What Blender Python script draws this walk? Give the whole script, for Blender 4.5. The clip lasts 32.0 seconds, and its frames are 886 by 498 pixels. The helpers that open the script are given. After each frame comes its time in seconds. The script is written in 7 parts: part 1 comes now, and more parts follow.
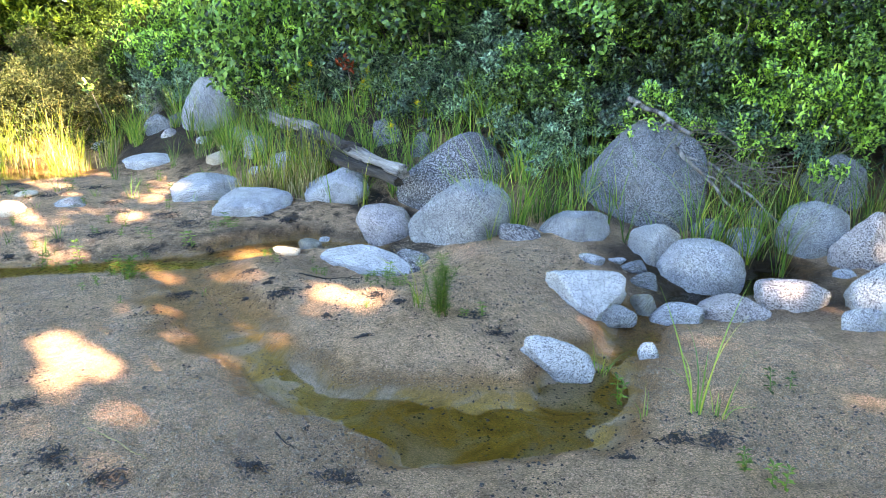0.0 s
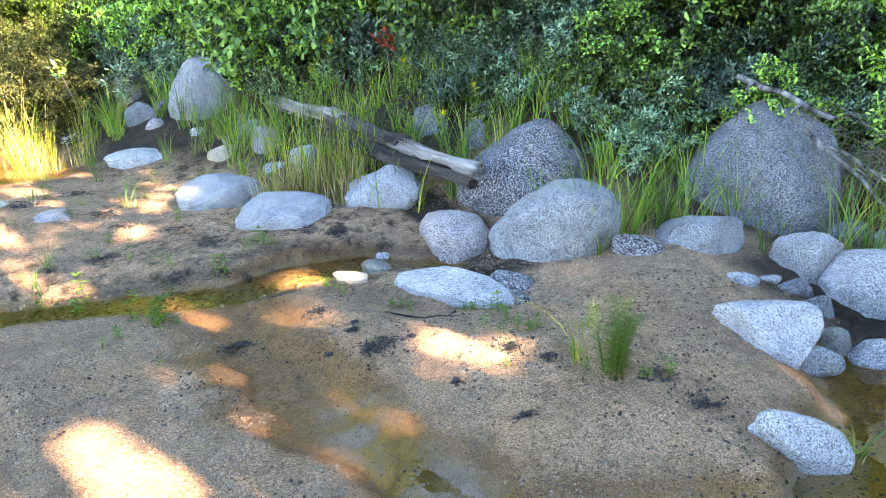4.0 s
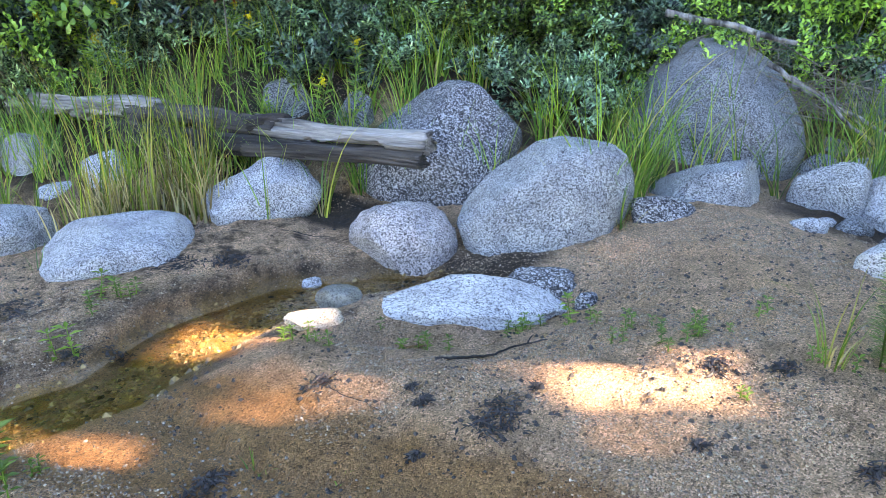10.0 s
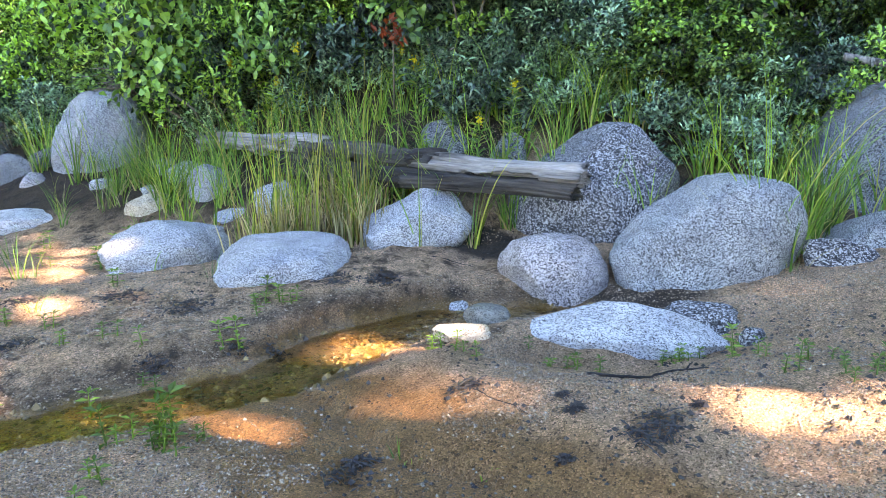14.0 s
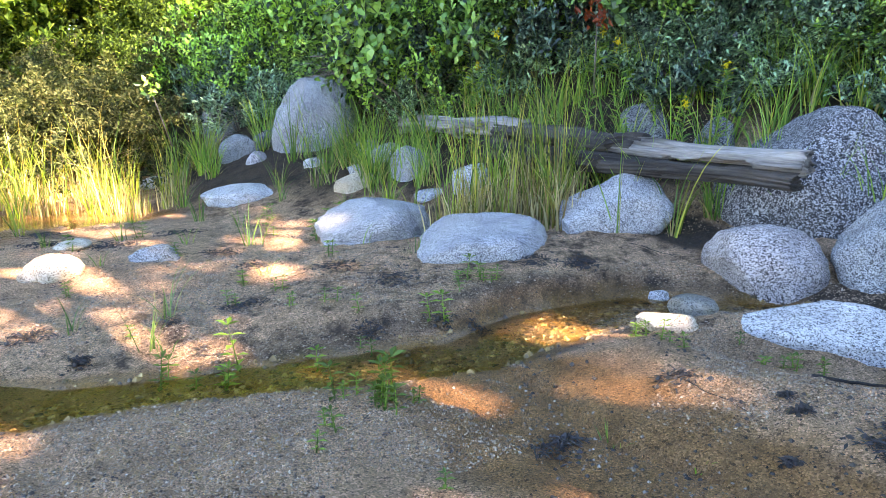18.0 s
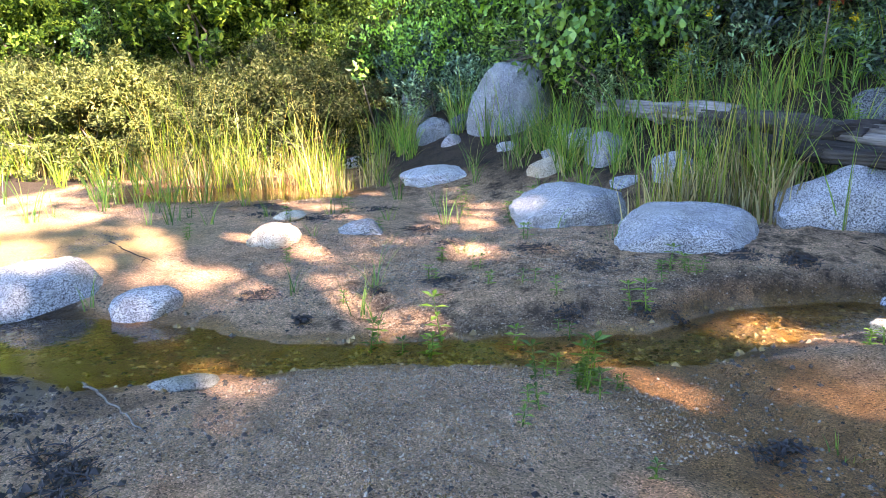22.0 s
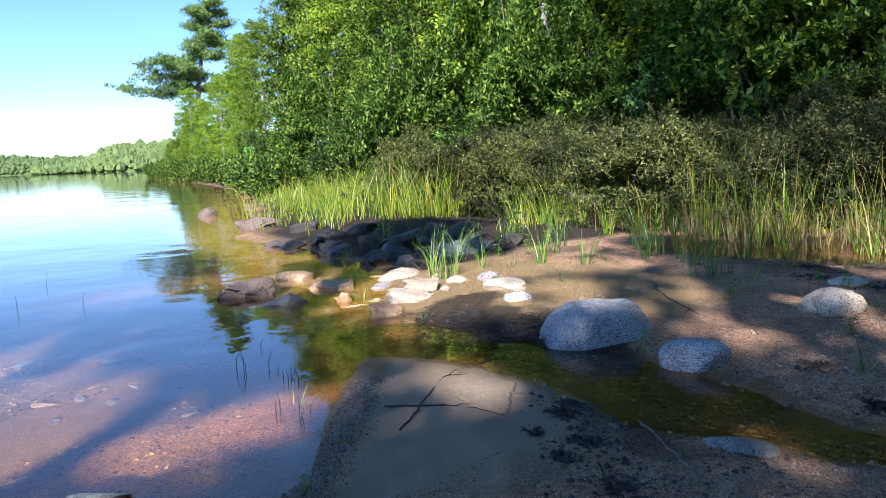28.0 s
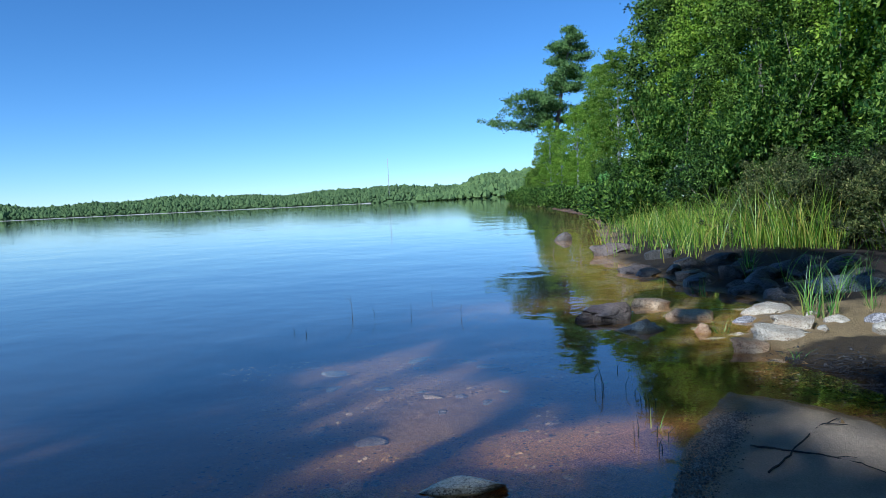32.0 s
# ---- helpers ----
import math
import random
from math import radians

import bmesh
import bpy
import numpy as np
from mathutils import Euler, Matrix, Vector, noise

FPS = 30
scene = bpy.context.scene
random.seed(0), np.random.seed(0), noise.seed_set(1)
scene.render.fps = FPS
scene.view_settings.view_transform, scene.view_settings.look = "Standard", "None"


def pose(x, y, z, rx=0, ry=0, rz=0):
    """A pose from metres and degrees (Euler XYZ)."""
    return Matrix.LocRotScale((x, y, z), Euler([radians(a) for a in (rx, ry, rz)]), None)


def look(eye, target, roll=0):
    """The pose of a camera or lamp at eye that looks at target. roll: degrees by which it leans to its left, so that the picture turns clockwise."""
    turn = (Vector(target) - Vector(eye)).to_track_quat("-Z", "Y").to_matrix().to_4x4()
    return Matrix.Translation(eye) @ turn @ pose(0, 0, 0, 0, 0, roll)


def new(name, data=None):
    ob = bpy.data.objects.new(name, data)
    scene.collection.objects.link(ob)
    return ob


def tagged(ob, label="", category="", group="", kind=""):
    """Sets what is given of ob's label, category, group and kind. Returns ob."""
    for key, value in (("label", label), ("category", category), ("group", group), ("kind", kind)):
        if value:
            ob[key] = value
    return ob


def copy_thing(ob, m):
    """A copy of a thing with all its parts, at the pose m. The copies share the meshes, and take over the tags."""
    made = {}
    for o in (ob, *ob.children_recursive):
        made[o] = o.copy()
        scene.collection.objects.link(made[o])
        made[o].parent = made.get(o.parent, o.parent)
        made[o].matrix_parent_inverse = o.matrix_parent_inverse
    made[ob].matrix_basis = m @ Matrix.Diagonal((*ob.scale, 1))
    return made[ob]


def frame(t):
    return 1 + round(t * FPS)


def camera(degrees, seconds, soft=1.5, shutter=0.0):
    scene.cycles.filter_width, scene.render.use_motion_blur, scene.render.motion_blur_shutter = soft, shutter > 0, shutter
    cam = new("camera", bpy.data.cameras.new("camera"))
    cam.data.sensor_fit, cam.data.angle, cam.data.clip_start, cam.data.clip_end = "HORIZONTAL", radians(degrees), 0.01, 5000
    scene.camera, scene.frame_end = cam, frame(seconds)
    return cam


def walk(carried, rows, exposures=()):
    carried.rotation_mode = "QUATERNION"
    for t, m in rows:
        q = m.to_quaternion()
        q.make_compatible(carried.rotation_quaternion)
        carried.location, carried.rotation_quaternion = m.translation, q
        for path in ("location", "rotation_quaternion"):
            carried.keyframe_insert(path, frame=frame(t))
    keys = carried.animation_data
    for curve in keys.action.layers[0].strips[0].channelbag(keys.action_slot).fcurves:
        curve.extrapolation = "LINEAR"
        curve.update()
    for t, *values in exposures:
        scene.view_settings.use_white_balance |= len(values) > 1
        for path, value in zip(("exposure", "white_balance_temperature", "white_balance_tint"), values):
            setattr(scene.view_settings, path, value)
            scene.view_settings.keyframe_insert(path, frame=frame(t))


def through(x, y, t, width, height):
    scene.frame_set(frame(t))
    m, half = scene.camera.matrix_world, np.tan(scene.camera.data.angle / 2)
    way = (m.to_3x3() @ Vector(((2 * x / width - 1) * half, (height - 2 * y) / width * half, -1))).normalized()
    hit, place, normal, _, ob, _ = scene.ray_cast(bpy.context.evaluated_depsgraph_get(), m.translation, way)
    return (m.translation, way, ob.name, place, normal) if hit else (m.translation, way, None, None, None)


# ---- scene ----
cam = camera(65.2, 32.0, soft=0.55)
METRES, EYE, TILT, LEAN, TURN = 4.8, 1.78, -17.0, -1.25, 0.0
ROWS = [
    (0.0, 0.0, 0.0, 0.0, 0.0, 0.0, -0.0),
    (0.5, -0.012, 0.0047, 0.0021, -0.36, -0.17, 0.35),
    (1.0, -0.0294, 0.0132, 0.0053, -0.78, -0.08, 1.43),
    (1.5, -0.0381, 0.037, 0.01, -0.97, -0.79, 0.69),
    (2.0, -0.0464, 0.079, 0.022, -0.22, -0.84, -0.15),
    (2.5, -0.0708, 0.1116, 0.0304, 1.12, -0.7, -2.49),
    (3.0, -0.1327, 0.1452, 0.044, 0.16, -0.77, 0.31),
    (3.5, -0.1745, 0.1833, 0.0509, -4.34, -2.52, 0.24),
    (4.0, -0.1958, 0.2314, 0.0628, -3.67, -2.01, 1.72),
    (4.5, -0.2366, 0.281, 0.0797, -4.35, -1.52, 0.02),
    (6.5, -0.3669, 0.4409, 0.0962, -16.22, -2.4, 5.43),
    (7.0, -0.4055, 0.4586, 0.1068, -20.28, -2.98, 8.62),
    (7.5, -0.4147, 0.4849, 0.1116, -21.77, -4.42, 8.76),
    (8.0, -0.4019, 0.5103, 0.1117, -21.96, -5.26, 9.58),
    (8.5, -0.401, 0.5304, 0.1046, -23.08, -6.61, 9.6),
    (9.0, -0.4017, 0.5559, 0.0929, -25.9, -6.68, 10.33),
    (9.5, -0.4058, 0.5801, 0.0774, -26.5, -5.53, 10.81),
    (10.0, -0.4079, 0.5976, 0.0589, -26.52, -2.56, 10.35),
    (10.5, -0.4085, 0.6078, 0.0384, -26.53, -0.73, 9.61),
    (11.0, -0.4085, 0.6114, 0.0278, -26.65, 0.43, 8.97),
    (11.5, -0.4098, 0.6122, 0.0204, -26.37, 0.89, 8.96),
    (12.0, -0.4122, 0.6116, 0.018, -24.71, 1.22, 8.74),
    (12.5, -0.4145, 0.6145, 0.0179, -22.53, 1.73, 8.45),
    (13.0, -0.4167, 0.6126, 0.0177, -20.85, 2.38, 8.2),
    (13.5, -0.4201, 0.6093, 0.0183, -18.21, 4.0, 7.87),
    (14.0, -0.4251, 0.6072, 0.0184, -15.21, 4.85, 6.66),
    (14.5, -0.4293, 0.6078, 0.0176, -13.1, 4.83, 5.78),
    (15.0, -0.4332, 0.6071, 0.0172, -11.11, 4.51, 4.77),
    (15.5, -0.4379, 0.6068, 0.0174, -8.88, 4.61, 4.31),
    (17.5, -0.446, 0.6047, 0.0169, -2.35, 4.75, 3.4),
    (18.0, -0.4524, 0.6022, 0.0177, -1.2, 4.72, 2.66),
    (18.5, -0.4556, 0.6015, 0.0178, 0.33, 4.83, 1.94),
    (19.0, -0.4586, 0.6015, 0.0164, 1.82, 4.41, 1.14),
    (19.5, -0.4613, 0.6015, 0.0156, 4.0, 4.05, 0.71),
    (20.0, -0.4641, 0.6023, 0.0147, 6.05, 3.72, 0.07),
    (20.5, -0.4673, 0.6018, 0.0143, 8.03, 3.64, -0.28),
    (21.0, -0.469, 0.601, 0.0142, 9.76, 3.71, -0.54),
    (21.5, -0.4712, 0.6004, 0.0144, 11.14, 3.78, -0.92),
    (22.0, -0.475, 0.5987, 0.0131, 12.93, 3.77, -1.7),
    (22.5, -0.4789, 0.5965, 0.0124, 14.13, 3.77, -2.58),
    (23.0, -0.4827, 0.5956, 0.0117, 17.15, 3.63, -2.62),
    (23.5, -0.4859, 0.5943, 0.0126, 20.33, 3.64, -3.0),
    (24.0, -0.4912, 0.591, 0.0133, 23.16, 3.83, -4.05),
    (24.5, -0.4959, 0.5909, 0.014, 26.4, 4.43, -4.97),
    (25.0, -0.4982, 0.5904, 0.0131, 29.42, 4.55, -6.23),
    (25.5, -0.4998, 0.589, 0.0125, 32.45, 4.4, -7.17),
    (26.0, -0.5023, 0.5876, 0.0109, 36.5, 3.96, -7.89),
    (26.5, -0.5064, 0.5869, 0.0099, 41.5, 3.42, -8.59),
    (28.5, -0.5124, 0.5786, 0.0099, 55.94, 3.64, -11.33),
    (29.0, -0.5143, 0.5767, 0.0098, 59.09, 3.22, -11.92),
    (29.5, -0.5147, 0.5739, 0.0091, 64.52, 2.19, -12.52),
    (30.0, -0.5144, 0.5712, 0.008, 69.69, 1.21, -12.79),
    (30.5, -0.5121, 0.5657, 0.0079, 76.01, 0.11, -13.16),
    (31.0, -0.5093, 0.5642, 0.0076, 79.91, -0.51, -13.42),
    (31.5, -0.499, 0.56, 0.0064, 81.54, -0.64, -13.76),
    (32.0, -0.4933, 0.5589, 0.0053, 82.02, -0.52, -13.92),
]
walk(cam, [(t, pose(0, 0, EYE, TILT, LEAN, TURN) @ pose(METRES * x, METRES * y, METRES * z, 90 + pitch, roll, yaw)) for t, x, y, z, yaw, pitch, roll in ROWS],
     exposures=[(0.0, 4.15, 9800, 21), (7.0, 4.3, 9700, 25), (10.5, 4.1, 9700, 27), (15.0, 4.1, 9800, 26), (20.0, 3.8, 8900, 26), (22.0, 3.62, 8300, 27), (24.0, 3.35, 7700, 27), (26.0, 2.85, 7300, 24), (28.5, 1.1, 5800, 17), (30.0, 0.55, 5400, 14), (32.0, 0.28, 5000, 4)])

# ---- sky and sun ----
SUN_AZ, SUN_EL = radians(135), radians(37)      # compass angle from +y towards +x, height above the horizon
TO_SUN = Vector((math.sin(SUN_AZ) * math.cos(SUN_EL), math.cos(SUN_AZ) * math.cos(SUN_EL), math.sin(SUN_EL)))
world = bpy.data.worlds.new("sky")
world.use_nodes = True
scene.world = world
sky = world.node_tree.nodes.new("ShaderNodeTexSky")
sky.sky_type, sky.sun_disc = "NISHITA", False
sky.sun_elevation, sky.sun_rotation, sky.altitude = SUN_EL, SUN_AZ, 2500
sky.air_density, sky.dust_density, sky.ozone_density = 1.0, 0.0, 4.0
world.node_tree.nodes["Background"].inputs[1].default_value = 0.105
rich = world.node_tree.nodes.new("ShaderNodeHueSaturation")
rich.inputs["Saturation"].default_value = 1.1
world.node_tree.links.new(sky.outputs[0], rich.inputs["Color"])
world.node_tree.links.new(rich.outputs[0], world.node_tree.nodes["Background"].inputs[0])
sun_data = bpy.data.lights.new("sun", "SUN")
sun_data.energy, sun_data.angle, sun_data.color = 4.2, radians(0.53), (1.0, 0.95, 0.88)
sun = new("sun", sun_data)
sun.matrix_world = look(TO_SUN * 60, (0, 0, 0))

# ---- materials ----
def material(name):
    m = bpy.data.materials.new(name)
    m.use_nodes = True
    nt = m.node_tree
    return m, nt, nt.nodes["Principled BSDF"]


def node(nt, kind, **values):
    n = nt.nodes.new(kind)
    for key, value in values.items():
        n.inputs[key.replace("_", " ")].default_value = value
    return n


def ramp(nt, source, *stops):
    r = nt.nodes.new("ShaderNodeValToRGB")
    while len(r.color_ramp.elements) < len(stops):
        r.color_ramp.elements.new(0.5)
    for e, (p, c) in zip(r.color_ramp.elements, stops):
        e.position = p
        e.color = (*c, 1) if isinstance(c, tuple) else (c, c, c, 1)
    nt.links.new(source, r.inputs[0])
    return r.outputs[0]


def noise_tex(nt, vec, scale, detail=4.0, rough=0.6):
    n = node(nt, "ShaderNodeTexNoise", Scale=scale, Detail=detail, Roughness=rough)
    if vec is not None:
        nt.links.new(vec, n.inputs["Vector"])
    return n.outputs[0]


def mix(nt, fac, a, b, blend="MIX"):
    n = nt.nodes.new("ShaderNodeMix")
    n.data_type, n.blend_type = "RGBA", blend
    for slot, value in ((0, fac), (6, a), (7, b)):
        if isinstance(value, (int, float)):
            n.inputs[slot].default_value = value if slot == 0 else (value, value, value, 1)
        elif isinstance(value, tuple):
            n.inputs[slot].default_value = (*value, 1)
        else:
            nt.links.new(value, n.inputs[slot])
    return n.outputs[2]


def math_node(nt, op, a, b=0.0, clamp=False):
    n = nt.nodes.new("ShaderNodeMath")
    n.operation, n.use_clamp = op, clamp
    for slot, value in ((0, a), (1, b)):
        if isinstance(value, (int, float)):
            n.inputs[slot].default_value = value
        else:
            nt.links.new(value, n.inputs[slot])
    return n.outputs[0]


def bump(nt, bsdf, height, strength, distance):
    b = node(nt, "ShaderNodeBump", Strength=strength, Distance=distance)
    nt.links.new(height, b.inputs["Height"])
    nt.links.new(b.outputs[0], bsdf.inputs["Normal"])


def object_coords(nt):
    """Object coordinates, shifted by the object's own random number."""
    tc, info = nt.nodes.new("ShaderNodeTexCoord"), nt.nodes.new("ShaderNodeObjectInfo")
    add = nt.nodes.new("ShaderNodeVectorMath")
    add.operation = "ADD"
    scl = math_node(nt, "MULTIPLY", info.outputs["Random"], 37.0)
    nt.links.new(tc.outputs["Object"], add.inputs[0])
    nt.links.new(scl, add.inputs[1])
    return add.outputs[0]


def granite(name, light, mid, dark, amount, grain=1.0, clots=0.35, stain=(0.30, 0.24, 0.17), stain_amount=0.2, rough=0.75):
    """Granite: pale feldspar, grey quartz and black mica grains, gathered in clots, with stains, lichen and pits. grain: the size of the crystals."""
    m, nt, bsdf = material(name)
    co = object_coords(nt)
    warp = node(nt, "ShaderNodeTexNoise", Scale=60.0 / grain, Detail=2.0)
    nt.links.new(co, warp.inputs["Vector"])
    bent = nt.nodes.new("ShaderNodeVectorMath")
    bent.operation = "MULTIPLY_ADD"
    bent.inputs[1].default_value = (0.012 * grain,) * 3
    nt.links.new(warp.outputs["Color"], bent.inputs[0])
    nt.links.new(co, bent.inputs[2])
    crystals = node(nt, "ShaderNodeTexVoronoi", Scale=230.0 / grain)
    nt.links.new(bent.outputs[0], crystals.inputs["Vector"])
    cell = nt.nodes.new("ShaderNodeSeparateColor")
    nt.links.new(crystals.outputs["Color"], cell.inputs[0])
    col = ramp(nt, cell.outputs[0], (0.0, dark), (amount * 0.8, dark), (amount, mid), (amount + 0.22, mid), (amount + 0.3, light), (1.0, light))
    lump = noise_tex(nt, bent.outputs[0], 80.0 / grain, 3.0, 0.65)
    col = mix(nt, math_node(nt, "MULTIPLY", ramp(nt, lump, (0.36, 1.0), (0.50, 0.0)), clots), col, mix(nt, 0.4, dark, mid))
    col = mix(nt, math_node(nt, "MULTIPLY", ramp(nt, lump, (0.56, 0.0), (0.66, 1.0)), clots), col, light)
    patches = noise_tex(nt, co, 7.0, 5.0, 0.65)
    col = mix(nt, 0.8, col, ramp(nt, patches, (0.32, (0.62, 0.63, 0.65)), (0.62, (1.12, 1.11, 1.08))), "MULTIPLY")
    big = noise_tex(nt, co, 2.6, 5.0, 0.65)
    col = mix(nt, math_node(nt, "MULTIPLY", ramp(nt, big, (0.5, 0.0), (0.7, 1.0)), stain_amount), col, stain)
    lichen = ramp(nt, noise_tex(nt, co, 14.0, 6.0, 0.75), (0.60, 0.0), (0.66, 1.0))
    col = mix(nt, math_node(nt, "MULTIPLY", lichen, 0.5), col, mix(nt, 0.5, (0.10, 0.10, 0.085), mid))
    nt.links.new(col, bsdf.inputs["Base Color"])
    bsdf.inputs["Roughness"].default_value = rough
    bsdf.inputs["Specular IOR Level"].default_value = 0.3
    h = math_node(nt, "ADD", math_node(nt, "MULTIPLY", noise_tex(nt, co, 16.0, 7.0, 0.68), 2.6), math_node(nt, "MULTIPLY", lump, 0.5))
    bump(nt, bsdf, h, 0.7, 0.014)
    return m


STONE = {
    "light": granite("granite_pale", (0.555, 0.575, 0.58), (0.228, 0.242, 0.25), (0.03, 0.03, 0.034), 0.25, 0.85, 0.38),
    "white": granite("granite_white", (0.645, 0.65, 0.64), (0.34, 0.35, 0.35), (0.06, 0.056, 0.056), 0.18, 1.0, 0.35),
    "grey": granite("granite_mid", (0.475, 0.50, 0.505), (0.172, 0.186, 0.192), (0.024, 0.024, 0.028), 0.27, 0.85, 0.40),
    "coarse": granite("granite_grey", (0.32, 0.345, 0.352), (0.105, 0.115, 0.12), (0.018, 0.018, 0.021), 0.30, 1.0, 0.42),
    "dark": granite("granite_dark", (0.47, 0.475, 0.48), (0.10, 0.103, 0.108), (0.018, 0.018, 0.022), 0.42, 1.35, 0.5, (0.3, 0.25, 0.18), 0.1),
    "pink": granite("granite_pink", (0.58, 0.53, 0.515), (0.27, 0.24, 0.235), (0.035, 0.03, 0.03), 0.26, 1.1, 0.4),
    "tan": granite("stone_tan", (0.66, 0.57, 0.44), (0.48, 0.39, 0.29), (0.16, 0.12, 0.08), 0.14, 1.2, 0.45, (0.3, 0.18, 0.08), 0.5),
    "ochre": granite("stone_ochre", (0.58, 0.42, 0.26), (0.40, 0.27, 0.15), (0.12, 0.08, 0.05), 0.16, 1.2, 0.5, (0.35, 0.14, 0.05), 0.5, 0.5),
    "brown": granite("stone_brown", (0.24, 0.19, 0.155), (0.13, 0.10, 0.08), (0.04, 0.03, 0.03), 0.25, 1.2, 0.5, (0.2, 0.1, 0.06), 0.3, 0.45),
    # dark wet rock, its colour darkened further for the shade it lies in
    "black": granite("stone_black_wet_shade", (0.11, 0.10, 0.09), (0.035, 0.032, 0.03), (0.01, 0.01, 0.01), 0.25, 1.2, 0.5, (0.09, 0.07, 0.05), 0.3, 0.4),
    "wet": granite("stone_wet", (0.30, 0.30, 0.27), (0.18, 0.18, 0.15), (0.05, 0.05, 0.05), 0.2, 1.0, 0.4, (0.2, 0.15, 0.07), 0.3, 0.3),
}


def sand_material():
    m, nt, bsdf = material("sand_and_gravel")
    geo = nt.nodes.new("ShaderNodeNewGeometry")
    co = geo.outputs["Position"]
    moist = nt.nodes.new("ShaderNodeAttribute")
    moist.attribute_name = "moist"
    litter = nt.nodes.new("ShaderNodeAttribute")
    litter.attribute_name = "litter"
    grain = node(nt, "ShaderNodeTexVoronoi", Scale=210.0)
    nt.links.new(co, grain.inputs["Vector"])
    cell = nt.nodes.new("ShaderNodeSeparateColor")
    nt.links.new(grain.outputs["Color"], cell.inputs[0])
    fine = ramp(nt, cell.outputs[0], (0.0, (0.09, 0.068, 0.05)), (0.2, (0.30, 0.235, 0.175)), (0.7, (0.44, 0.355, 0.275)), (1.0, (0.70, 0.61, 0.52)))
    smooth = mix(nt, 0.75, (0.40, 0.32, 0.24), fine)
    zone = ramp(nt, noise_tex(nt, co, 1.7, 5.0, 0.6), (0.38, 0.0), (0.62, 0.8))
    col = mix(nt, zone, smooth, fine)
    tone = ramp(nt, noise_tex(nt, co, 0.9, 6.0, 0.62), (0.3, (0.72, 0.69, 0.66)), (0.66, (1.2, 1.16, 1.12)))
    col = mix(nt, 0.9, col, tone, "MULTIPLY")
    col = mix(nt, 0.8, col, ramp(nt, noise_tex(nt, co, 9.0, 8.0, 0.75), (0.34, (0.58, 0.56, 0.53)), (0.54, (1.22, 1.21, 1.19))), "MULTIPLY")
    specks = ramp(nt, noise_tex(nt, co, 60.0, 3.0, 0.7), (0.37, 1.0), (0.395, 0.0))
    col = mix(nt, math_node(nt, "MULTIPLY", specks, 0.8), col, (0.06, 0.045, 0.035))
    pale = ramp(nt, noise_tex(nt, co, 85.0, 2.0, 0.6), (0.66, 0.0), (0.70, 1.0))
    col = mix(nt, math_node(nt, "MULTIPLY", pale, 0.5), col, (0.56, 0.49, 0.42))
    dirt = math_node(nt, "MULTIPLY", ramp(nt, noise_tex(nt, co, 7.0, 8.0, 0.75), (0.48, 0.0), (0.62, 1.0)), litter.outputs["Fac"], True)
    col = mix(nt, dirt, col, (0.055, 0.042, 0.032))
    col = mix(nt, 1.0, col, (1.56, 1.21, 0.98), "MULTIPLY")
    silt = nt.nodes.new("ShaderNodeAttribute")
    silt.attribute_name = "silt"
    plain_sand = mix(nt, 0.12, mix(nt, noise_tex(nt, co, 3.0, 6.0, 0.6), (0.54, 0.40, 0.27), (0.70, 0.54, 0.38)), fine)
    col = mix(nt, silt.outputs["Fac"], col, plain_sand)
    # ochre sand, with the warm tint of sunlight painted in
    sun_ochre = nt.nodes.new("ShaderNodeAttribute")
    sun_ochre.attribute_name = "sun_ochre"
    col = mix(nt, sun_ochre.outputs["Fac"], col, mix(nt, 0.55, mix(nt, noise_tex(nt, co, 5.0, 6.0, 0.65), (0.52, 0.36, 0.15), (0.95, 0.72, 0.34)), fine, "MULTIPLY"))
    # near-black soil, also painted where shade lies under shrubs, log and stones
    soil_shade = nt.nodes.new("ShaderNodeAttribute")
    soil_shade.attribute_name = "soil_shade"
    col = mix(nt, soil_shade.outputs["Fac"], col, mix(nt, noise_tex(nt, co, 14.0, 6.0, 0.7), (0.008, 0.0065, 0.005), (0.05, 0.037, 0.026)))
    wetcol = mix(nt, 1.0, col, (0.66, 0.55, 0.40), "MULTIPLY")
    wob = math_node(nt, "ADD", moist.outputs["Fac"], math_node(nt, "MULTIPLY", math_node(nt, "SUBTRACT", noise_tex(nt, co, 5.0, 5.0, 0.65), 0.5), 0.7))
    wet = ramp(nt, wob, (0.38, 0.0), (0.62, 1.0))
    col = mix(nt, wet, col, wetcol)
    ochre = ramp(nt, math_node(nt, "ADD", moist.outputs["Fac"], math_node(nt, "MULTIPLY", noise_tex(nt, co, 3.4, 5.0, 0.65), 1.5)), (1.48, 0.0), (1.8, 1.0))
    col = mix(nt, math_node(nt, "MULTIPLY", ochre, 0.85), col, mix(nt, 0.35, (1.25, 0.74, 0.19), fine, "MULTIPLY"))
    film = nt.nodes.new("ShaderNodeAttribute")
    film.attribute_name = "film"
    swirl = node(nt, "ShaderNodeTexNoise", Scale=2.3, Detail=5.0, Roughness=0.6, Distortion=1.6)
    nt.links.new(co, swirl.inputs["Vector"])
    bed = ramp(nt, swirl.outputs[0], (0.36, (0.70, 0.52, 0.36)), (0.46, (0.52, 0.36, 0.20)), (0.53, (0.60, 0.35, 0.085)), (0.64, (0.34, 0.185, 0.04)))
    col = mix(nt, film.outputs["Fac"], col, mix(nt, 0.35, bed, mix(nt, 1.0, bed, math_node(nt, "MULTIPLY", cell.outputs[1], 1.8), "MULTIPLY")))
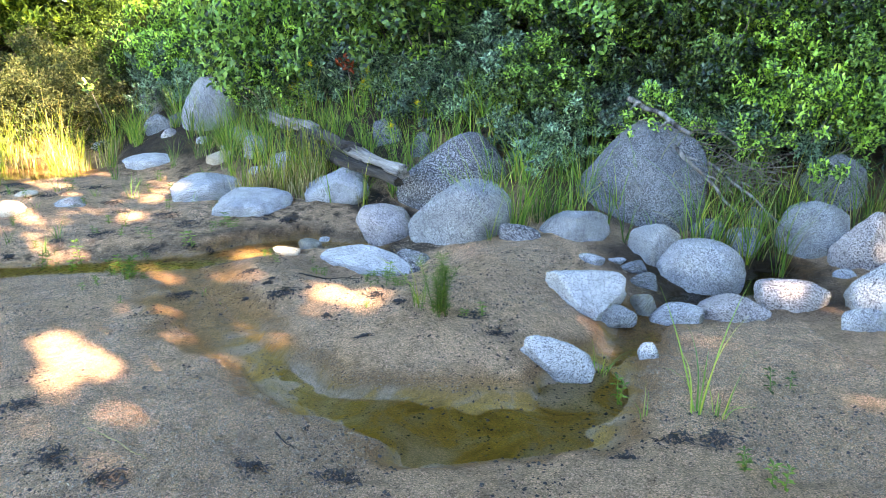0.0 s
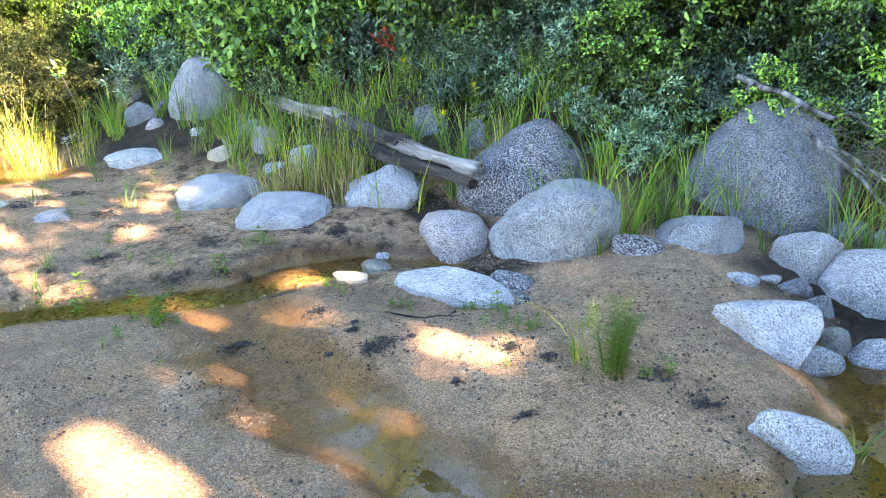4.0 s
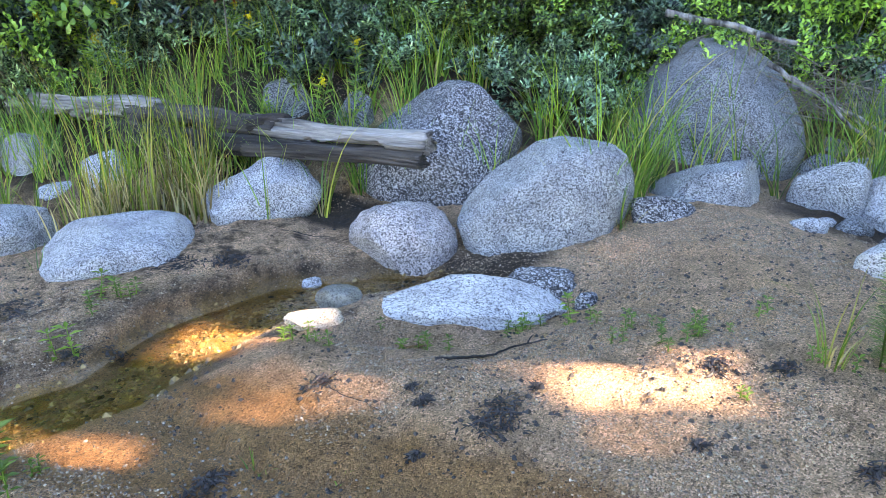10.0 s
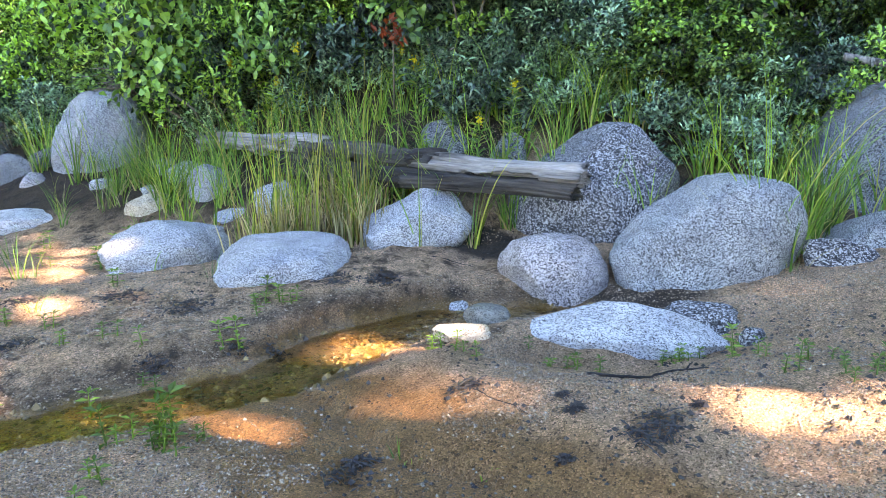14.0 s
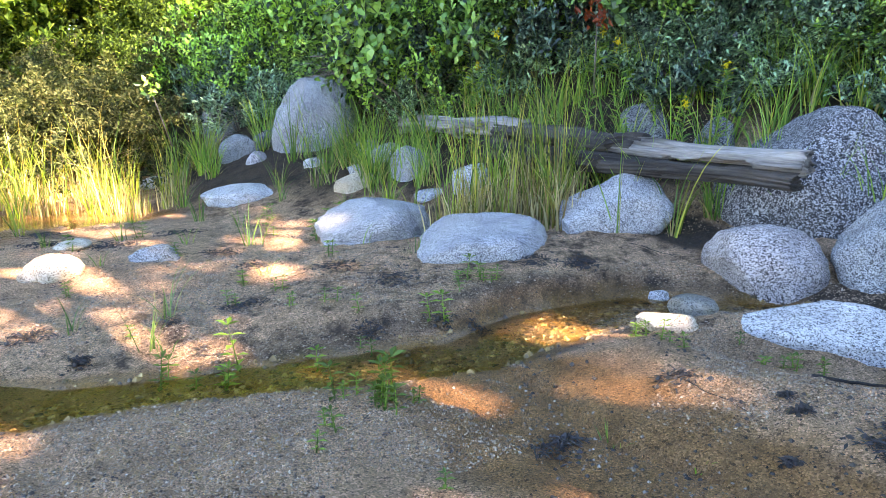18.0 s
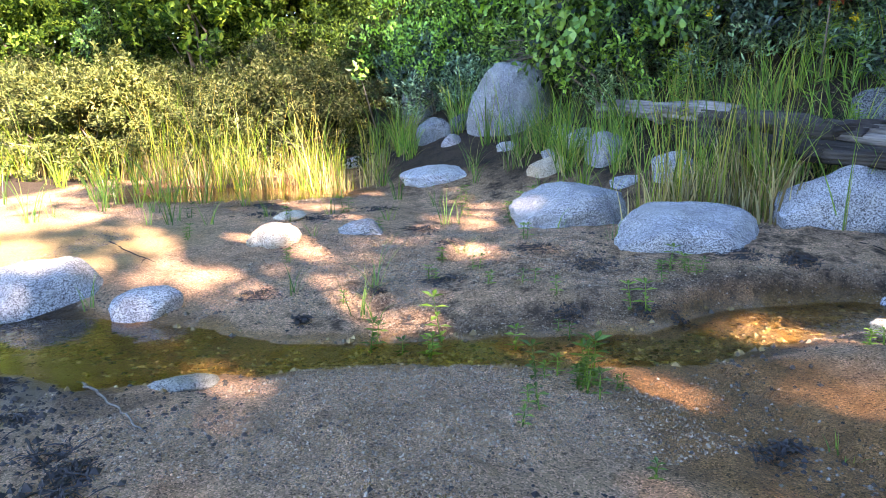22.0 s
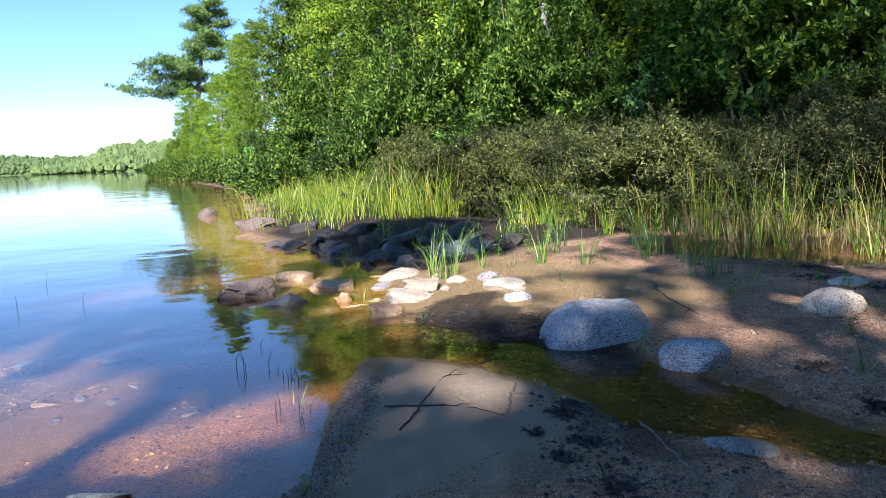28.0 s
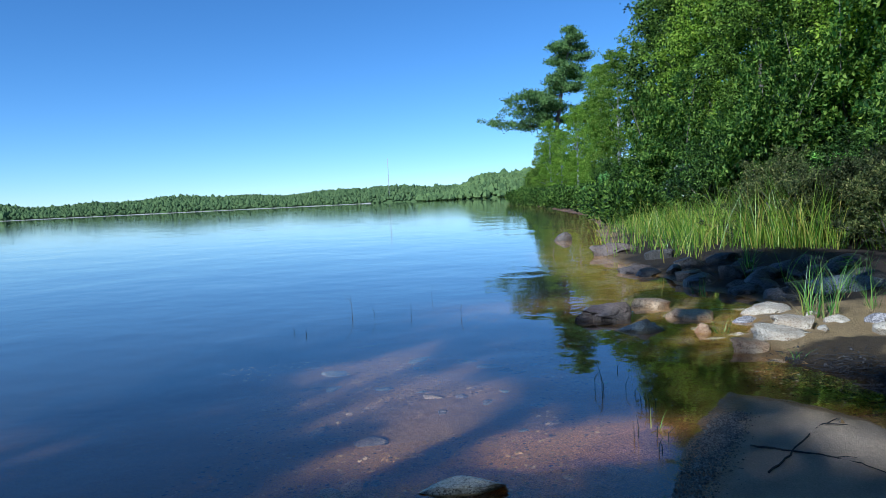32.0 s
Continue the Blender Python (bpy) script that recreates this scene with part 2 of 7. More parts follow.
    # bluish dark bed, painted for the light that deep water absorbs and scatters
    depth_haze = nt.nodes.new("ShaderNodeAttribute")
    depth_haze.attribute_name = "depth_haze"
    col = mix(nt, depth_haze.outputs["Fac"], col, mix(nt, noise_tex(nt, co, 1.2, 4.0, 0.6), (0.022, 0.034, 0.055), (0.045, 0.05, 0.06)))
    nt.links.new(col, bsdf.inputs["Base Color"])
    nt.links.new(ramp(nt, wet, (0.0, 0.92), (1.0, 0.42)), bsdf.inputs["Roughness"])
    bsdf.inputs["Specular IOR Level"].default_value = 0.35
    hh = math_node(nt, "ADD", math_node(nt, "MULTIPLY", grain.outputs["Distance"], -0.8), math_node(nt, "MULTIPLY", noise_tex(nt, co, 26.0, 9.0, 0.85), 2.4))
    bump(nt, bsdf, hh, 1.0, 0.022)
    return m


def water_material(name, tint, ripple_scale, ripple, rough=0.0, ior=1.333):
    m, nt, bsdf = material(name)
    geo = nt.nodes.new("ShaderNodeNewGeometry")
    bsdf.inputs["Base Color"].default_value = (*tint, 1)
    bsdf.inputs["Transmission Weight"].default_value = 1.0
    bsdf.inputs["Roughness"].default_value = rough
    bsdf.inputs["IOR"].default_value = ior
    n1 = noise_tex(nt, geo.outputs["Position"], ripple_scale, 3.0, 0.5)
    n2 = noise_tex(nt, geo.outputs["Position"], ripple_scale * 0.17, 2.0, 0.5)
    bump(nt, bsdf, math_node(nt, "ADD", n1, math_node(nt, "MULTIPLY", n2, 4.0)), ripple, 0.01)
    return m


def leaf_material(name, dark, light, yellow=None, rough=0.42, through=0.35, vary=0.5):
    """Leaf or blade: every leaf has its own tone, and lets some light through."""
    m, nt, bsdf = material(name)
    geo, info = nt.nodes.new("ShaderNodeNewGeometry"), nt.nodes.new("ShaderNodeObjectInfo")
    stops = [(0.22, dark), (0.72, light)] + ([(0.98, yellow)] if yellow else [])
    col = ramp(nt, geo.outputs["Random Per Island"], *stops)
    big = noise_tex(nt, geo.outputs["Position"], 1.3, 3.0, 0.6)
    col = mix(nt, 0.8, col, ramp(nt, big, (0.3, (0.68, 0.74, 0.66)), (0.7, (1.12, 1.10, 0.95))), "MULTIPLY")
    col = mix(nt, 1.0, col, ramp(nt, info.outputs["Random"], (0.0, (1 - vary, 1 - vary, 1.02 - vary)), (0.5, (1.0, 1.0, 0.98)), (1.0, (1 + 0.8 * vary, 1 + 0.65 * vary, 1 + 0.2 * vary))), "MULTIPLY")
    nt.links.new(col, bsdf.inputs["Base Color"])
    bsdf.inputs["Roughness"].default_value = rough
    bsdf.inputs["Specular IOR Level"].default_value = 0.5 if rough < 0.5 else 0.15
    tr = nt.nodes.new("ShaderNodeBsdfTranslucent")
    nt.links.new(mix(nt, 1.0, col, (1.25, 1.3, 0.55), "MULTIPLY"), tr.inputs[0])
    blend = node(nt, "ShaderNodeMixShader", Fac=through)
    nt.links.new(bsdf.outputs[0], blend.inputs[1])
    nt.links.new(tr.outputs[0], blend.inputs[2])
    nt.links.new(blend.outputs[0], nt.nodes["Material Output"].inputs[0])
    return m


def bark_material(name, a, b, scale=9.0, stretch=0.12, rough=0.85):
    m, nt, bsdf = material(name)
    co = object_coords(nt)
    mp = nt.nodes.new("ShaderNodeMapping")
    mp.inputs["Scale"].default_value = (1, 1, stretch)
    nt.links.new(co, mp.inputs[0])
    n = noise_tex(nt, mp.outputs[0], scale * 6, 6.0, 0.7)
    w = noise_tex(nt, mp.outputs[0], scale, 5.0, 0.65)
    col = mix(nt, ramp(nt, w, (0.35, 0.0), (0.65, 1.0)), a, b)
    col = mix(nt, 0.7, col, ramp(nt, n, (0.3, 0.35), (0.6, 1.1)), "MULTIPLY")
    nt.links.new(col, bsdf.inputs["Base Color"])
    bsdf.inputs["Roughness"].default_value = rough
    bump(nt, bsdf, math_node(nt, "ADD", n, w), 0.7, 0.015)
    return m


def plain(name, c, rough=0.8):
    m, nt, bsdf = material(name)
    co = object_coords(nt)
    col = mix(nt, 0.5, c, ramp(nt, noise_tex(nt, co, 30.0, 4.0, 0.6), (0.3, 0.5), (0.7, 1.0)), "MULTIPLY")
    nt.links.new(col, bsdf.inputs["Base Color"])
    bsdf.inputs["Roughness"].default_value = rough
    return m


SAND = sand_material()
LAKE_WATER = water_material("lake_water", (0.92, 0.77, 0.55), 3.2, 0.30, 0.0, 1.72)
CREEK_WATER = water_material("creek_water", (1.0, 0.86, 0.56), 22.0, 0.16)
BAYBERRY = leaf_material("bayberry_leaf", (0.010, 0.030, 0.020), (0.22, 0.44, 0.30), (0.38, 0.56, 0.40), 0.28, 0.12, 0.7)
HOLLY = leaf_material("glossy_leaf", (0.012, 0.045, 0.014), (0.27, 0.56, 0.14), (0.46, 0.70, 0.20), 0.33, 0.3, 0.75)
GALE = leaf_material("gale_leaf", (0.03, 0.045, 0.018), (0.135, 0.165, 0.062), (0.25, 0.24, 0.115), 0.65, 0.22)
MAPLE = leaf_material("maple_leaf", (0.04, 0.09, 0.014), (0.46, 0.62, 0.09), (0.55, 0.64, 0.10), 0.6, 0.5, 0.3)
DARK_LEAF = leaf_material("dark_tree_leaf", (0.020, 0.045, 0.010), (0.24, 0.37, 0.06), (0.38, 0.50, 0.09), 0.6, 0.35, 0.3)
BIRCH_LEAF = leaf_material("birch_leaf", (0.10, 0.19, 0.022), (0.38, 0.54, 0.08), (0.50, 0.60, 0.11), 0.6, 0.45, 0.3)
NEEDLE = leaf_material("pine_needle", (0.07, 0.13, 0.045), (0.30, 0.44, 0.15), None, 0.5, 0.3)
THICKET = leaf_material("thicket_leaf", (0.014, 0.035, 0.010), (0.10, 0.18, 0.04), (0.22, 0.32, 0.07), 0.5, 0.3)
SAPLING = leaf_material("sapling_leaf", (0.02, 0.06, 0.012), (0.14, 0.24, 0.05), (0.30, 0.40, 0.085), 0.5, 0.4)
GRASS = leaf_material("grass_blade", (0.07, 0.19, 0.045), (0.25, 0.46, 0.10), (0.42, 0.40, 0.12), 0.4, 0.4)
REED = leaf_material("reed_blade", (0.09, 0.19, 0.025), (0.36, 0.48, 0.075), (0.54, 0.42, 0.14), 0.4, 0.45)
STRAW = leaf_material("dry_grass", (0.24, 0.17, 0.09), (0.48, 0.385, 0.22), (0.60, 0.50, 0.32), 0.7, 0.2)
HERB = leaf_material("herb_leaf", (0.09, 0.19, 0.03), (0.18, 0.32, 0.06), (0.24, 0.38, 0.09), 0.4, 0.4)
RED_LEAF = leaf_material("red_leaf", (0.30, 0.05, 0.02), (0.50, 0.10, 0.05), None, 0.5, 0.3)
BARK = bark_material("bark", (0.10, 0.075, 0.055), (0.20, 0.17, 0.14))
PALE_BARK = bark_material("pale_bark", (0.30, 0.28, 0.26), (0.55, 0.53, 0.50))
TWIG = bark_material("twig_bark", (0.16, 0.12, 0.09), (0.30, 0.26, 0.22), 14.0)
DRIFT = bark_material("weathered_wood", (0.03, 0.024, 0.02), (0.44, 0.41, 0.37), 14.0, 0.06)
DARKWOOD = bark_material("dark_wood", (0.010, 0.008, 0.007), (0.105, 0.09, 0.076), 14.0, 0.07)
ROT = bark_material("rotten_wood", (0.012, 0.010, 0.009), (0.05, 0.04, 0.033), 14.0, 0.08)
DEBRIS = plain("black_debris", (0.035, 0.03, 0.028), 0.6)

# ---- helpers for meshes ----
def link_mesh(name, verts, faces, mats, parent=None, label="", smooth=True):
    me = bpy.data.meshes.new(name)
    me.from_pydata([tuple(v) for v in np.asarray(verts, float).tolist()], [], faces if isinstance(faces, list) else faces.tolist())
    for m in (mats if isinstance(mats, (list, tuple)) else [mats]):
        me.materials.append(m)
    if smooth:
        me.polygons.foreach_set("use_smooth", np.ones(len(me.polygons), bool))
    me.update()
    ob = new(name, me)
    if parent is not None:
        ob.parent = parent
    if label:
        ob["label"] = label
    return ob


def hash2(ix, iy, seed):
    h = (ix.astype(np.int64) * 374761393 + iy.astype(np.int64) * 668265263 + seed * 982451653) & 0xFFFFFFFF
    h = ((h ^ (h >> 13)) * 1274126177) & 0xFFFFFFFF
    return ((h ^ (h >> 16)) & 0xFFFFFF) / 0xFFFFFF


def vnoise(x, y, seed=0):
    ix, iy = np.floor(x), np.floor(y)
    fx, fy = x - ix, y - iy
    fx, fy = fx * fx * (3 - 2 * fx), fy * fy * (3 - 2 * fy)
    a, b = hash2(ix, iy, seed), hash2(ix + 1, iy, seed)
    c, d = hash2(ix, iy + 1, seed), hash2(ix + 1, iy + 1, seed)
    return (a + (b - a) * fx) * (1 - fy) + (c + (d - c) * fx) * fy - 0.5


def fbm(x, y, scale, octaves=4, seed=0, gain=0.5):
    total, amp = 0, 1.0
    for o in range(octaves):
        total = total + amp * vnoise(x * scale, y * scale, seed + o)
        scale, amp = scale * 2.03, amp * gain
    return total


def sstep(a, b, v):
    u = np.clip((v - a) / (b - a), 0, 1)
    return u * u * (3 - 2 * u)


# ---- plan: creek, shore and slope ----
LAKE_Z = -0.06
CREEK = [(-0.45, 5.62, .07), (-0.75, 5.75, .12), (-1.2, 5.8, .17), (-1.65, 5.6, .22), (-2.0, 5.32, .18), (-2.5, 5.22, .17), (-3.0, 5.12, .12),
         (-3.5, 5.0, .15), (-4.0, 4.98, .33), (-4.6, 5.04, .30), (-5.1, 4.98, .25), (-5.9, 4.75, .3)]
FEEDER = [(2.6, 5.0, .18), (1.75, 4.45, .18), (1.3, 4.05, .14), (.98, 3.45, .15), (.60, 2.85, .20), (-.05, 2.78, .27), (-.55, 3.05, .15), (-1.05, 3.55, .10),
          (-1.45, 4.1, .11), (-1.75, 4.6, .12), (-2.0, 5.1, .15)]
RILL = [(-0.45, 5.62, .07), (-0.25, 5.3, .07), (-0.28, 4.98, .06), (-0.75, 4.95, .05), (-1.0, 5.1, .04)]
SHORE = [(30, -400), (8, -40), (0, -15), (-3.2, -6), (-3.5, 0), (-3.9, 2.4), (-4.42, 3.55), (-5.2, 4.06), (-5.52, 4.4), (-5.2, 4.75), (-5.75, 5.0), (-6.4, 4.95),
         (-7.0, 5.5), (-7.7, 6.1), (-9.1, 6.05), (-10.4, 6.2), (-13.2, 6.6), (-17, 8.0), (-30, 12.5), (-60, 18.5), (-104, 26), (-130, 45), (-160, 140)]
FOOT = [(-160, 150), (-104, 28.5), (-60, 21), (-40, 16.5), (-20, 12.5), (-12, 10.5), (-8, 11.2), (-6, 11.2), (-5, 9.7), (-4, 8.3), (-3, 7.75), (-2, 7.2), (-1, 6.7), (0, 6.3), (1, 5.75), (3, 5.4), (10, 5), (160, 5)]
FOOT_X, FOOT_Y = [p[0] for p in FOOT], [p[1] for p in FOOT]


def water_level(x):
    return LAKE_Z + 0.02 * np.clip(x + 5.0, 0, 9)


def channel_distance(line, x, y):
    """Distance outside the channel's edge (negative inside) and the half width at the nearest place."""
    best, wide = np.full(x.shape, 1e9), np.full(x.shape, 0.1)
    for (x0, y0, w0), (x1, y1, w1) in zip(line, line[1:]):
        u = np.clip(((x - x0) * (x1 - x0) + (y - y0) * (y1 - y0)) / ((x1 - x0) ** 2 + (y1 - y0) ** 2), 0, 1)
        w = w0 + (w1 - w0) * u
        d = np.hypot(x - x0 - u * (x1 - x0), y - y0 - u * (y1 - y0)) - w
        near = d < best
        best, wide = np.where(near, d, best), np.where(near, w, wide)
    return best, wide


def shore_distance(x, y):
    """Distance to the lake's shore, positive on land."""
    best, inside = np.full(x.shape, 1e9), np.zeros(x.shape, bool)
    ring = SHORE + [(400, 140), (400, -400)]
    for i, ((x0, y0), (x1, y1)) in enumerate(zip(ring, ring[1:] + ring[:1])):
        if i < len(SHORE) - 1:
            u = np.clip(((x - x0) * (x1 - x0) + (y - y0) * (y1 - y0)) / ((x1 - x0) ** 2 + (y1 - y0) ** 2), 0, 1)
            best = np.minimum(best, np.hypot(x - x0 - u * (x1 - x0), y - y0 - u * (y1 - y0)))
        cross = ((y0 > y) != (y1 > y)) & (x < (x1 - x0) * (y - y0) / (y1 - y0 + 1e-12) + x0)
        inside ^= cross
    return np.where(inside, best, -best)


def ground(x, y):
    """Height of the ground, how moist it is, and how much dark litter lies on it."""
    x, y = np.asarray(x, float), np.asarray(y, float)
    wob = 0.05 * fbm(x, y, 2.2, 3, 11)
    dc, wc = channel_distance(CREEK, x, y)
    df, wf = channel_distance(FEEDER, x, y)
    dr, wr = channel_distance(RILL, x, y)
    dc, df, dr = dc + wob, df + wob + 0.17 * fbm(x, y, 2.6, 3, 14), dr + wob
    ds = shore_distance(x, y) + 0.25 * fbm(x, y, 0.9, 3, 5) * sstep(0.0, 3.0, np.abs(x + 5))
    d = np.minimum(np.minimum(np.minimum(dc, dr + 0.05), df + 0.06), np.where(ds > 0, ds, 99))
    level = water_level(x)
    calm = sstep(0.9, 1.6, x) * sstep(5.0, 4.2, y)
    amp = np.interp(x, [-6, -4.5, -3, -2, -1, 1, 6], [.14, .12, .11, .15, .29, .31, .34])
    amp = amp * (1 - 0.5 * calm)
    rise = amp * (1 - np.exp(-np.maximum(d, 0) / np.interp(x, [-4, -2, 0], [.7, .6, .75])))
    cut = 0.10 * sstep(0.0, 0.10, dc) * sstep(5.45, 5.75, y) * sstep(-3.4, -2.6, x) * sstep(-0.9, -1.3, x)
    z = level + rise + cut * np.exp(-np.maximum(dc, 0) / 0.6)
    z = np.where(dc < 0, level - 0.065 * np.clip(-dc / wc, 0, 1) ** 0.6, z)
    z = np.where((df < 0) & (dc > 0), level - (0.013 - 0.020 * sstep(-0.3, -1.3, x)) * np.clip(-df / wf, 0, 1) ** 0.7 + 0.010 * fbm(x, y, 2.6, 3, 15), z)
    z = np.where((dr < 0) & (dc > 0), level + 0.004, z)
    # pool behind the sand flat
    pool = np.hypot((x + 5.7 + 0.25 * (y - 8.6)) / 1.15, (y - 8.6) / 0.75) + 0.5 * fbm(x, y, 1.6, 3, 21)
    z = z + (0.02 - z) * np.exp(-np.maximum(pool - 1, 0) * 1.1) * 0.9 * sstep(6.2, 7.6, y) * sstep(-9, -7, x)
    z = np.where(pool < 1, np.minimum(z, 0.012 - 0.05 * (1 - pool)), z)
    # the bank under the shrubs
    s = y - np.interp(x, FOOT_X, FOOT_Y)
    steep = np.interp(x, [-12, -3, -1, 1, 4], [.25, .34, .5, .62, .55])
    z = z + steep * (np.sqrt(np.maximum(s, 0) ** 2 + 0.16) - 0.4) * (s > 0) * np.where(s > 9, 9 / np.maximum(s, 1), 1)
    # the lake's bed
    z = np.where(ds < 0, LAKE_Z - 0.02 + 0.22 * np.maximum(ds, -4.0) + 0.12 * np.maximum(np.minimum(ds + 4.0, 0), -60), z)
    near = sstep(30, 12, np.abs(x)) * sstep(40, 15, np.abs(y))
    z = z + near * (0.030 * fbm(x, y, 1.3, 3, 1) + 0.014 * fbm(x, y, 6.0, 3, 2)) * sstep(-0.02, 0.25, np.minimum(d, 9)) + near * 0.015 * fbm(x, y, 11.0, 3, 3) * (0.3 + 0.7 * sstep(0.0, 0.2, df))
    z = z + near * 0.010 * fbm(x, y, 19.0, 2, 4) * sstep(0.02, 0.3, d)
    z = z + 0.4 * fbm(x, y, 0.15, 3, 9) * sstep(1, 8, s)
    moist = np.maximum(np.maximum(np.exp(-np.maximum(dc, 0) / 0.10), 1.02 * np.exp(-np.maximum(df, 0) / 0.2)), np.exp(-np.maximum(ds, 0) / 0.22))
    moist = np.maximum(moist, np.where(ds < 0, 1, 0)) + 0.35 * np.exp(-np.abs(np.hypot((x + 1.55) / 0.5, (y - 4.35) / 0.7)) ** 2)
    moist = np.maximum(moist, 1.0 * (pool < 1.15))
    litter = sstep(-0.5, 0.8, s) + 0.95 * sstep(0.85, 0.1, np.abs(dc - 0.25)) * (y > 5.3) * (x > -3.6) * (x < -0.7) + 0.5 * sstep(0.5, -0.2, ds) * (y > 4.6)
    litter = np.clip(litter + 0.35 * sstep(1.6, 0.3, np.hypot(x - 2.4, y - 5.2)), 0, 1)
    litter = np.clip(litter + 0.6 * sstep(-4.6, -3.2, x) * (x < -0.4) * sstep(5.4, 5.9, y) * sstep(8.6, 7.6, y), 0, 1)
    return z, np.clip(moist, 0, 1.3), litter


def ground_z(x, y):
    return float(ground(np.array([x]), np.array([y]))[0][0])


def spaced(lo, hi, step, far, grow=1.16):
    mid = list(np.arange(lo, hi + step / 2, step))
    for sign, edge in ((-1, lo), (1, hi)):
        p, st, out = edge, step, []
        while abs(p) < far:
            st *= grow
            p += sign * st
            out.append(p)
        mid = out[::-1] + mid if sign < 0 else mid + out
    return np.array(mid)


xs, ys = spaced(-6.4, 3.4, 0.022, 2500), spaced(1.3, 7.6, 0.022, 2500)
gx, gy = np.meshgrid(xs, ys)
gz, moist, litter = ground(gx, gy)
nx, ny = len(xs), len(ys)
idx = np.arange(nx * ny).reshape(ny, nx)
quads = np.stack([idx[:-1, :-1], idx[:-1, 1:], idx[1:, 1:], idx[1:, :-1]], -1).reshape(-1, 4)
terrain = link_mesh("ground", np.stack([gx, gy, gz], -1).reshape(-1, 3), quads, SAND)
# offshore the bed colour stands for light lost in the deeper water
depth_haze = sstep(-1.9, -3.3, shore_distance(gx, gy) + 0.9 * fbm(gx, gy, 0.6, 3, 61))
depth_haze = np.maximum(depth_haze, sstep(-8.6, -9.6, gx) * sstep(-0.7, -1.3, shore_distance(gx, gy)))
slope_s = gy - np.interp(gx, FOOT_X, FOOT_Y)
# dark soil of bank, rock field and shore, with their shade painted in
soil_shade = sstep(0.3, 1.1, slope_s + 0.8 * fbm(gx, gy, 1.5, 4, 71)) * 0.92
soil_shade = np.maximum(soil_shade, 0.92 * sstep(1.15, 0.6, np.hypot((gx - 2.05) / 1.15, (gy - 4.82) / 0.85) + 0.5 * fbm(gx, gy, 2.0, 3, 73)))
soil_shade = np.maximum(soil_shade, 0.7 * sstep(0.28, 0.05, np.hypot((gx + 0.35) / 1.4, gy - 5.75) + 0.25 * fbm(gx, gy, 4.0, 3, 74)))
soil_shade = np.maximum(soil_shade, 0.95 * sstep(1.0, 0.55, np.hypot((gx + 0.16) / 0.5, (gy - 5.58) / 0.32) + 0.5 * fbm(gx, gy, 4.0, 3, 76)))
soil_shade = np.maximum(soil_shade, 0.95 * sstep(-0.15, 0.3, shore_distance(gx, gy) + 0.4 * fbm(gx, gy, 1.5, 3, 72)) * (gx < -7.4) * (gy < 40))
# darkness beneath the log, painted as a strip along its line
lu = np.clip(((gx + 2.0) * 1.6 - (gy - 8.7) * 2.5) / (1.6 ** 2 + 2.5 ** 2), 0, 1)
soil_shade = np.maximum(soil_shade, 0.95 * sstep(0.27, 0.12, np.hypot(gx + 2.0 - 1.6 * lu, gy - 8.7 + 2.5 * lu) + 0.1 * fbm(gx, gy, 4.0, 3, 78)))
soil_shade = np.maximum(soil_shade, 0.8 * sstep(-0.25, 0.1, slope_s + 0.3 * fbm(gx, gy, 3.0, 3, 79)) * (gx > 0.9))
soil_shade = np.maximum(soil_shade, 0.85 * sstep(1.0, 0.6, np.hypot((gx + 5.25) / 1.0, (gy - 5.25) / 0.42) + 0.9 * fbm(gx, gy, 3.5, 4, 81)))
pool_bed = np.hypot((gx + 5.7 + 0.25 * (gy - 8.6)) / 1.15, (gy - 8.6) / 0.75) + 0.5 * fbm(gx, gy, 1.6, 3, 21)
soil_shade = np.maximum(soil_shade, 0.55 * sstep(1.5, 1.0, pool_bed + 0.5 * fbm(gx, gy, 3.0, 3, 97)))
silt = 0.9 * sstep(0.0, 0.25, 0.1 + fbm(gx, gy, 1.5, 3, 83) + 1.2 * sstep(-3.75, -4.2, gx)) * sstep(-3.7, -4.15, gx) * (gy < 4.95) * sstep(0.05, 0.2, shore_distance(gx, gy))
soil_shade = np.maximum(soil_shade, 0.5 * sstep(1.0, 0.6, np.hypot((gx + 4.0) / 0.42, (gy - 4.58) / 0.2) + 0.9 * fbm(gx, gy, 4.5, 4, 85)))
# warmth of the sunlit shore and lake bed, put into the sand colour
sun_ochre = 0.85 * sstep(-4.6, -5.4, gx + 0.6 * fbm(gx, gy, 1.2, 3, 87)) * sstep(7.4, 6.4, gy)
film = sstep(0.10, -0.05, channel_distance(FEEDER, gx, gy)[0] + 0.05 * fbm(gx, gy, 2.2, 3, 11) + 0.17 * fbm(gx, gy, 2.6, 3, 14)) * sstep(-1.5, -0.9, gx) * sstep(1.25, 0.9, gx)
# sunlit look of the shore shallows, put into the amber bed colour
film = np.maximum(film, 0.9 * sstep(-5.9, -6.5, gx) * sstep(0.12, -0.1, shore_distance(gx, gy)) * sstep(-1.7, -0.8, shore_distance(gx, gy) + 0.5 * fbm(gx, gy, 1.1, 3, 95)) * sstep(4.3, 4.8, gy) * sstep(12, 9, gy))
dcr = channel_distance(CREEK, gx, gy)[0] + 0.16 * fbm(gx, gy, 3.0, 4, 75)
film = np.maximum(film, 0.45 * sstep(0.07, -0.02, channel_distance(CREEK, gx, gy)[0] + 0.05 * fbm(gx, gy, 2.2, 3, 11)) * sstep(-4.4, -3.2, gx) * sstep(-0.4, -0.8, gx))
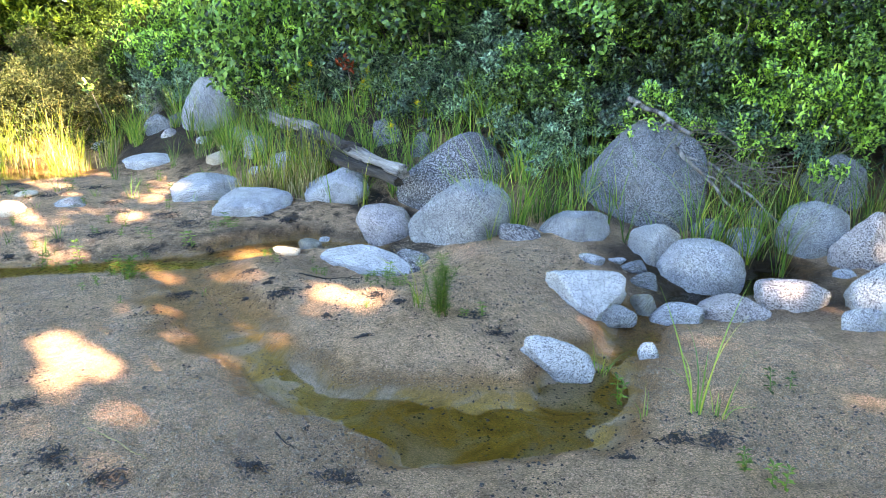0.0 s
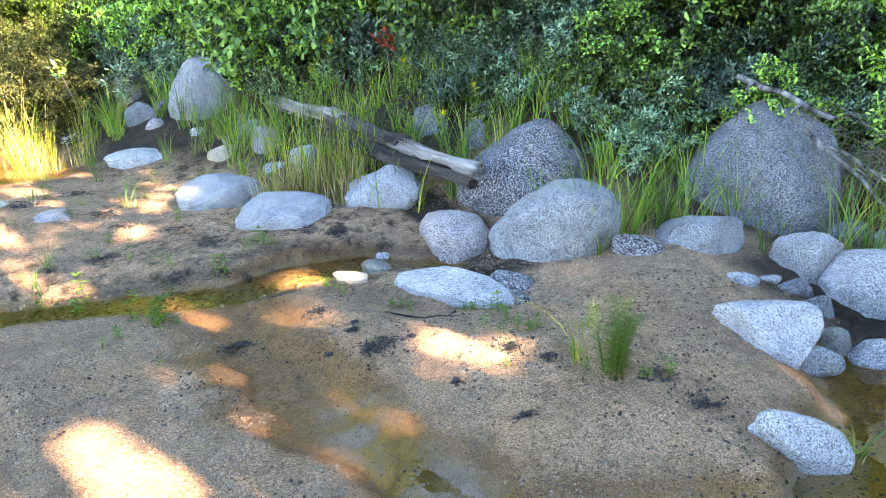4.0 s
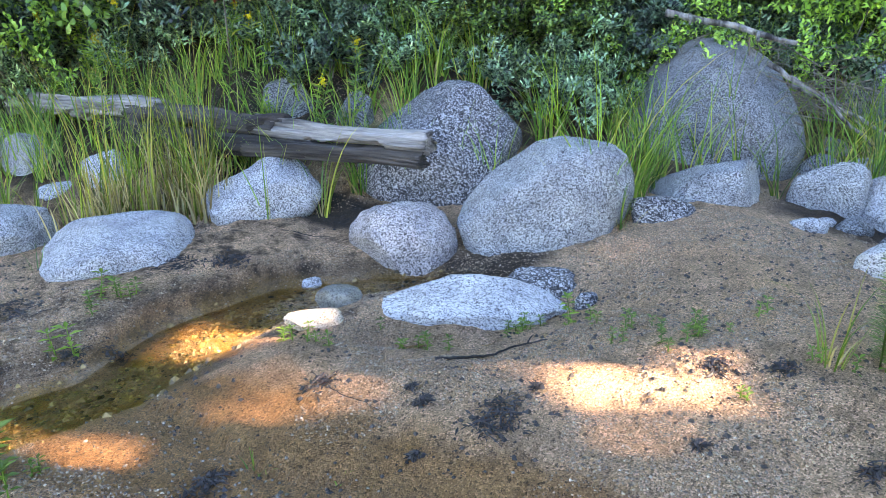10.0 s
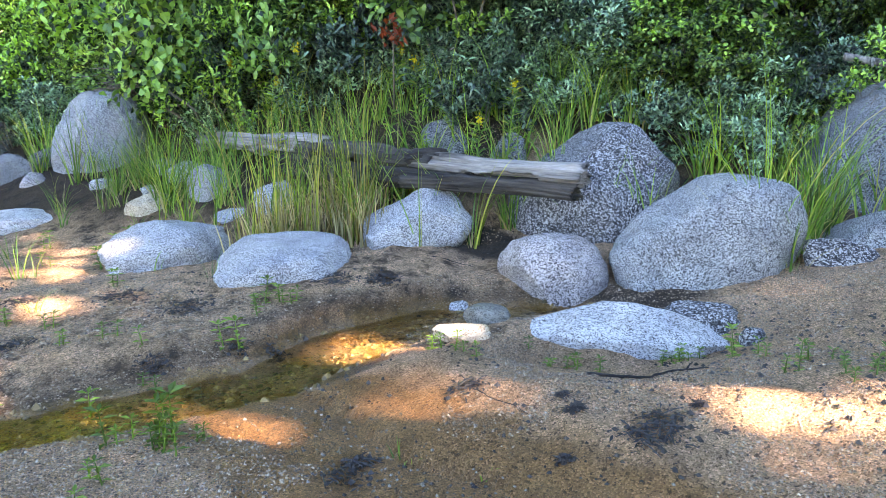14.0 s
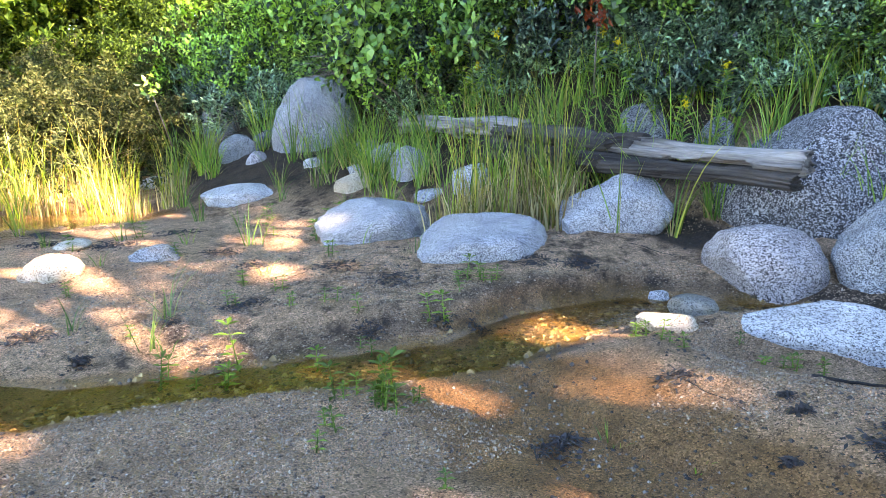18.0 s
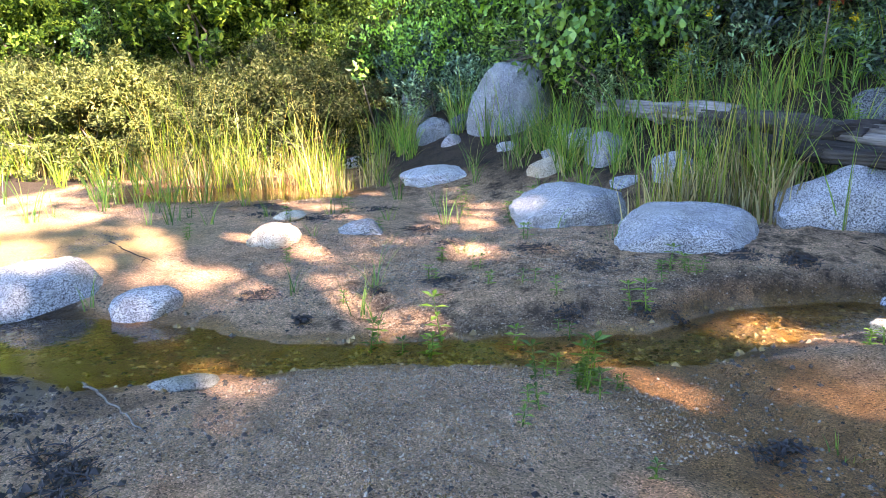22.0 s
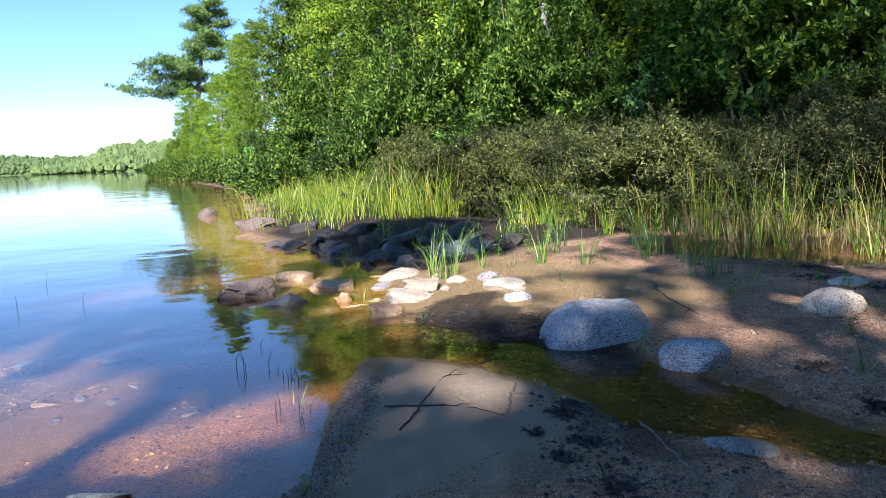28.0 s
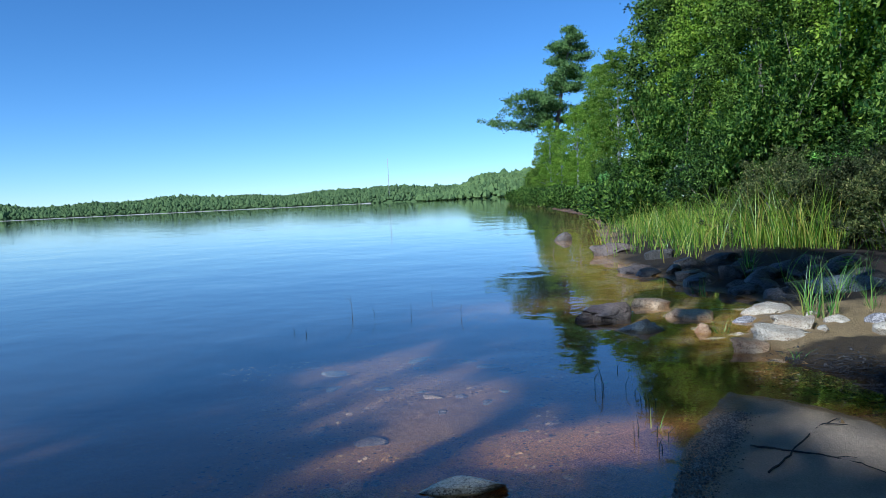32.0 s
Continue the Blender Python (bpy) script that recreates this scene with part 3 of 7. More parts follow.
soil_shade = np.maximum(soil_shade, 0.6 * sstep(-0.03, 0.03, dcr) * sstep(0.26, 0.08, dcr) * (gy > 5.2) * sstep(-3.3, -2.9, gx) * sstep(-0.3, -0.6, gx))
for key, values in (("moist", moist), ("litter", litter), ("depth_haze", depth_haze), ("soil_shade", soil_shade), ("silt", silt), ("sun_ochre", sun_ochre), ("film", film)):
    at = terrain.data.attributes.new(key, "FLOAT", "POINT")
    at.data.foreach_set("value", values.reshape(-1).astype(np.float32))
tagged(terrain, "coarse brown sand with gravel, wet beside the creek", "ground", kind="structure")


def water_sheet(name, xs, ys, level, mat, label, limit=0.05, offshore=9e9):
    """A sheet of water over all ground that lies below its level."""
    gx, gy = np.meshgrid(xs, ys)
    lz = level(gx, gy)
    low = (ground(gx, gy)[0] < lz + limit) & (shore_distance(gx, gy) < offshore)
    idx = np.arange(gx.size).reshape(gx.shape)
    keep = low[:-1, :-1] | low[:-1, 1:] | low[1:, 1:] | low[1:, :-1]
    q = np.stack([idx[:-1, :-1], idx[:-1, 1:], idx[1:, 1:], idx[1:, :-1]], -1)[keep]
    used = np.unique(q)
    remap = np.zeros(gx.size, int)
    remap[used] = np.arange(len(used))
    v = np.stack([gx, gy, lz], -1).reshape(-1, 3)[used]
    ob = link_mesh(name, v, remap[q], mat)
    ob.visible_shadow = False
    return tagged(ob, label, "water", kind="structure")


water_sheet("water_creek", np.arange(-5.25, 3.0, 0.06), np.arange(2.2, 6.3, 0.06), lambda x, y: water_level(x) - 0.004, CREEK_WATER, "clear shallow amber creek water over sand and gravel", 0.02)
water_sheet("water_pool", np.arange(-8.2, -3.9, 0.08), np.arange(7.2, 10.2, 0.08), lambda x, y: 0 * x + 0.004, CREEK_WATER, "still shallow pool in the sand", 0.02)
lake_x = -np.concatenate([np.arange(2.8, 12, 0.15), np.geomspace(12, 2500, 60)])[::-1]
lake_x = np.concatenate([lake_x, np.geomspace(1, 200, 20) - 3.8])
lake_y = np.concatenate([-np.geomspace(1, 2500, 50)[::-1] + 1, np.arange(0.1, 7.5, 0.15), np.geomspace(7.6, 2500, 50)])
water_sheet("water_lake", np.unique(lake_x), lake_y, lambda x, y: 0 * x + LAKE_Z, LAKE_WATER, "calm clear brown lake water reflecting the sky", 0.02, 0.12)

# ---- stones ----
def stone_mesh(name, a, b, c, seed, lumps=0.16, facets=3, fine=3, box=2.4, root=1.3, cuts=(), taper=0.0):
    """A water-worn stone: a rounded box with lumps, worn flat by soft-edged planes. cuts: planes of its own (normal, distance); taper: how much thicker it is towards +x."""
    bm = bmesh.new()
    bmesh.ops.create_icosphere(bm, subdivisions=fine + 1, radius=1.0)
    rng = random.Random(seed)
    off = Vector((rng.uniform(-50, 50), rng.uniform(-50, 50), rng.uniform(-50, 50)))
    planes = [(Vector(n).normalized(), d) for n, d in cuts]
    for _ in range(facets + 2):
        n = Vector((rng.uniform(-1, 1), rng.uniform(-1, 1), rng.uniform(-0.3, 1))).normalized()
        planes.append((n, rng.uniform(0.60, 0.84)))
    edge = rng.uniform(0.035, 0.06)
    for v in bm.verts:
        p = v.co.normalized()
        r = 1.0 + lumps * noise.noise(p * 1.1 + off) + lumps * 0.6 * noise.noise(p * 2.4 + off) + lumps * 0.3 * noise.noise(p * 5 + off)
        q = p * r * (abs(p.x) ** box + abs(p.y) ** box + abs(p.z) ** box) ** (-1 / box)
        q.y *= 1 + taper * q.x
        q.z *= 1 + taper * q.x
        for n, d in planes:
            over = (q.dot(n) - d) / edge
            if over > -5:
                q -= n * edge * (math.log1p(math.exp(over)) if over < 30 else over) * 0.93
        q += p * (0.030 * noise.noise(p * 4 + off) + 0.016 * noise.noise(p * 9 + off) + 0.009 * noise.noise(p * 17 + off))
        q = Vector((q.x, q.y, q.z if q.z > 0 else q.z * root))
        v.co = Vector((q.x * a, q.y * b, q.z * c))
    me = bpy.data.meshes.new(name)
    bm.to_mesh(me)
    bm.free()
    me.polygons.foreach_set("use_smooth", np.ones(len(me.polygons), bool))
    return me


ROCK_SPOTS = []


def rock(x, y, z, a, b, c, turn, look_of, label, lumps=0.16, facets=3, tip=(0, 0), box=2.4, root=1.3, cuts=(), taper=0.0):
    """A stone with half sizes a (across), b (deep), c (high), centred at x, y, z."""
    big = max(a, b) > 0.2
    me = stone_mesh("boulder" if big else "stone", a, b, c, len(ROCK_SPOTS) * 7 + 3, lumps, facets, 4 if max(a, b) > 0.27 else 3 if big or max(a, b) > 0.11 else 2, box, root, cuts, taper)
    me.materials.append(STONE[look_of])
    ob = new("boulder" if big else "stone", me)
    ob.matrix_world = pose(x, y, z, tip[0], tip[1], turn)
    ROCK_SPOTS.append((x, y, max(a, b)))
    return tagged(ob, label, "boulder" if big else "stone", "granite stones along the creek")


rock(-2.46, 7.17, 0.185, 0.36, 0.28, 0.18, 6, "light", "pale granite stone half sunk in the sand", lumps=0.12, tip=(0, -5), box=2.4, facets=-2, cuts=(((-0.5, -0.4, 0.8), 0.74), ((0.5, 0, 0.9), 0.8), ((0.9, -0.5, 0.2), 0.85)))
rock(-1.81, 6.56, 0.181, 0.36, 0.28, 0.15, -2, "light", "flat-topped pale granite stone on the sand", lumps=0.09, facets=-2, box=3.0, cuts=(((-0.75, -0.3, 0.6), 0.80), ((0, -0.35, 1), 0.72), ((0.9, -0.4, 0.3), 0.86)))
rock(-1.09, 6.76, 0.275, 0.36, 0.22, 0.20, -11, "light", "angular pale granite stone below the log", lumps=0.14, tip=(0, -30), facets=-2, box=2.8, cuts=(((-1, -0.2, 0.2), 0.72), ((-0.5, -0.5, -0.7), 0.55), ((0.1, -0.45, 1), 0.62), ((0.1, -1, 0.1), 0.66), ((0.8, -0.4, 0.5), 0.75)))
rock(0.13, 6.72, 0.389, 0.57, 0.49, 0.49, -24, "dark", "big dark speckled granite boulder under the log end", tip=(0, -12), box=2.4, facets=-2, lumps=0.09, cuts=(((-0.5, -0.15, 0.85), 0.72), ((0.8, -0.3, -0.5), 0.72), ((0.35, -0.8, 0.4), 0.9), ((0.9, 0, 0.5), 0.9)))
rock(0.14, 5.69, 0.303, 0.50, 0.29, 0.29, -34, "grey", "tilted grey granite boulder beside the creek", tip=(0, -40), facets=-2, lumps=0.1, box=2.5, cuts=(((0.2, -0.3, 1), 0.84), ((-1, -0.1, 0.1), 0.88), ((0.9, 0, 0.5), 0.86), ((-0.2, -1, 0.1), 0.86)))
rock(-0.52, 6.00, 0.110, 0.29, 0.25, 0.25, -21, "pink", "rounded pinkish granite stone beside the creek", lumps=0.10, facets=-2, box=2.2, cuts=(((-0.8, -0.45, -0.5), 0.52), ((-0.85, -0.3, 0.35), 0.88), ((0.5, -0.5, 0.8), 0.92)))
rock(-1.04, 5.98, 0.001, 0.07, 0.06, 0.06, -14, "light", "small round granite stone in the creek")
rock(-1.07, 5.46, 0.121, 0.10, 0.09, 0.05, -15, "wet", "flat wet greenish stone in the creek")
rock(-0.59, 5.19, 0.083, 0.42, 0.17, 0.11, -25, "white", "long flat white granite stone beside the creek", lumps=0.14, tip=(0, 4), box=2.3, facets=-1, cuts=(((0, -0.55, 0.85), 0.62), ((-0.8, -0.2, 0.6), 0.7), ((0.7, -0.3, 0.75), 0.72)))
rock(-0.20, 5.22, 0.078, 0.17, 0.13, 0.11, -34, "dark", "dark granite stone under the sand bank")
rock(-0.18, 4.92, 0.099, 0.05, 0.04, 0.05, -38, "dark", "small dark stone on the creek bank")
rock(-1.22, 5.30, 0.118, 0.12, 0.08, 0.03, -15, "tan", "low yellowish stone on the creek bank")
rock(0.64, 5.36, 0.278, 0.18, 0.13, 0.09, -44, "dark", "small dark speckled stone in the sand", lumps=0.14, facets=4, tip=(0, 10), box=2.6)
rock(1.07, 5.44, 0.348, 0.29, 0.20, 0.16, -47, "grey", "grey angular granite stone in the sand", lumps=0.12, tip=(0, -8), box=3.0, facets=0, cuts=(((0, -0.2, 1), 0.7), ((-0.7, -0.3, 0.7), 0.62), ((1, -0.2, 0.1), 0.8)))
rock(1.77, 6.14, 0.554, 0.66, 0.42, 0.56, -48, "coarse", "huge grey granite boulder behind the grass", facets=-2, lumps=0.09, box=2.4, cuts=(((-0.8, -0.25, 0.6), 0.66), ((0.75, -0.3, 0.6), 0.72), ((0.05, -0.3, 1), 0.90), ((0.1, -0.9, 0.45), 0.82)))
rock(1.63, 5.07, 0.299, 0.21, 0.17, 0.20, -56, "grey", "grey granite stone among other stones", lumps=0.12, facets=4, tip=(0, 12), box=2.6)
rock(1.93, 4.83, 0.158, 0.31, 0.23, 0.25, -22, "light", "oval speckled granite boulder on the wet ground", facets=-2, box=2.3, lumps=0.06)
rock(0.93, 4.19, 0.234, 0.27, 0.21, 0.17, -12, "white", "pale wedge-shaped granite stone on the sand bank", tip=(10, 22), box=3.0, facets=-2, lumps=0.14, taper=0.22, cuts=(((-0.15, -0.5, 0.85), 0.5), ((-0.7, -0.5, -0.3), 0.55), ((-0.6, 0.4, 0.7), 0.62), ((0.9, -0.4, 0.1), 0.82)))
rock(1.08, 4.11, 0.116, 0.18, 0.11, 0.08, -15, "grey", "flat grey stone at the water")
rock(0.64, 3.37, 0.116, 0.20, 0.11, 0.13, -11, "white", "white wedge-shaped granite stone at the water edge", tip=(6, 32), box=2.8, facets=-2, lumps=0.14, taper=0.38, cuts=(((-0.1, -0.55, 0.85), 0.55), ((-0.3, -0.6, -0.7), 0.5), ((0.3, -0.9, 0.1), 0.74), ((0.9, 0, -0.4), 0.8)))
rock(2.24, 5.61, 0.270, 0.15, 0.12, 0.12, -22, "coarse", "small grey granite stone among boulders")
rock(2.49, 5.43, 0.213, 0.20, 0.16, 0.14, -25, "grey", "rounded grey granite stone among boulders")
rock(2.76, 5.83, 0.324, 0.16, 0.13, 0.10, -25, "coarse", "grey granite stone behind grass")
rock(3.01, 5.36, 0.286, 0.26, 0.22, 0.30, -29, "grey", "grey granite boulder beside grass")
rock(3.46, 6.02, 0.574, 0.28, 0.22, 0.30, -30, "coarse", "dark grey boulder in the shade of shrubs")
rock(3.17, 4.91, 0.336, 0.23, 0.18, 0.30, -33, "pink", "pinkish granite boulder on dark ground")
rock(2.83, 4.04, 0.303, 0.25, 0.20, 0.24, -35, "light", "pale granite boulder on the sand")
rock(2.49, 3.74, 0.242, 0.12, 0.07, 0.11, -34, "light", "small pale stone in the sand")
rock(2.30, 4.20, 0.226, 0.22, 0.15, 0.15, -29, "pink", "pinkish angular stone in the sand", lumps=0.2, facets=6, tip=(0, 14), box=2.6)
rock(1.91, 4.16, 0.143, 0.21, 0.15, 0.12, -25, "pink", "low pinkish stone capped with sand", facets=2)
rock(1.53, 4.12, 0.116, 0.16, 0.11, 0.09, -20, "light", "low pale stone buried in sand")
rock(1.44, 4.83, 0.188, 0.12, 0.07, 0.06, -17, "coarse", "flat grey cobble among boulders")
rock(1.48, 4.63, 0.145, 0.11, 0.07, 0.08, -18, "coarse", "grey cobble among boulders")
rock(1.37, 4.29, 0.092, 0.10, 0.08, 0.09, -18, "wet", "flat wet cobble at the creek")
rock(1.19, 3.53, 0.118, 0.06, 0.05, 0.06, -19, "white", "white cobble at the water edge")
rock(2.05, 5.83, 0.341, 0.13, 0.11, 0.12, -19, "coarse", "grey cobble below the big boulder")
rock(2.94, 4.71, 0.211, 0.09, 0.07, 0.04, -32, "light", "small grey cobble beside a boulder")
rock(1.12, 4.85, 0.241, 0.10, 0.07, 0.05, -13, "light", "small pale cobble on the sand")
rock(1.33, 4.92, 0.210, 0.08, 0.06, 0.03, -15, "light", "small flat pale cobble on sand")
rock(-3.67, 8.83, 0.171, 0.36, 0.25, 0.11, 14, "white", "low pale sunlit stone in the sand", lumps=0.12, facets=-2, box=2.2, cuts=(((-0.5, -0.3, 0.9), 0.8), ((0.6, -0.3, 0.8), 0.78)))
rock(-3.74, 6.86, 0.091, 0.15, 0.12, 0.06, 21, "light", "low rounded pale stone in the sand")
rock(-4.43, 7.25, 0.076, 0.12, 0.10, 0.04, 27, "tan", "low flat stone in the sand")
rock(-4.18, 6.52, 0.078, 0.15, 0.12, 0.10, 28, "tan", "flat sandy stone slab")
rock(-3.16, 9.82, 0.694, 0.45, 0.34, 0.50, 8, "grey", "tall rounded granite boulder at the foot of the shrubs", lumps=0.07, facets=-2, tip=(0, 4), box=2.2, cuts=(((-0.85, -0.3, 0.5), 0.86), ((0.9, -0.2, 0.35), 0.88)))
rock(-3.96, 9.82, 0.491, 0.19, 0.16, 0.18, 14, "coarse", "rounded grey stone at the grass")
rock(-3.74, 9.55, 0.423, 0.11, 0.10, 0.11, 13, "pink", "small round stone at the grass")
rock(-3.68, 9.93, 0.560, 0.16, 0.13, 0.15, 12, "coarse", "grey stone behind the grass")
rock(-4.39, 10.84, 0.674, 0.24, 0.20, 0.30, 15, "coarse", "dark grey boulder in the shade behind grass")
rock(-2.63, 9.07, 0.534, 0.11, 0.10, 0.13, 4, "light", "grey stone among the grass")
rock(-2.44, 8.75, 0.495, 0.14, 0.10, 0.12, 2, "light", "flat grey stone among the grass")
rock(-2.24, 8.37, 0.409, 0.18, 0.15, 0.20, 1, "light", "pale granite stone in grass")
rock(-1.79, 7.79, 0.366, 0.16, 0.13, 0.19, -5, "light", "pale granite stone behind reeds")
rock(-2.70, 8.42, 0.284, 0.18, 0.13, 0.13, 5, "tan", "tan stone half covered by sand")
rock(-2.67, 8.75, 0.389, 0.13, 0.09, 0.06, 5, "light", "small flat pale stone")
rock(-3.11, 9.15, 0.408, 0.11, 0.08, 0.06, 8, "light", "small pale stone in the sand")
rock(-2.08, 7.89, 0.261, 0.13, 0.09, 0.06, -1, "light", "flat pale stone below reeds")
rock(-4.89, 10.09, 0.160, 0.18, 0.13, 0.08, 20, "white", "low pale sunlit stone")
rock(-4.93, 5.48, -0.005, 0.31, 0.21, 0.17, 43, "light", "big pale granite stone in the shallow creek mouth", lumps=0.10, facets=-2, tip=(0, -3), box=2.8, cuts=(((0.05, -0.3, 1), 0.70), ((-0.75, -0.3, 0.55), 0.66), ((0.3, -0.9, 0.3), 0.74), ((0.9, -0.2, 0.4), 0.8)))
rock(-4.27, 5.45, -0.012, 0.18, 0.13, 0.085, 35, "light", "rounded pale granite stone in the shallow water", lumps=0.1, facets=2, box=2.4)
rock(-3.62, 4.69, -0.003, 0.12, 0.07, 0.02, 32, "wet", "flat wet bluish stone at the water edge")
rock(-4.20, 6.55, 0.078, 0.15, 0.12, 0.08, 25, "tan", "low sandy stone slab")
rock(-7.90, 6.87, 0.039, 0.32, 0.19, 0.10, 53, "coarse", "flat pale rock slab at the grass")
rock(-7.74, 4.62, -0.039, 0.29, 0.17, 0.11, 70, "brown", "dark brown rock standing in the lake", lumps=0.6, facets=9, root=3.5, box=2.6)
rock(-8.13, 5.19, -0.042, 0.18, 0.12, 0.10, 66, "ochre", "low ochre rock in the shallow water", lumps=0.5, facets=6, root=3.5, box=2.6, cuts=(((0.15, -0.2, 1), 0.36), ((-0.4, -0.8, 0.5), 0.5)))
rock(-7.47, 5.21, -0.046, 0.17, 0.11, 0.08, 63, "ochre", "low ochre rock in the shallow water", lumps=0.5, facets=6, root=3.5, box=2.6, cuts=(((0.15, -0.2, 1), 0.36), ((-0.4, -0.8, 0.5), 0.5)))
rock(-7.40, 5.84, -0.034, 0.22, 0.15, 0.09, 57, "tan", "pale sunlit rock at the shore", lumps=0.5, facets=6, root=3.5, box=2.6, cuts=(((0.15, -0.2, 1), 0.36), ((-0.4, -0.8, 0.5), 0.5)))
rock(-6.58, 5.49, 0.029, 0.17, 0.12, 0.08, 56, "tan", "pale sunlit rock at the shore", lumps=0.5, facets=6, root=3.5, box=2.6, cuts=(((0.15, -0.2, 1), 0.36), ((-0.4, -0.8, 0.5), 0.5)))
rock(-6.36, 5.24, 0.011, 0.20, 0.14, 0.07, 57, "tan", "pale sunlit rock at the shore", lumps=0.5, facets=6, root=3.5, box=2.6, cuts=(((0.15, -0.2, 1), 0.36), ((-0.4, -0.8, 0.5), 0.5)))
rock(-6.28, 5.00, -0.033, 0.13, 0.09, 0.09, 59, "ochre", "brownish rock at the water edge", lumps=0.5, facets=6, root=3.5, box=2.6, cuts=(((0.15, -0.2, 1), 0.36), ((-0.4, -0.8, 0.5), 0.5)))
rock(-6.95, 5.04, -0.052, 0.06, 0.05, 0.06, 62, "ochre", "small ochre rock in the water", lumps=0.6, facets=9, root=3.5, box=2.6)
rock(-6.04, 5.81, 0.055, 0.16, 0.12, 0.06, 49, "tan", "flat sunlit rock in the sand")
rock(-5.76, 5.65, 0.036, 0.11, 0.07, 0.05, 48, "white", "flat white rock in the sand")
rock(-7.18, 4.65, -0.073, 0.16, 0.11, 0.09, 67, "wet", "rock just under the lake surface", lumps=0.6, facets=9, root=3.5, box=2.6)
rock(-10.60, 6.11, -0.044, 0.25, 0.14, 0.09, 67, "brown", "flat dark rock awash in the lake", lumps=0.6, facets=9, root=3.5, box=2.6)
rock(-13.06, 6.81, -0.020, 0.43, 0.25, 0.14, 69, "brown", "flat brown rock at the reeds", lumps=0.6, facets=9, root=3.5, box=2.6)
rock(-17.17, 7.23, -0.027, 0.22, 0.13, 0.11, 73, "brown", "small brown rock at the lake edge", lumps=0.6, facets=9, root=3.5, box=2.6)
rock(-4.73, 2.93, -0.056, 0.14, 0.08, 0.05, 82, "wet", "pale rock just breaking the lake surface", lumps=0.6, facets=9, root=3.5, box=2.6)
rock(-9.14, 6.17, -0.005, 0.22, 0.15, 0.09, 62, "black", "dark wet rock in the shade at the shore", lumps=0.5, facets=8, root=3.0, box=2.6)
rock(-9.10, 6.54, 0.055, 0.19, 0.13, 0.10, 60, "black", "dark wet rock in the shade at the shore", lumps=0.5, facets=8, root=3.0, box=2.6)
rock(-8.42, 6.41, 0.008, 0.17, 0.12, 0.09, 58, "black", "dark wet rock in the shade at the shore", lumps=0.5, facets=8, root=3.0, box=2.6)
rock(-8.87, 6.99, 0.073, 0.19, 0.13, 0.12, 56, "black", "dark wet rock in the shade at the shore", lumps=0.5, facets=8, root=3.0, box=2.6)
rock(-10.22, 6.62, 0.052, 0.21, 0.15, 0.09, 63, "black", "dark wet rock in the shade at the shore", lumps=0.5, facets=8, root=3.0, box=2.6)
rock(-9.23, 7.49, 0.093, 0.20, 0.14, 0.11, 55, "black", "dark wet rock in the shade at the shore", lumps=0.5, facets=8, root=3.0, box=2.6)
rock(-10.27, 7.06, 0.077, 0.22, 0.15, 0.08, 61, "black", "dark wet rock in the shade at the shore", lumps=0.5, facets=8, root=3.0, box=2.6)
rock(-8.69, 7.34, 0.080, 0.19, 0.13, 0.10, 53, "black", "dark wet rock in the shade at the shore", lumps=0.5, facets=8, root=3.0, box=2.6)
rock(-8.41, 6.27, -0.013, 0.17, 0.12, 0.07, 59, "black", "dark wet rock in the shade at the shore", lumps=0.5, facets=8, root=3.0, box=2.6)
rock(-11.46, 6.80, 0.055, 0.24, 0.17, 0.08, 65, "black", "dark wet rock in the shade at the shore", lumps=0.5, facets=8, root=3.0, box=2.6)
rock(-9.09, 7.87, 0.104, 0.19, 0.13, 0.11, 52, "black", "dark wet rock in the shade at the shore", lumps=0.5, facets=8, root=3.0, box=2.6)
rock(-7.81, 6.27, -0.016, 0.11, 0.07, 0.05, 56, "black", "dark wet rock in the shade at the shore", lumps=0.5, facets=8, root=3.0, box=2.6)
rock(0.22, 8.00, 1.149, 0.20, 0.16, 0.27, -21, "coarse", "dark grey boulder deep in the shrubs")
rock(1.05, 7.66, 1.322, 0.22, 0.18, 0.31, -17, "coarse", "grey boulder deep in the shrubs")
rock(-0.60, 7.65, 0.689, 0.17, 0.13, 0.22, -14, "coarse", "bluish grey boulder behind the log")
rock(-0.22, 7.34, 0.636, 0.14, 0.11, 0.21, -19, "coarse", "bluish grey boulder behind the log")

shore_rng = random.Random(77)
for i in range(22):
    x, y = shore_rng.uniform(-7.9, -5.9), shore_rng.uniform(4.95, 6.0)
    if all(math.hypot(x - px, y - py) > pr + 0.07 for px, py, pr in ROCK_SPOTS):
        a = shore_rng.uniform(0.05, 0.11)
        rock(x, y, ground_z(x, y) + a * 0.1, a, a * 0.75, a * 0.5, shore_rng.uniform(0, 360), shore_rng.choice(("tan", "ochre", "tan", "pink")), "small sunlit stone in the shallows at the shore", lumps=0.4, facets=5)

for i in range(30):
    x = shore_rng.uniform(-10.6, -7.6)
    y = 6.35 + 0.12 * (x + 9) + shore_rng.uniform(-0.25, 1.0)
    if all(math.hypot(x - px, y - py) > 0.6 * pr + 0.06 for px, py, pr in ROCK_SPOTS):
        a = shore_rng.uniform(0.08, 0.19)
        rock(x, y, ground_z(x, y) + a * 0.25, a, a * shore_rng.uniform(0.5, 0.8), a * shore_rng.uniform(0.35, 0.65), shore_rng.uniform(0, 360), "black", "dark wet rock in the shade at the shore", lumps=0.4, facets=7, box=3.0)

# ---- leaves and stems ----


def unit(v):
    return v / np.maximum(np.linalg.norm(v, axis=-1, keepdims=True), 1e-9)


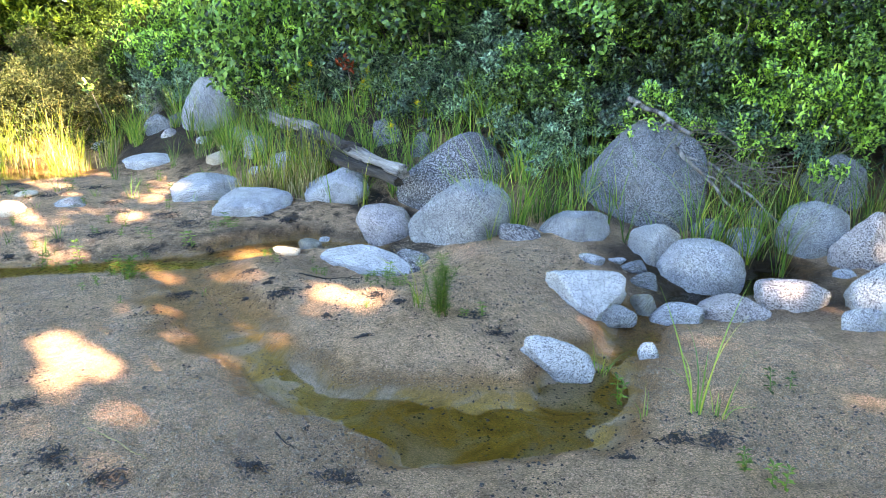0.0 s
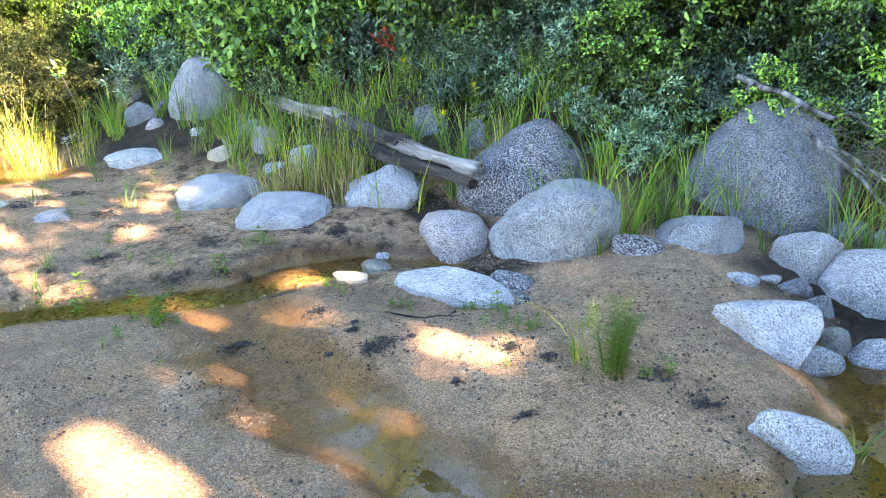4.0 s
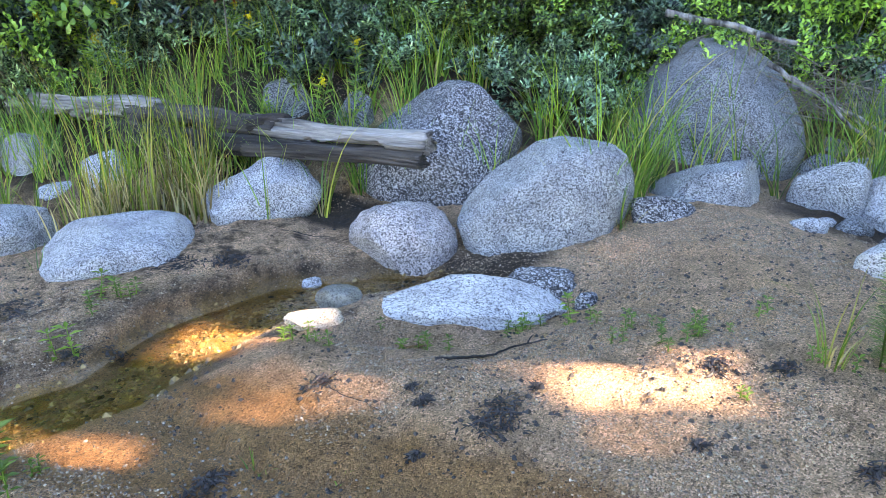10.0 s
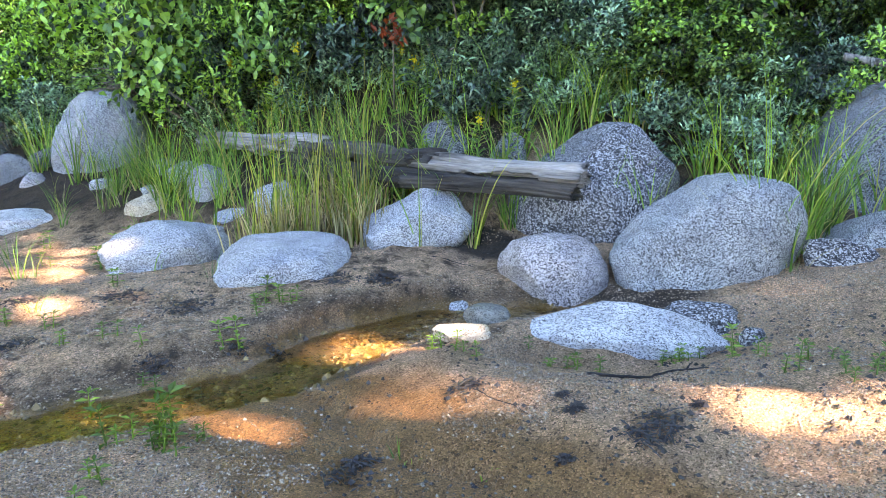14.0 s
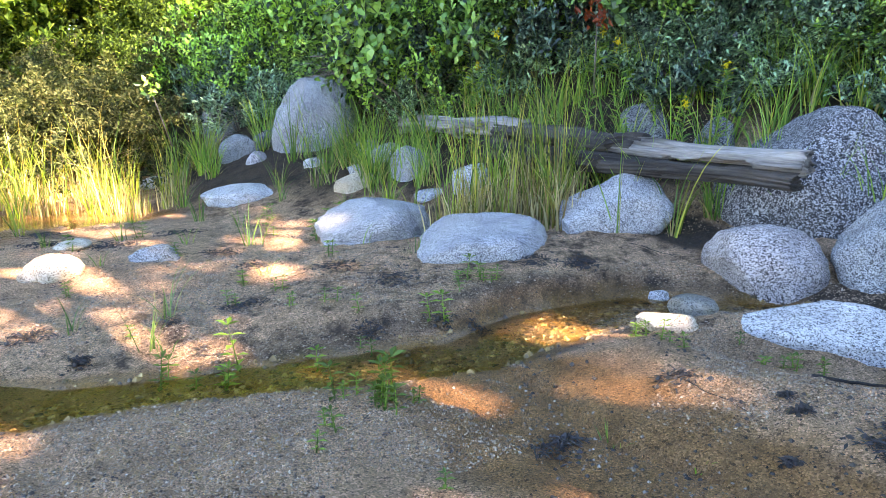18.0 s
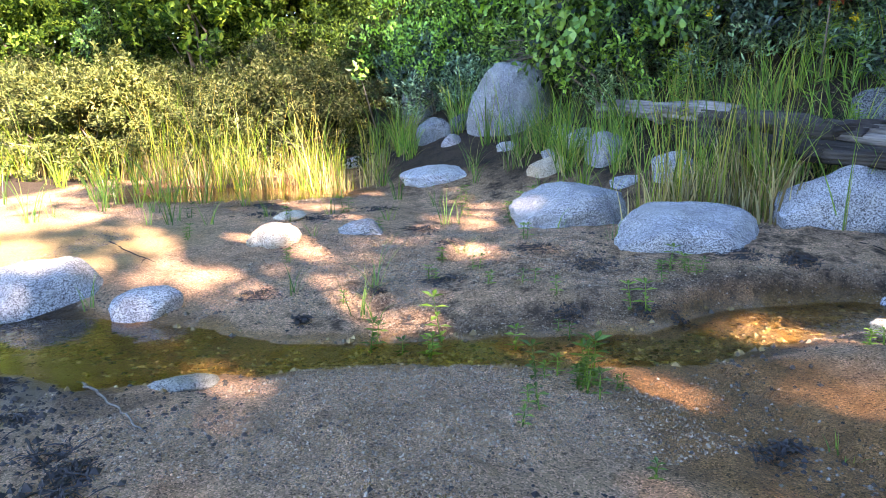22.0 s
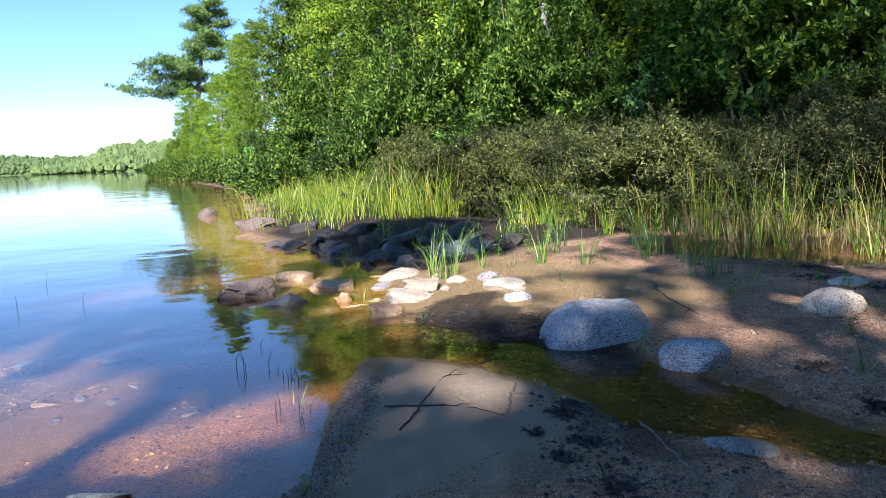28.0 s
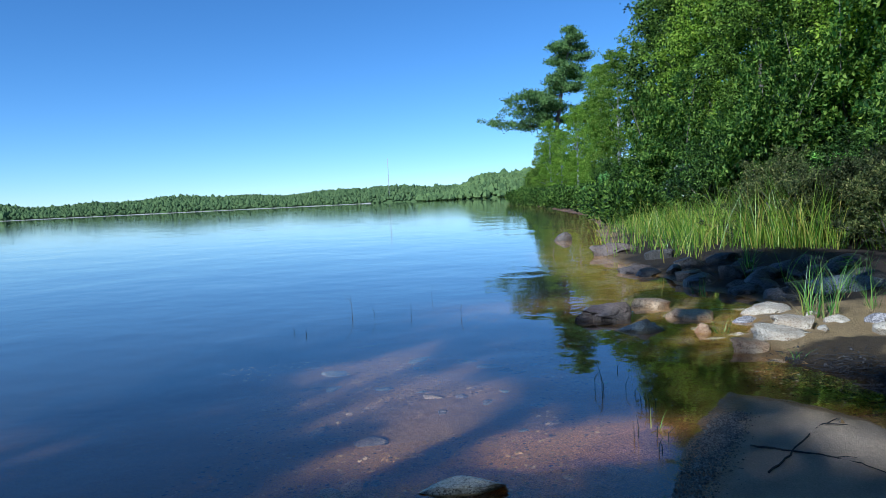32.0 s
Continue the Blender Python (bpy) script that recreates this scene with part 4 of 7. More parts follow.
def leaf_quads(at, along, up, length, width, fold=0.18, blunt=False):
    """Folded leaves, pointed or blunt-tipped."""
    n = len(at)
    along = unit(along)
    side = unit(np.cross(along, up))
    nor = np.cross(side, along)
    length, width = np.broadcast_to(length, n)[:, None], np.broadcast_to(width, n)[:, None]
    mid = at + along * length * 0.5
    if blunt:
        wide, tip = at + along * length * 0.62, at + along * length - nor * length * 0.10
        v = np.stack([at, wide + side * width * 0.5 + nor * width * fold, tip + side * width * 0.26, tip - side * width * 0.26, wide - side * width * 0.5 + nor * width * fold], 1)
        return v.reshape(-1, 3), np.arange(n * 5).reshape(n, 5)
    v = np.stack([at, mid + side * width * 0.5 + nor * width * fold, at + along * length - nor * length * 0.08, mid - side * width * 0.5 + nor * width * fold], 1)
    f = np.arange(n * 4).reshape(n, 4)
    return v.reshape(-1, 3), f


def tube(points, radii, sides=6):
    """Vertices and faces of a tapered round stem through the points."""
    pts, vs, fs = [Vector(p) for p in points], [], []
    for i, p in enumerate(pts):
        d = (pts[min(i + 1, len(pts) - 1)] - pts[max(i - 1, 0)]).normalized()
        q = d.to_track_quat("Z", "Y")
        for k in range(sides):
            a = 2 * math.pi * k / sides
            vs.append(p + q @ Vector((math.cos(a) * radii[i], math.sin(a) * radii[i], 0)))
    for i in range(len(pts) - 1):
        for k in range(sides):
            j = (k + 1) % sides
            fs.append((i * sides + k, i * sides + j, (i + 1) * sides + j, (i + 1) * sides + k))
    fs.append(tuple(range(sides))[::-1])
    fs.append(tuple(range((len(pts) - 1) * sides, len(pts) * sides)))
    return vs, fs


def join(pieces):
    vs, fs, k = [], [], 0
    for v, f in pieces:
        vs += [tuple(p) for p in v]
        fs += [tuple(i + k for i in face) for face in f]
        k += len(v)
    return vs, fs


def rosettes(tips, dirs, per, length, width, rng, spread=0.9, blunt=False):
    """Leaves set round twig tips."""
    n = len(tips) * per
    at, d = np.repeat(tips, per, 0), np.repeat(unit(dirs), per, 0)
    out = unit(rng.normal(size=(n, 3)))
    along = unit(d * (1 - spread * 0.45) + out * spread)
    at = at - d * rng.uniform(0, 1.6 * length, (n, 1)) + out * 0.1 * length
    up = unit(d + 0.4 * rng.normal(size=(n, 3)) + np.array([0, 0, 0.5]))
    return leaf_quads(at, along, up, length * rng.uniform(0.65, 1.2, n), width * rng.uniform(0.7, 1.2, n), 0.18, blunt)


def stuff_part(name, v, f, mat, holder, label=""):
    """Leaves or blades too many to tell apart, as one part."""
    return tagged(link_mesh(name, v, f, mat, holder, label, smooth=False), kind="stuff")


def shrub_parts(holder, rx, ry, h, tips, per, length, width, leaf, seed, stems=5, hollow=0.45, bark=TWIG, blunt=False):
    """Stems from one foot with leaf rosettes all over an uneven dome."""
    rng = np.random.RandomState(seed)
    u = unit(rng.normal(size=(tips, 3)))
    u[:, 2] = np.abs(u[:, 2]) * 1.25 - 0.42
    rad = (hollow + (1 - hollow) * rng.uniform(0, 1, tips) ** 0.5)
    lump = 1 + 0.42 * np.sin(u[:, 0] * 5 + seed) * np.cos(u[:, 1] * 4 + seed * 2) + 0.18 * np.sin(u[:, 2] * 9 + u[:, 0] * 7)
    p = u * (rad * lump)[:, None] * np.array([rx, ry, h * 0.62]) + np.array([0, 0, h * 0.42])
    ends = p[:max(12, tips // 11)]
    p = ends[rng.randint(0, len(ends), tips)] + rng.normal(size=(tips, 3)) * np.array([0.12, 0.12, 0.085]) * 0.5 * (rx + 0.25)
    holes = np.sin(p[:, 0] * 11 / rx + seed) * np.sin(p[:, 1] * 9 / ry + 2 * seed) + np.sin(p[:, 2] * 12 / h + seed)
    p = p[(p[:, 2] > 0.03) & (holes < 0.95)]
    dirs = unit(p * np.array([1, 1, 0.6]) / np.array([rx, ry, h]) + np.array([0, 0, 0.7]) + 0.35 * rng.normal(size=p.shape))
    v, f = rosettes(p, dirs, per, length, width, rng, 0.9, blunt)
    stuff_part("foliage", v, f, leaf, holder)
    for i in range(stems):
        t = p[rng.randint(len(p))]
        q = t * np.array([0.45, 0.45, 0.55]) + rng.normal(size=3) * 0.05 * rx
        v, f = tube([(t[0] * 0.08, t[1] * 0.08, -0.1), q, t], [0.008 + 0.004 * h, 0.006 + 0.002 * h, 0.002], 5)
        link_mesh("stem", v, f, bark, holder)


def shrub(x, y, proto, scale, turn, squash=1.0):
    z = ground_z(x, y) - 0.05
    return copy_thing(proto, pose(x, y, z, 0, 0, turn) @ Matrix.Diagonal((scale, scale, scale * squash, 1)))


def proto_shrub(label, category, group, *args, **kw):
    holder = new(category.replace(" ", "_"))
    tagged(holder, label, category, group)
    shrub_parts(holder, *args, **kw)
    return holder


def place(ob, x, y, z, turn=0, scale=1.0, squash=1.0):
    ob.matrix_world = pose(x, y, z, 0, 0, turn) @ Matrix.Diagonal((scale, scale, scale * squash, 1))
    return ob


def blades(n, radius, height, width, lean, rng, droop=0.5, segs=4):
    """Curved tapering grass blades from one clump."""
    a = rng.uniform(0, 2 * math.pi, n)
    r = radius * np.sqrt(rng.uniform(0, 1, n))
    base = np.stack([r * np.cos(a), r * np.sin(a), np.full(n, -0.03)], 1)
    b = a + rng.normal(0, 0.9, n)
    out = np.stack([np.cos(b), np.sin(b), 0 * b], 1)
    h = height * rng.uniform(0.5, 1.08, n)
    ln, dr = lean * rng.uniform(0.2, 1.3, n), droop * rng.uniform(0.1, 1.3, n)
    side = np.stack([-np.sin(b), np.cos(b), 0 * b], 1)
    tw = rng.normal(0, 0.6, n)
    side = side * np.cos(tw)[:, None] + out * np.sin(tw)[:, None]
    rows = []
    for i in range(segs + 1):
        s = i / segs
        p = base + out * ((ln * s + dr * s ** 3) * h)[:, None]
        p[:, 2] += h * (s - 0.35 * dr * s ** 3)
        w = (width * (1 - s ** 1.6) * rng.uniform(0.9, 1.1, n) + 0.0006)[:, None]
        rows += [p - side * w * 0.5, p + side * w * 0.5]
    v = np.stack(rows, 1).reshape(-1, 3)
    k = 2 * (segs + 1)
    base_i = (np.arange(n) * k)[:, None, None]
    loc = np.array([[2 * i, 2 * i + 1, 2 * i + 3, 2 * i + 2] for i in range(segs)])[None]
    return v, (base_i + loc).reshape(-1, 4)


def tuft_parts(holder, n, radius, height, width, lean, mat, seed, droop=0.5, dry=0.15, dry_height=0.5):
    rng = np.random.RandomState(seed)
    v, f = blades(n, radius, height, width, lean, rng, droop, 5)
    stuff_part("foliage", v, f, mat, holder)
    if dry > 0:
        v, f = blades(max(3, int(n * dry)), radius * 1.25, height * dry_height, width * 1.5, lean * 1.4, rng, droop)
        stuff_part("dry_foliage", v, f, STRAW, holder, "dry straw-coloured blades")


def proto_tuft(label, group, *args, **kw):
    holder = new("grass_tuft")
    tagged(holder, label, "grass", group)
    tuft_parts(holder, *args, **kw)
    return holder


def tuft(proto, x, y, turn=0, scale=1.0, squash=1.0, z=None):
    return copy_thing(proto, pose(x, y, ground_z(x, y) if z is None else z, 0, 0, turn) @ Matrix.Diagonal((scale, scale, scale * squash, 1)))


def tree_parts(holder, height, crown_r, crown_low, leaves, size, leaf, seed, bark=BARK, limbs=9, lobes=14, lobe_r=(0.34, 0.55), trunk_r=None, gaps=(), lean=(0, 0), clump=0):
    """Tapered trunk, limbs and a crown of leaf lobes with gaps between them."""
    rng = np.random.RandomState(seed)
    r0 = trunk_r or height * 0.016
    top = Vector((lean[0], lean[1], height))
    pts = [Vector((0, 0, -0.4))] + [Vector((top.x * s + 0.12 * math.sin(seed + 5 * s) * s, top.y * s + 0.12 * math.cos(seed * 2 + 4 * s) * s, height * s)) for s in (0.12, 0.3, 0.5, 0.7, 0.88)]
    v, f = tube(pts, [r0 * k for k in (1.35, 1.0, 0.85, 0.62, 0.4, 0.16)], 8)
    bole = link_mesh("trunk", v, f, bark, holder)
    centres = []
    for i in range(lobes):
        s = crown_low + (1 - crown_low) * ((i + rng.uniform(0.2, 0.8)) / lobes)
        k = (s - crown_low) / (1 - crown_low)
        wide = crown_r * (math.sin(math.pi * min(1, 0.22 + 0.78 * k)) ** 0.7 * 0.85 + 0.1)
        a = i * 2.4 + rng.uniform(-0.5, 0.5)
        reach = wide * rng.uniform(0.35, 0.8)
        c = np.array([top.x * s + math.cos(a) * reach, top.y * s + math.sin(a) * reach, height * s])
        centres.append((c, crown_r * rng.uniform(*lobe_r)))
    for i in range(min(limbs, lobes)):
        c = centres[i * lobes // limbs][0]
        z0 = max(height * 0.12, c[2] - height * 0.16)
        s0 = z0 / height
        b = Vector((top.x * s0, top.y * s0, z0))
        m = b.lerp(Vector(c), 0.5) + Vector((0, 0, 0.04 * height))
        v, f = tube([b, m, c], [r0 * 0.34, r0 * 0.2, r0 * 0.06], 5)
        link_mesh("limb", v, f, bark, bole)
    ps, ds = [], []
    each = leaves // lobes
    for c, r in centres:
        if clump:
            # sprays of leaves: flat clusters on the outside of the lobe, with gaps between them
            m = max(3, each // clump)
            w = unit(rng.normal(size=(m, 3)) + np.array([0, 0, 0.25]))
            w = w * (r * rng.uniform(0.55, 1.1, m))[:, None] * np.array([1.15, 1.15, 0.8])
            pick = rng.randint(0, m, each)
            spray = rng.normal(size=(each, 3)) * np.array([0.17, 0.17, 0.065]) * r
            spray[:, 2] -= 0.25 * np.hypot(spray[:, 0], spray[:, 1])
            ps.append(c + w[pick] + spray)
            ds.append(unit(w[pick]) * 0.6 + unit(spray))
            continue
        u = unit(rng.normal(size=(each, 3)))
        q = u * (r * rng.uniform(0, 1, each) ** 0.45)[:, None] * np.array([1.15, 1.15, 0.72])
        q *= (1 + 0.35 * np.sin(u[:, :1] * 6 + seed) * np.cos(u[:, 1:2] * 5))
        ps.append(c + q)
        ds.append(u)
    p, d = np.concatenate(ps), np.concatenate(ds)
    # leaves on chosen sun rays are left out, so those spots get sun
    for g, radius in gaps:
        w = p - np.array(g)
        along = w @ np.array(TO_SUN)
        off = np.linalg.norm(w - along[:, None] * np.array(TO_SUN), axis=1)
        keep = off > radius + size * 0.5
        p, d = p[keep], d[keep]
    n = len(p)
    v, f = leaf_quads(p, d + 0.8 * rng.normal(size=(n, 3)) + np.array([0, 0, -0.25]), np.array([0, 0, 1.0]) + 0.7 * rng.normal(size=(n, 3)), size * rng.uniform(0.6, 1.25, n), size * 0.62 * rng.uniform(0.7, 1.2, n))
    stuff_part("crown", v, f, leaf, holder)


def proto_tree(label, group, *args, **kw):
    holder = new("tree")
    tagged(holder, label, "tree", group)
    tree_parts(holder, *args, **kw)
    return holder


def tree(proto, x, y, scale=1.0, turn=0, squash=1.0):
    return copy_thing(proto, pose(x, y, ground_z(x, y) - 0.1, 0, 0, turn) @ Matrix.Diagonal((scale, scale, scale * squash, 1)))



# ---- small plants, litter and driftwood ----
def blade_object(name, v, f, mat, holder, label=""):
    return stuff_part(name, v, f, mat, holder, label)


def thin(x, y, height, n, dry=0.25, mat=None, z=None):
    """A tuft of n separate tall blades."""
    rng2 = np.random.RandomState(int(abs(x * 131 + y * 71) * 10) % 99991)
    holder = new("grass_tuft")
    v, f = blades(n, 0.012 + 0.004 * n ** 0.8, height, 0.0045 + 0.006 * min(height, 0.8), 0.28, rng2, 0.45, 6)
    blade_object("foliage", v, f, mat or GRASS, holder)
    if dry:
        v, f = blades(max(2, int(n * dry)), 0.02 + 0.004 * n, height * 0.45, 0.006, 0.55, rng2, 0.7, 5)
        blade_object("dry_foliage", v, f, STRAW, holder, "dry straw-coloured blades")
    holder.matrix_world = pose(x, y, ground_z(x, y) if z is None else z)
    return tagged(holder, "tall green grass tuft on the sand" if n > 5 else "few thin green grass blades on the sand", "grass", "grass tufts")


def meadow(name, spots, label, mat):
    """Many tufts of grass as one object. spots: x, y, height and number of blades of each tuft."""
    vs, fs, k = [], [], 0
    for i, (x, y, height, n) in enumerate(spots):
        rng2 = np.random.RandomState(5000 + i)
        v, f = blades(n, 0.012 + 0.004 * n ** 0.8, height, 0.0045 + 0.006 * min(height, 0.8), 0.28, rng2, 0.45, 6)
        vs.append(v + np.array([x, y, ground_z(x, y)]))
        fs.append(f + k)
        k += len(v)
    return tagged(link_mesh(name, np.concatenate(vs), np.concatenate(fs), mat, smooth=False), label, "grass", kind="stuff")


def herb(x, y, height, stems):
    """A leafy weed: upright stems with pairs of pointed leaves."""
    rng2 = np.random.RandomState(int(abs(x * 173 + y * 91) * 10) % 99991)
    holder = new("herb_plant")
    stalks, at, along, size = [], [], [], []
    for i in range(max(1, round(stems * 0.6))):
        a, r = rng2.uniform(0, 6.28), 0.03 * math.sqrt(stems) * rng2.uniform(0.2, 1)
        h = height * rng2.uniform(0.6, 1.05)
        foot = Vector((r * math.cos(a), r * math.sin(a), -0.02))
        head = foot + Vector((rng2.normal(0, 0.12) * h, rng2.normal(0, 0.12) * h, h + 0.02))
        stalks.append(tube([foot, foot.lerp(head, 0.5), head], [0.0032, 0.0026, 0.0012], 5))
        nodes = 5
        for k in range(1, nodes + 1):
            p = foot.lerp(head, k / nodes)
            for j in range(4 if k == nodes else 2):
                b = k * 1.57 + j * (6.283 / (4 if k == nodes else 2)) + rng2.normal(0, 0.2)
                at.append(p)
                along.append((math.cos(b), math.sin(b), 0.45 if k == nodes else 0.12))
                size.append((0.012 + h * 0.32) * rng2.uniform(0.75, 1.15))
    v, f = leaf_quads(np.array([tuple(p) for p in at]), np.array(along), np.array([0, 0, 1.0]) + 0.15 * rng2.normal(size=(len(at), 3)), np.array(size), np.array(size) * 0.42)
    blade_object("foliage", v, f, HERB, holder)
    v, f = join(stalks)
    stuff_part("stalk", v, f, HERB, holder)
    holder.matrix_world = pose(x, y, ground_z(x, y))
    return tagged(holder, "small bright green weed growing in the sand", "plant", "weeds on the sand")


def debris(x, y, size):
    """A heap of black wet leaf and twig bits."""
    rng2 = np.random.RandomState(int(abs(x * 57 + y * 33) * 100) % 99991)
    n = int(40 + 800 * min(size, 0.3))
    r = size * 0.66
    p = rng2.normal(0, 1, (n, 2)) * np.array([r * 0.62, r * 0.5])
    z = ground(x + p[:, 0], y + p[:, 1])[0] + 0.002 + 0.012 * rng2.uniform(0, 1, n) * np.exp(-(p ** 2).sum(1) / r ** 2)
    at = np.column_stack([p, z - ground_z(x, y)])
    a = rng2.uniform(0, 6.28, n)
    along = np.column_stack([np.cos(a), np.sin(a), rng2.normal(0, 0.3, n)])
    v, f = leaf_quads(at, along, np.array([0, 0, 1.0]) + 0.5 * rng2.normal(size=(n, 3)), rng2.uniform(0.008, 0.036, n), rng2.uniform(0.003, 0.009, n))
    pieces = [(v.tolist(), f.tolist())]
    for i in range(max(2, n // 10)):
        b = rng2.uniform(0, 6.28)
        l = rng2.uniform(0.03, 0.08) * (0.5 + size * 4)
        c = Vector(at[rng2.randint(n)]) + Vector((0, 0, 0.004))
        d = Vector((math.cos(b), math.sin(b), rng2.normal(0, 0.12))) * l * 0.5
        pieces.append(tube([c - d, c + Vector((0, 0, 0.004)), c + d], [0.0016, 0.0022, 0.001], 4))
    for i in range(max(4, n // 7)):
        c, k = Vector(at[rng2.randint(n)]), rng2.uniform(0.004, 0.013)
        b = rng2.uniform(0, 6.28)
        lump = [c + Vector((math.cos(b + j * 1.57) * k * rng2.uniform(0.5, 1.3), math.sin(b + j * 1.57) * k * rng2.uniform(0.5, 1.3), -0.002)) for j in range(4)] + [c + Vector((0, 0, k * 0.9))]
        pieces.append((lump, [(0, 1, 4), (1, 2, 4), (2, 3, 4), (3, 0, 4)]))
    v, f = join(pieces)
    ob = link_mesh("debris_heap", v, f, DEBRIS, smooth=False)
    ob.matrix_world = pose(x, y, ground_z(x, y))
    return tagged(ob, "little heap of black wet leaf litter on sand", "debris", "black litter on the sand", kind="stuff")


def stick(points, r0, r1, mat, label, name="twig", forks=0, seed=0):
    """A crooked twig that follows the points."""
    rng2 = random.Random(seed)
    pts = [Vector(p) for p in points]
    fine = []
    for p, q in zip(pts, pts[1:]):
        for k in range(5):
            fine.append(p.lerp(q, k / 5) + Vector((rng2.uniform(-1, 1), rng2.uniform(-1, 1), 0)) * r0 * 1.1)
    fine.append(pts[-1])
    m = len(fine) - 1
    pieces = [tube(fine, [r0 + (r1 - r0) * i / m for i in range(m + 1)], 6)]
    for k in range(forks):
        i = rng2.randint(1, m - 1)
        d = (fine[i + 1] - fine[i]).normalized()
        side = Vector((-d.y, d.x, 0.1)) * rng2.choice((-1, 1))
        l = (pts[-1] - pts[0]).length * rng2.uniform(0.12, 0.3)
        e = fine[i] + (d * 0.7 + side * 0.7) * l
        pieces.append(tube([fine[i], fine[i].lerp(e, 0.5) + Vector((0, 0, r0)), e], [r0 * 0.6, r0 * 0.45, r1 * 0.5], 5))
    v, f = join(pieces)
    return tagged(link_mesh(name, v, f, mat), label, "driftwood" if name != "twig" else "twig", "fallen twigs")


def lying(x0, y0, x1, y1, r, mat=ROT, forks=1, label="thin dark twig lying on the sand"):
    pts = []
    for k in range(5):
        x, y = x0 + (x1 - x0) * k / 4, y0 + (y1 - y0) * k / 4
        pts.append((x, y, max(ground_z(x, y), LAKE_Z - 0.0) + r * 0.8))
    return stick(pts, r, r * 0.4, mat, label, "twig", forks, int(abs(x0 * 97 + y0 * 31)))



# ---- woods behind the shore ----
maple = proto_tree("broad-leaved green tree on the wooded bank", "trees of the shore wood", 11.0, 3.6, 0.10, 32000, 0.17, MAPLE, 1, lobes=34, lobe_r=(0.22, 0.40), clump=38)
place(maple, -9.5, 17.0, ground_z(-9.5, 17.0), 20)
dark_tree = proto_tree("dense dark green broad-leaved tree on the shore", "trees of the shore wood", 12.0, 4.0, 0.06, 34000, 0.18, DARK_LEAF, 2, lobes=34, lobe_r=(0.22, 0.40), clump=42)
place(dark_tree, -35.5, 19.6, ground_z(-35.5, 19.6), 0, 0.9)
birch = proto_tree("slender yellow-green birch on the shore", "trees of the shore wood", 12.0, 3.0, 0.04, 26000, 0.17, BIRCH_LEAF, 3, lobes=34, lobe_r=(0.2, 0.36), clump=30, bark=PALE_BARK)
place(birch, -77, 25.0, ground_z(-77, 25.0), 0, 0.72)
white_birch = proto_tree("tall birch with a bare white trunk in the wood", "trees of the shore wood", 13.0, 2.8, 0.50, 6000, 0.24, BIRCH_LEAF, 4, bark=PALE_BARK, trunk_r=0.13, lean=(0.6, 0.2))
place(white_birch, -15.6, 15.6, ground_z(-15.6, 15.6), 0)
rng = random.Random(11)
for i, (x, y, kind, sc) in enumerate([(-70, 24, 2, 0.78), (-86, 27, 0, 0.6), (-92, 29, 2, 0.62), (-62, 23, 2, 0.92), (-56, 23, 2, 1.08), (-50, 22, 2, 1.2), (-45, 23, 2, 1.35), (-66, 26, 0, 0.85), (-104, 34, 1, 0.6), (-110, 38, 0, 0.6), (-81, 24.5, 1, 0.4), (-95, 27.5, 1, 0.4),
                                      (-39, 21.5, 2, 0.9), (-31, 18.5, 0, 0.8), (-28, 21, 0, 1.15), (-25, 17, 1, 0.7), (-22, 19, 2, 0.9), (-19, 17.5, 0, 0.75), (-17, 22, 0, 1.1),
                                      (-17.9, 16.8, 3, 0.95), (-18.5, 18.4, 3, 1.0), (-14, 18.5, 3, 1.0), (-12.5, 21, 1, 1.0), (-16.6, 20.5, 0, 1.2), (-20.5, 22.5, 1, 1.25), (-11.2, 17.2, 3, 0.95), (-6.5, 20, 0, 1.0), (-4, 17.5, 1, 0.9), (-1, 19, 0, 1.0), (2.5, 16, 1, 0.9), (6, 15, 0, 1.0),
                                      (9, 12, 1, 0.9), (-40, 27, 0, 1.15), (-30, 28, 1, 1.3), (-20, 28, 0, 1.4), (-10, 27, 1, 1.3), (0, 26, 0, 1.3), (10, 22, 1, 1.2)]):
    tree((maple, dark_tree, birch, white_birch)[kind], x, y, sc, rng.uniform(0, 360), rng.uniform(0.9, 1.15))

# unseen low trees round the landward side, added to block light from the horizon
for i in range(20):
    a = radians(25 + 162 * i / 19)
    r = 13.5 + rng.uniform(0, 2.5)
    x, y = -0.5 + r * math.sin(a), 4.0 + r * math.cos(a)
    tree((dark_tree, maple)[i % 2], x, y, rng.uniform(0.44, 0.55), rng.uniform(0, 360))

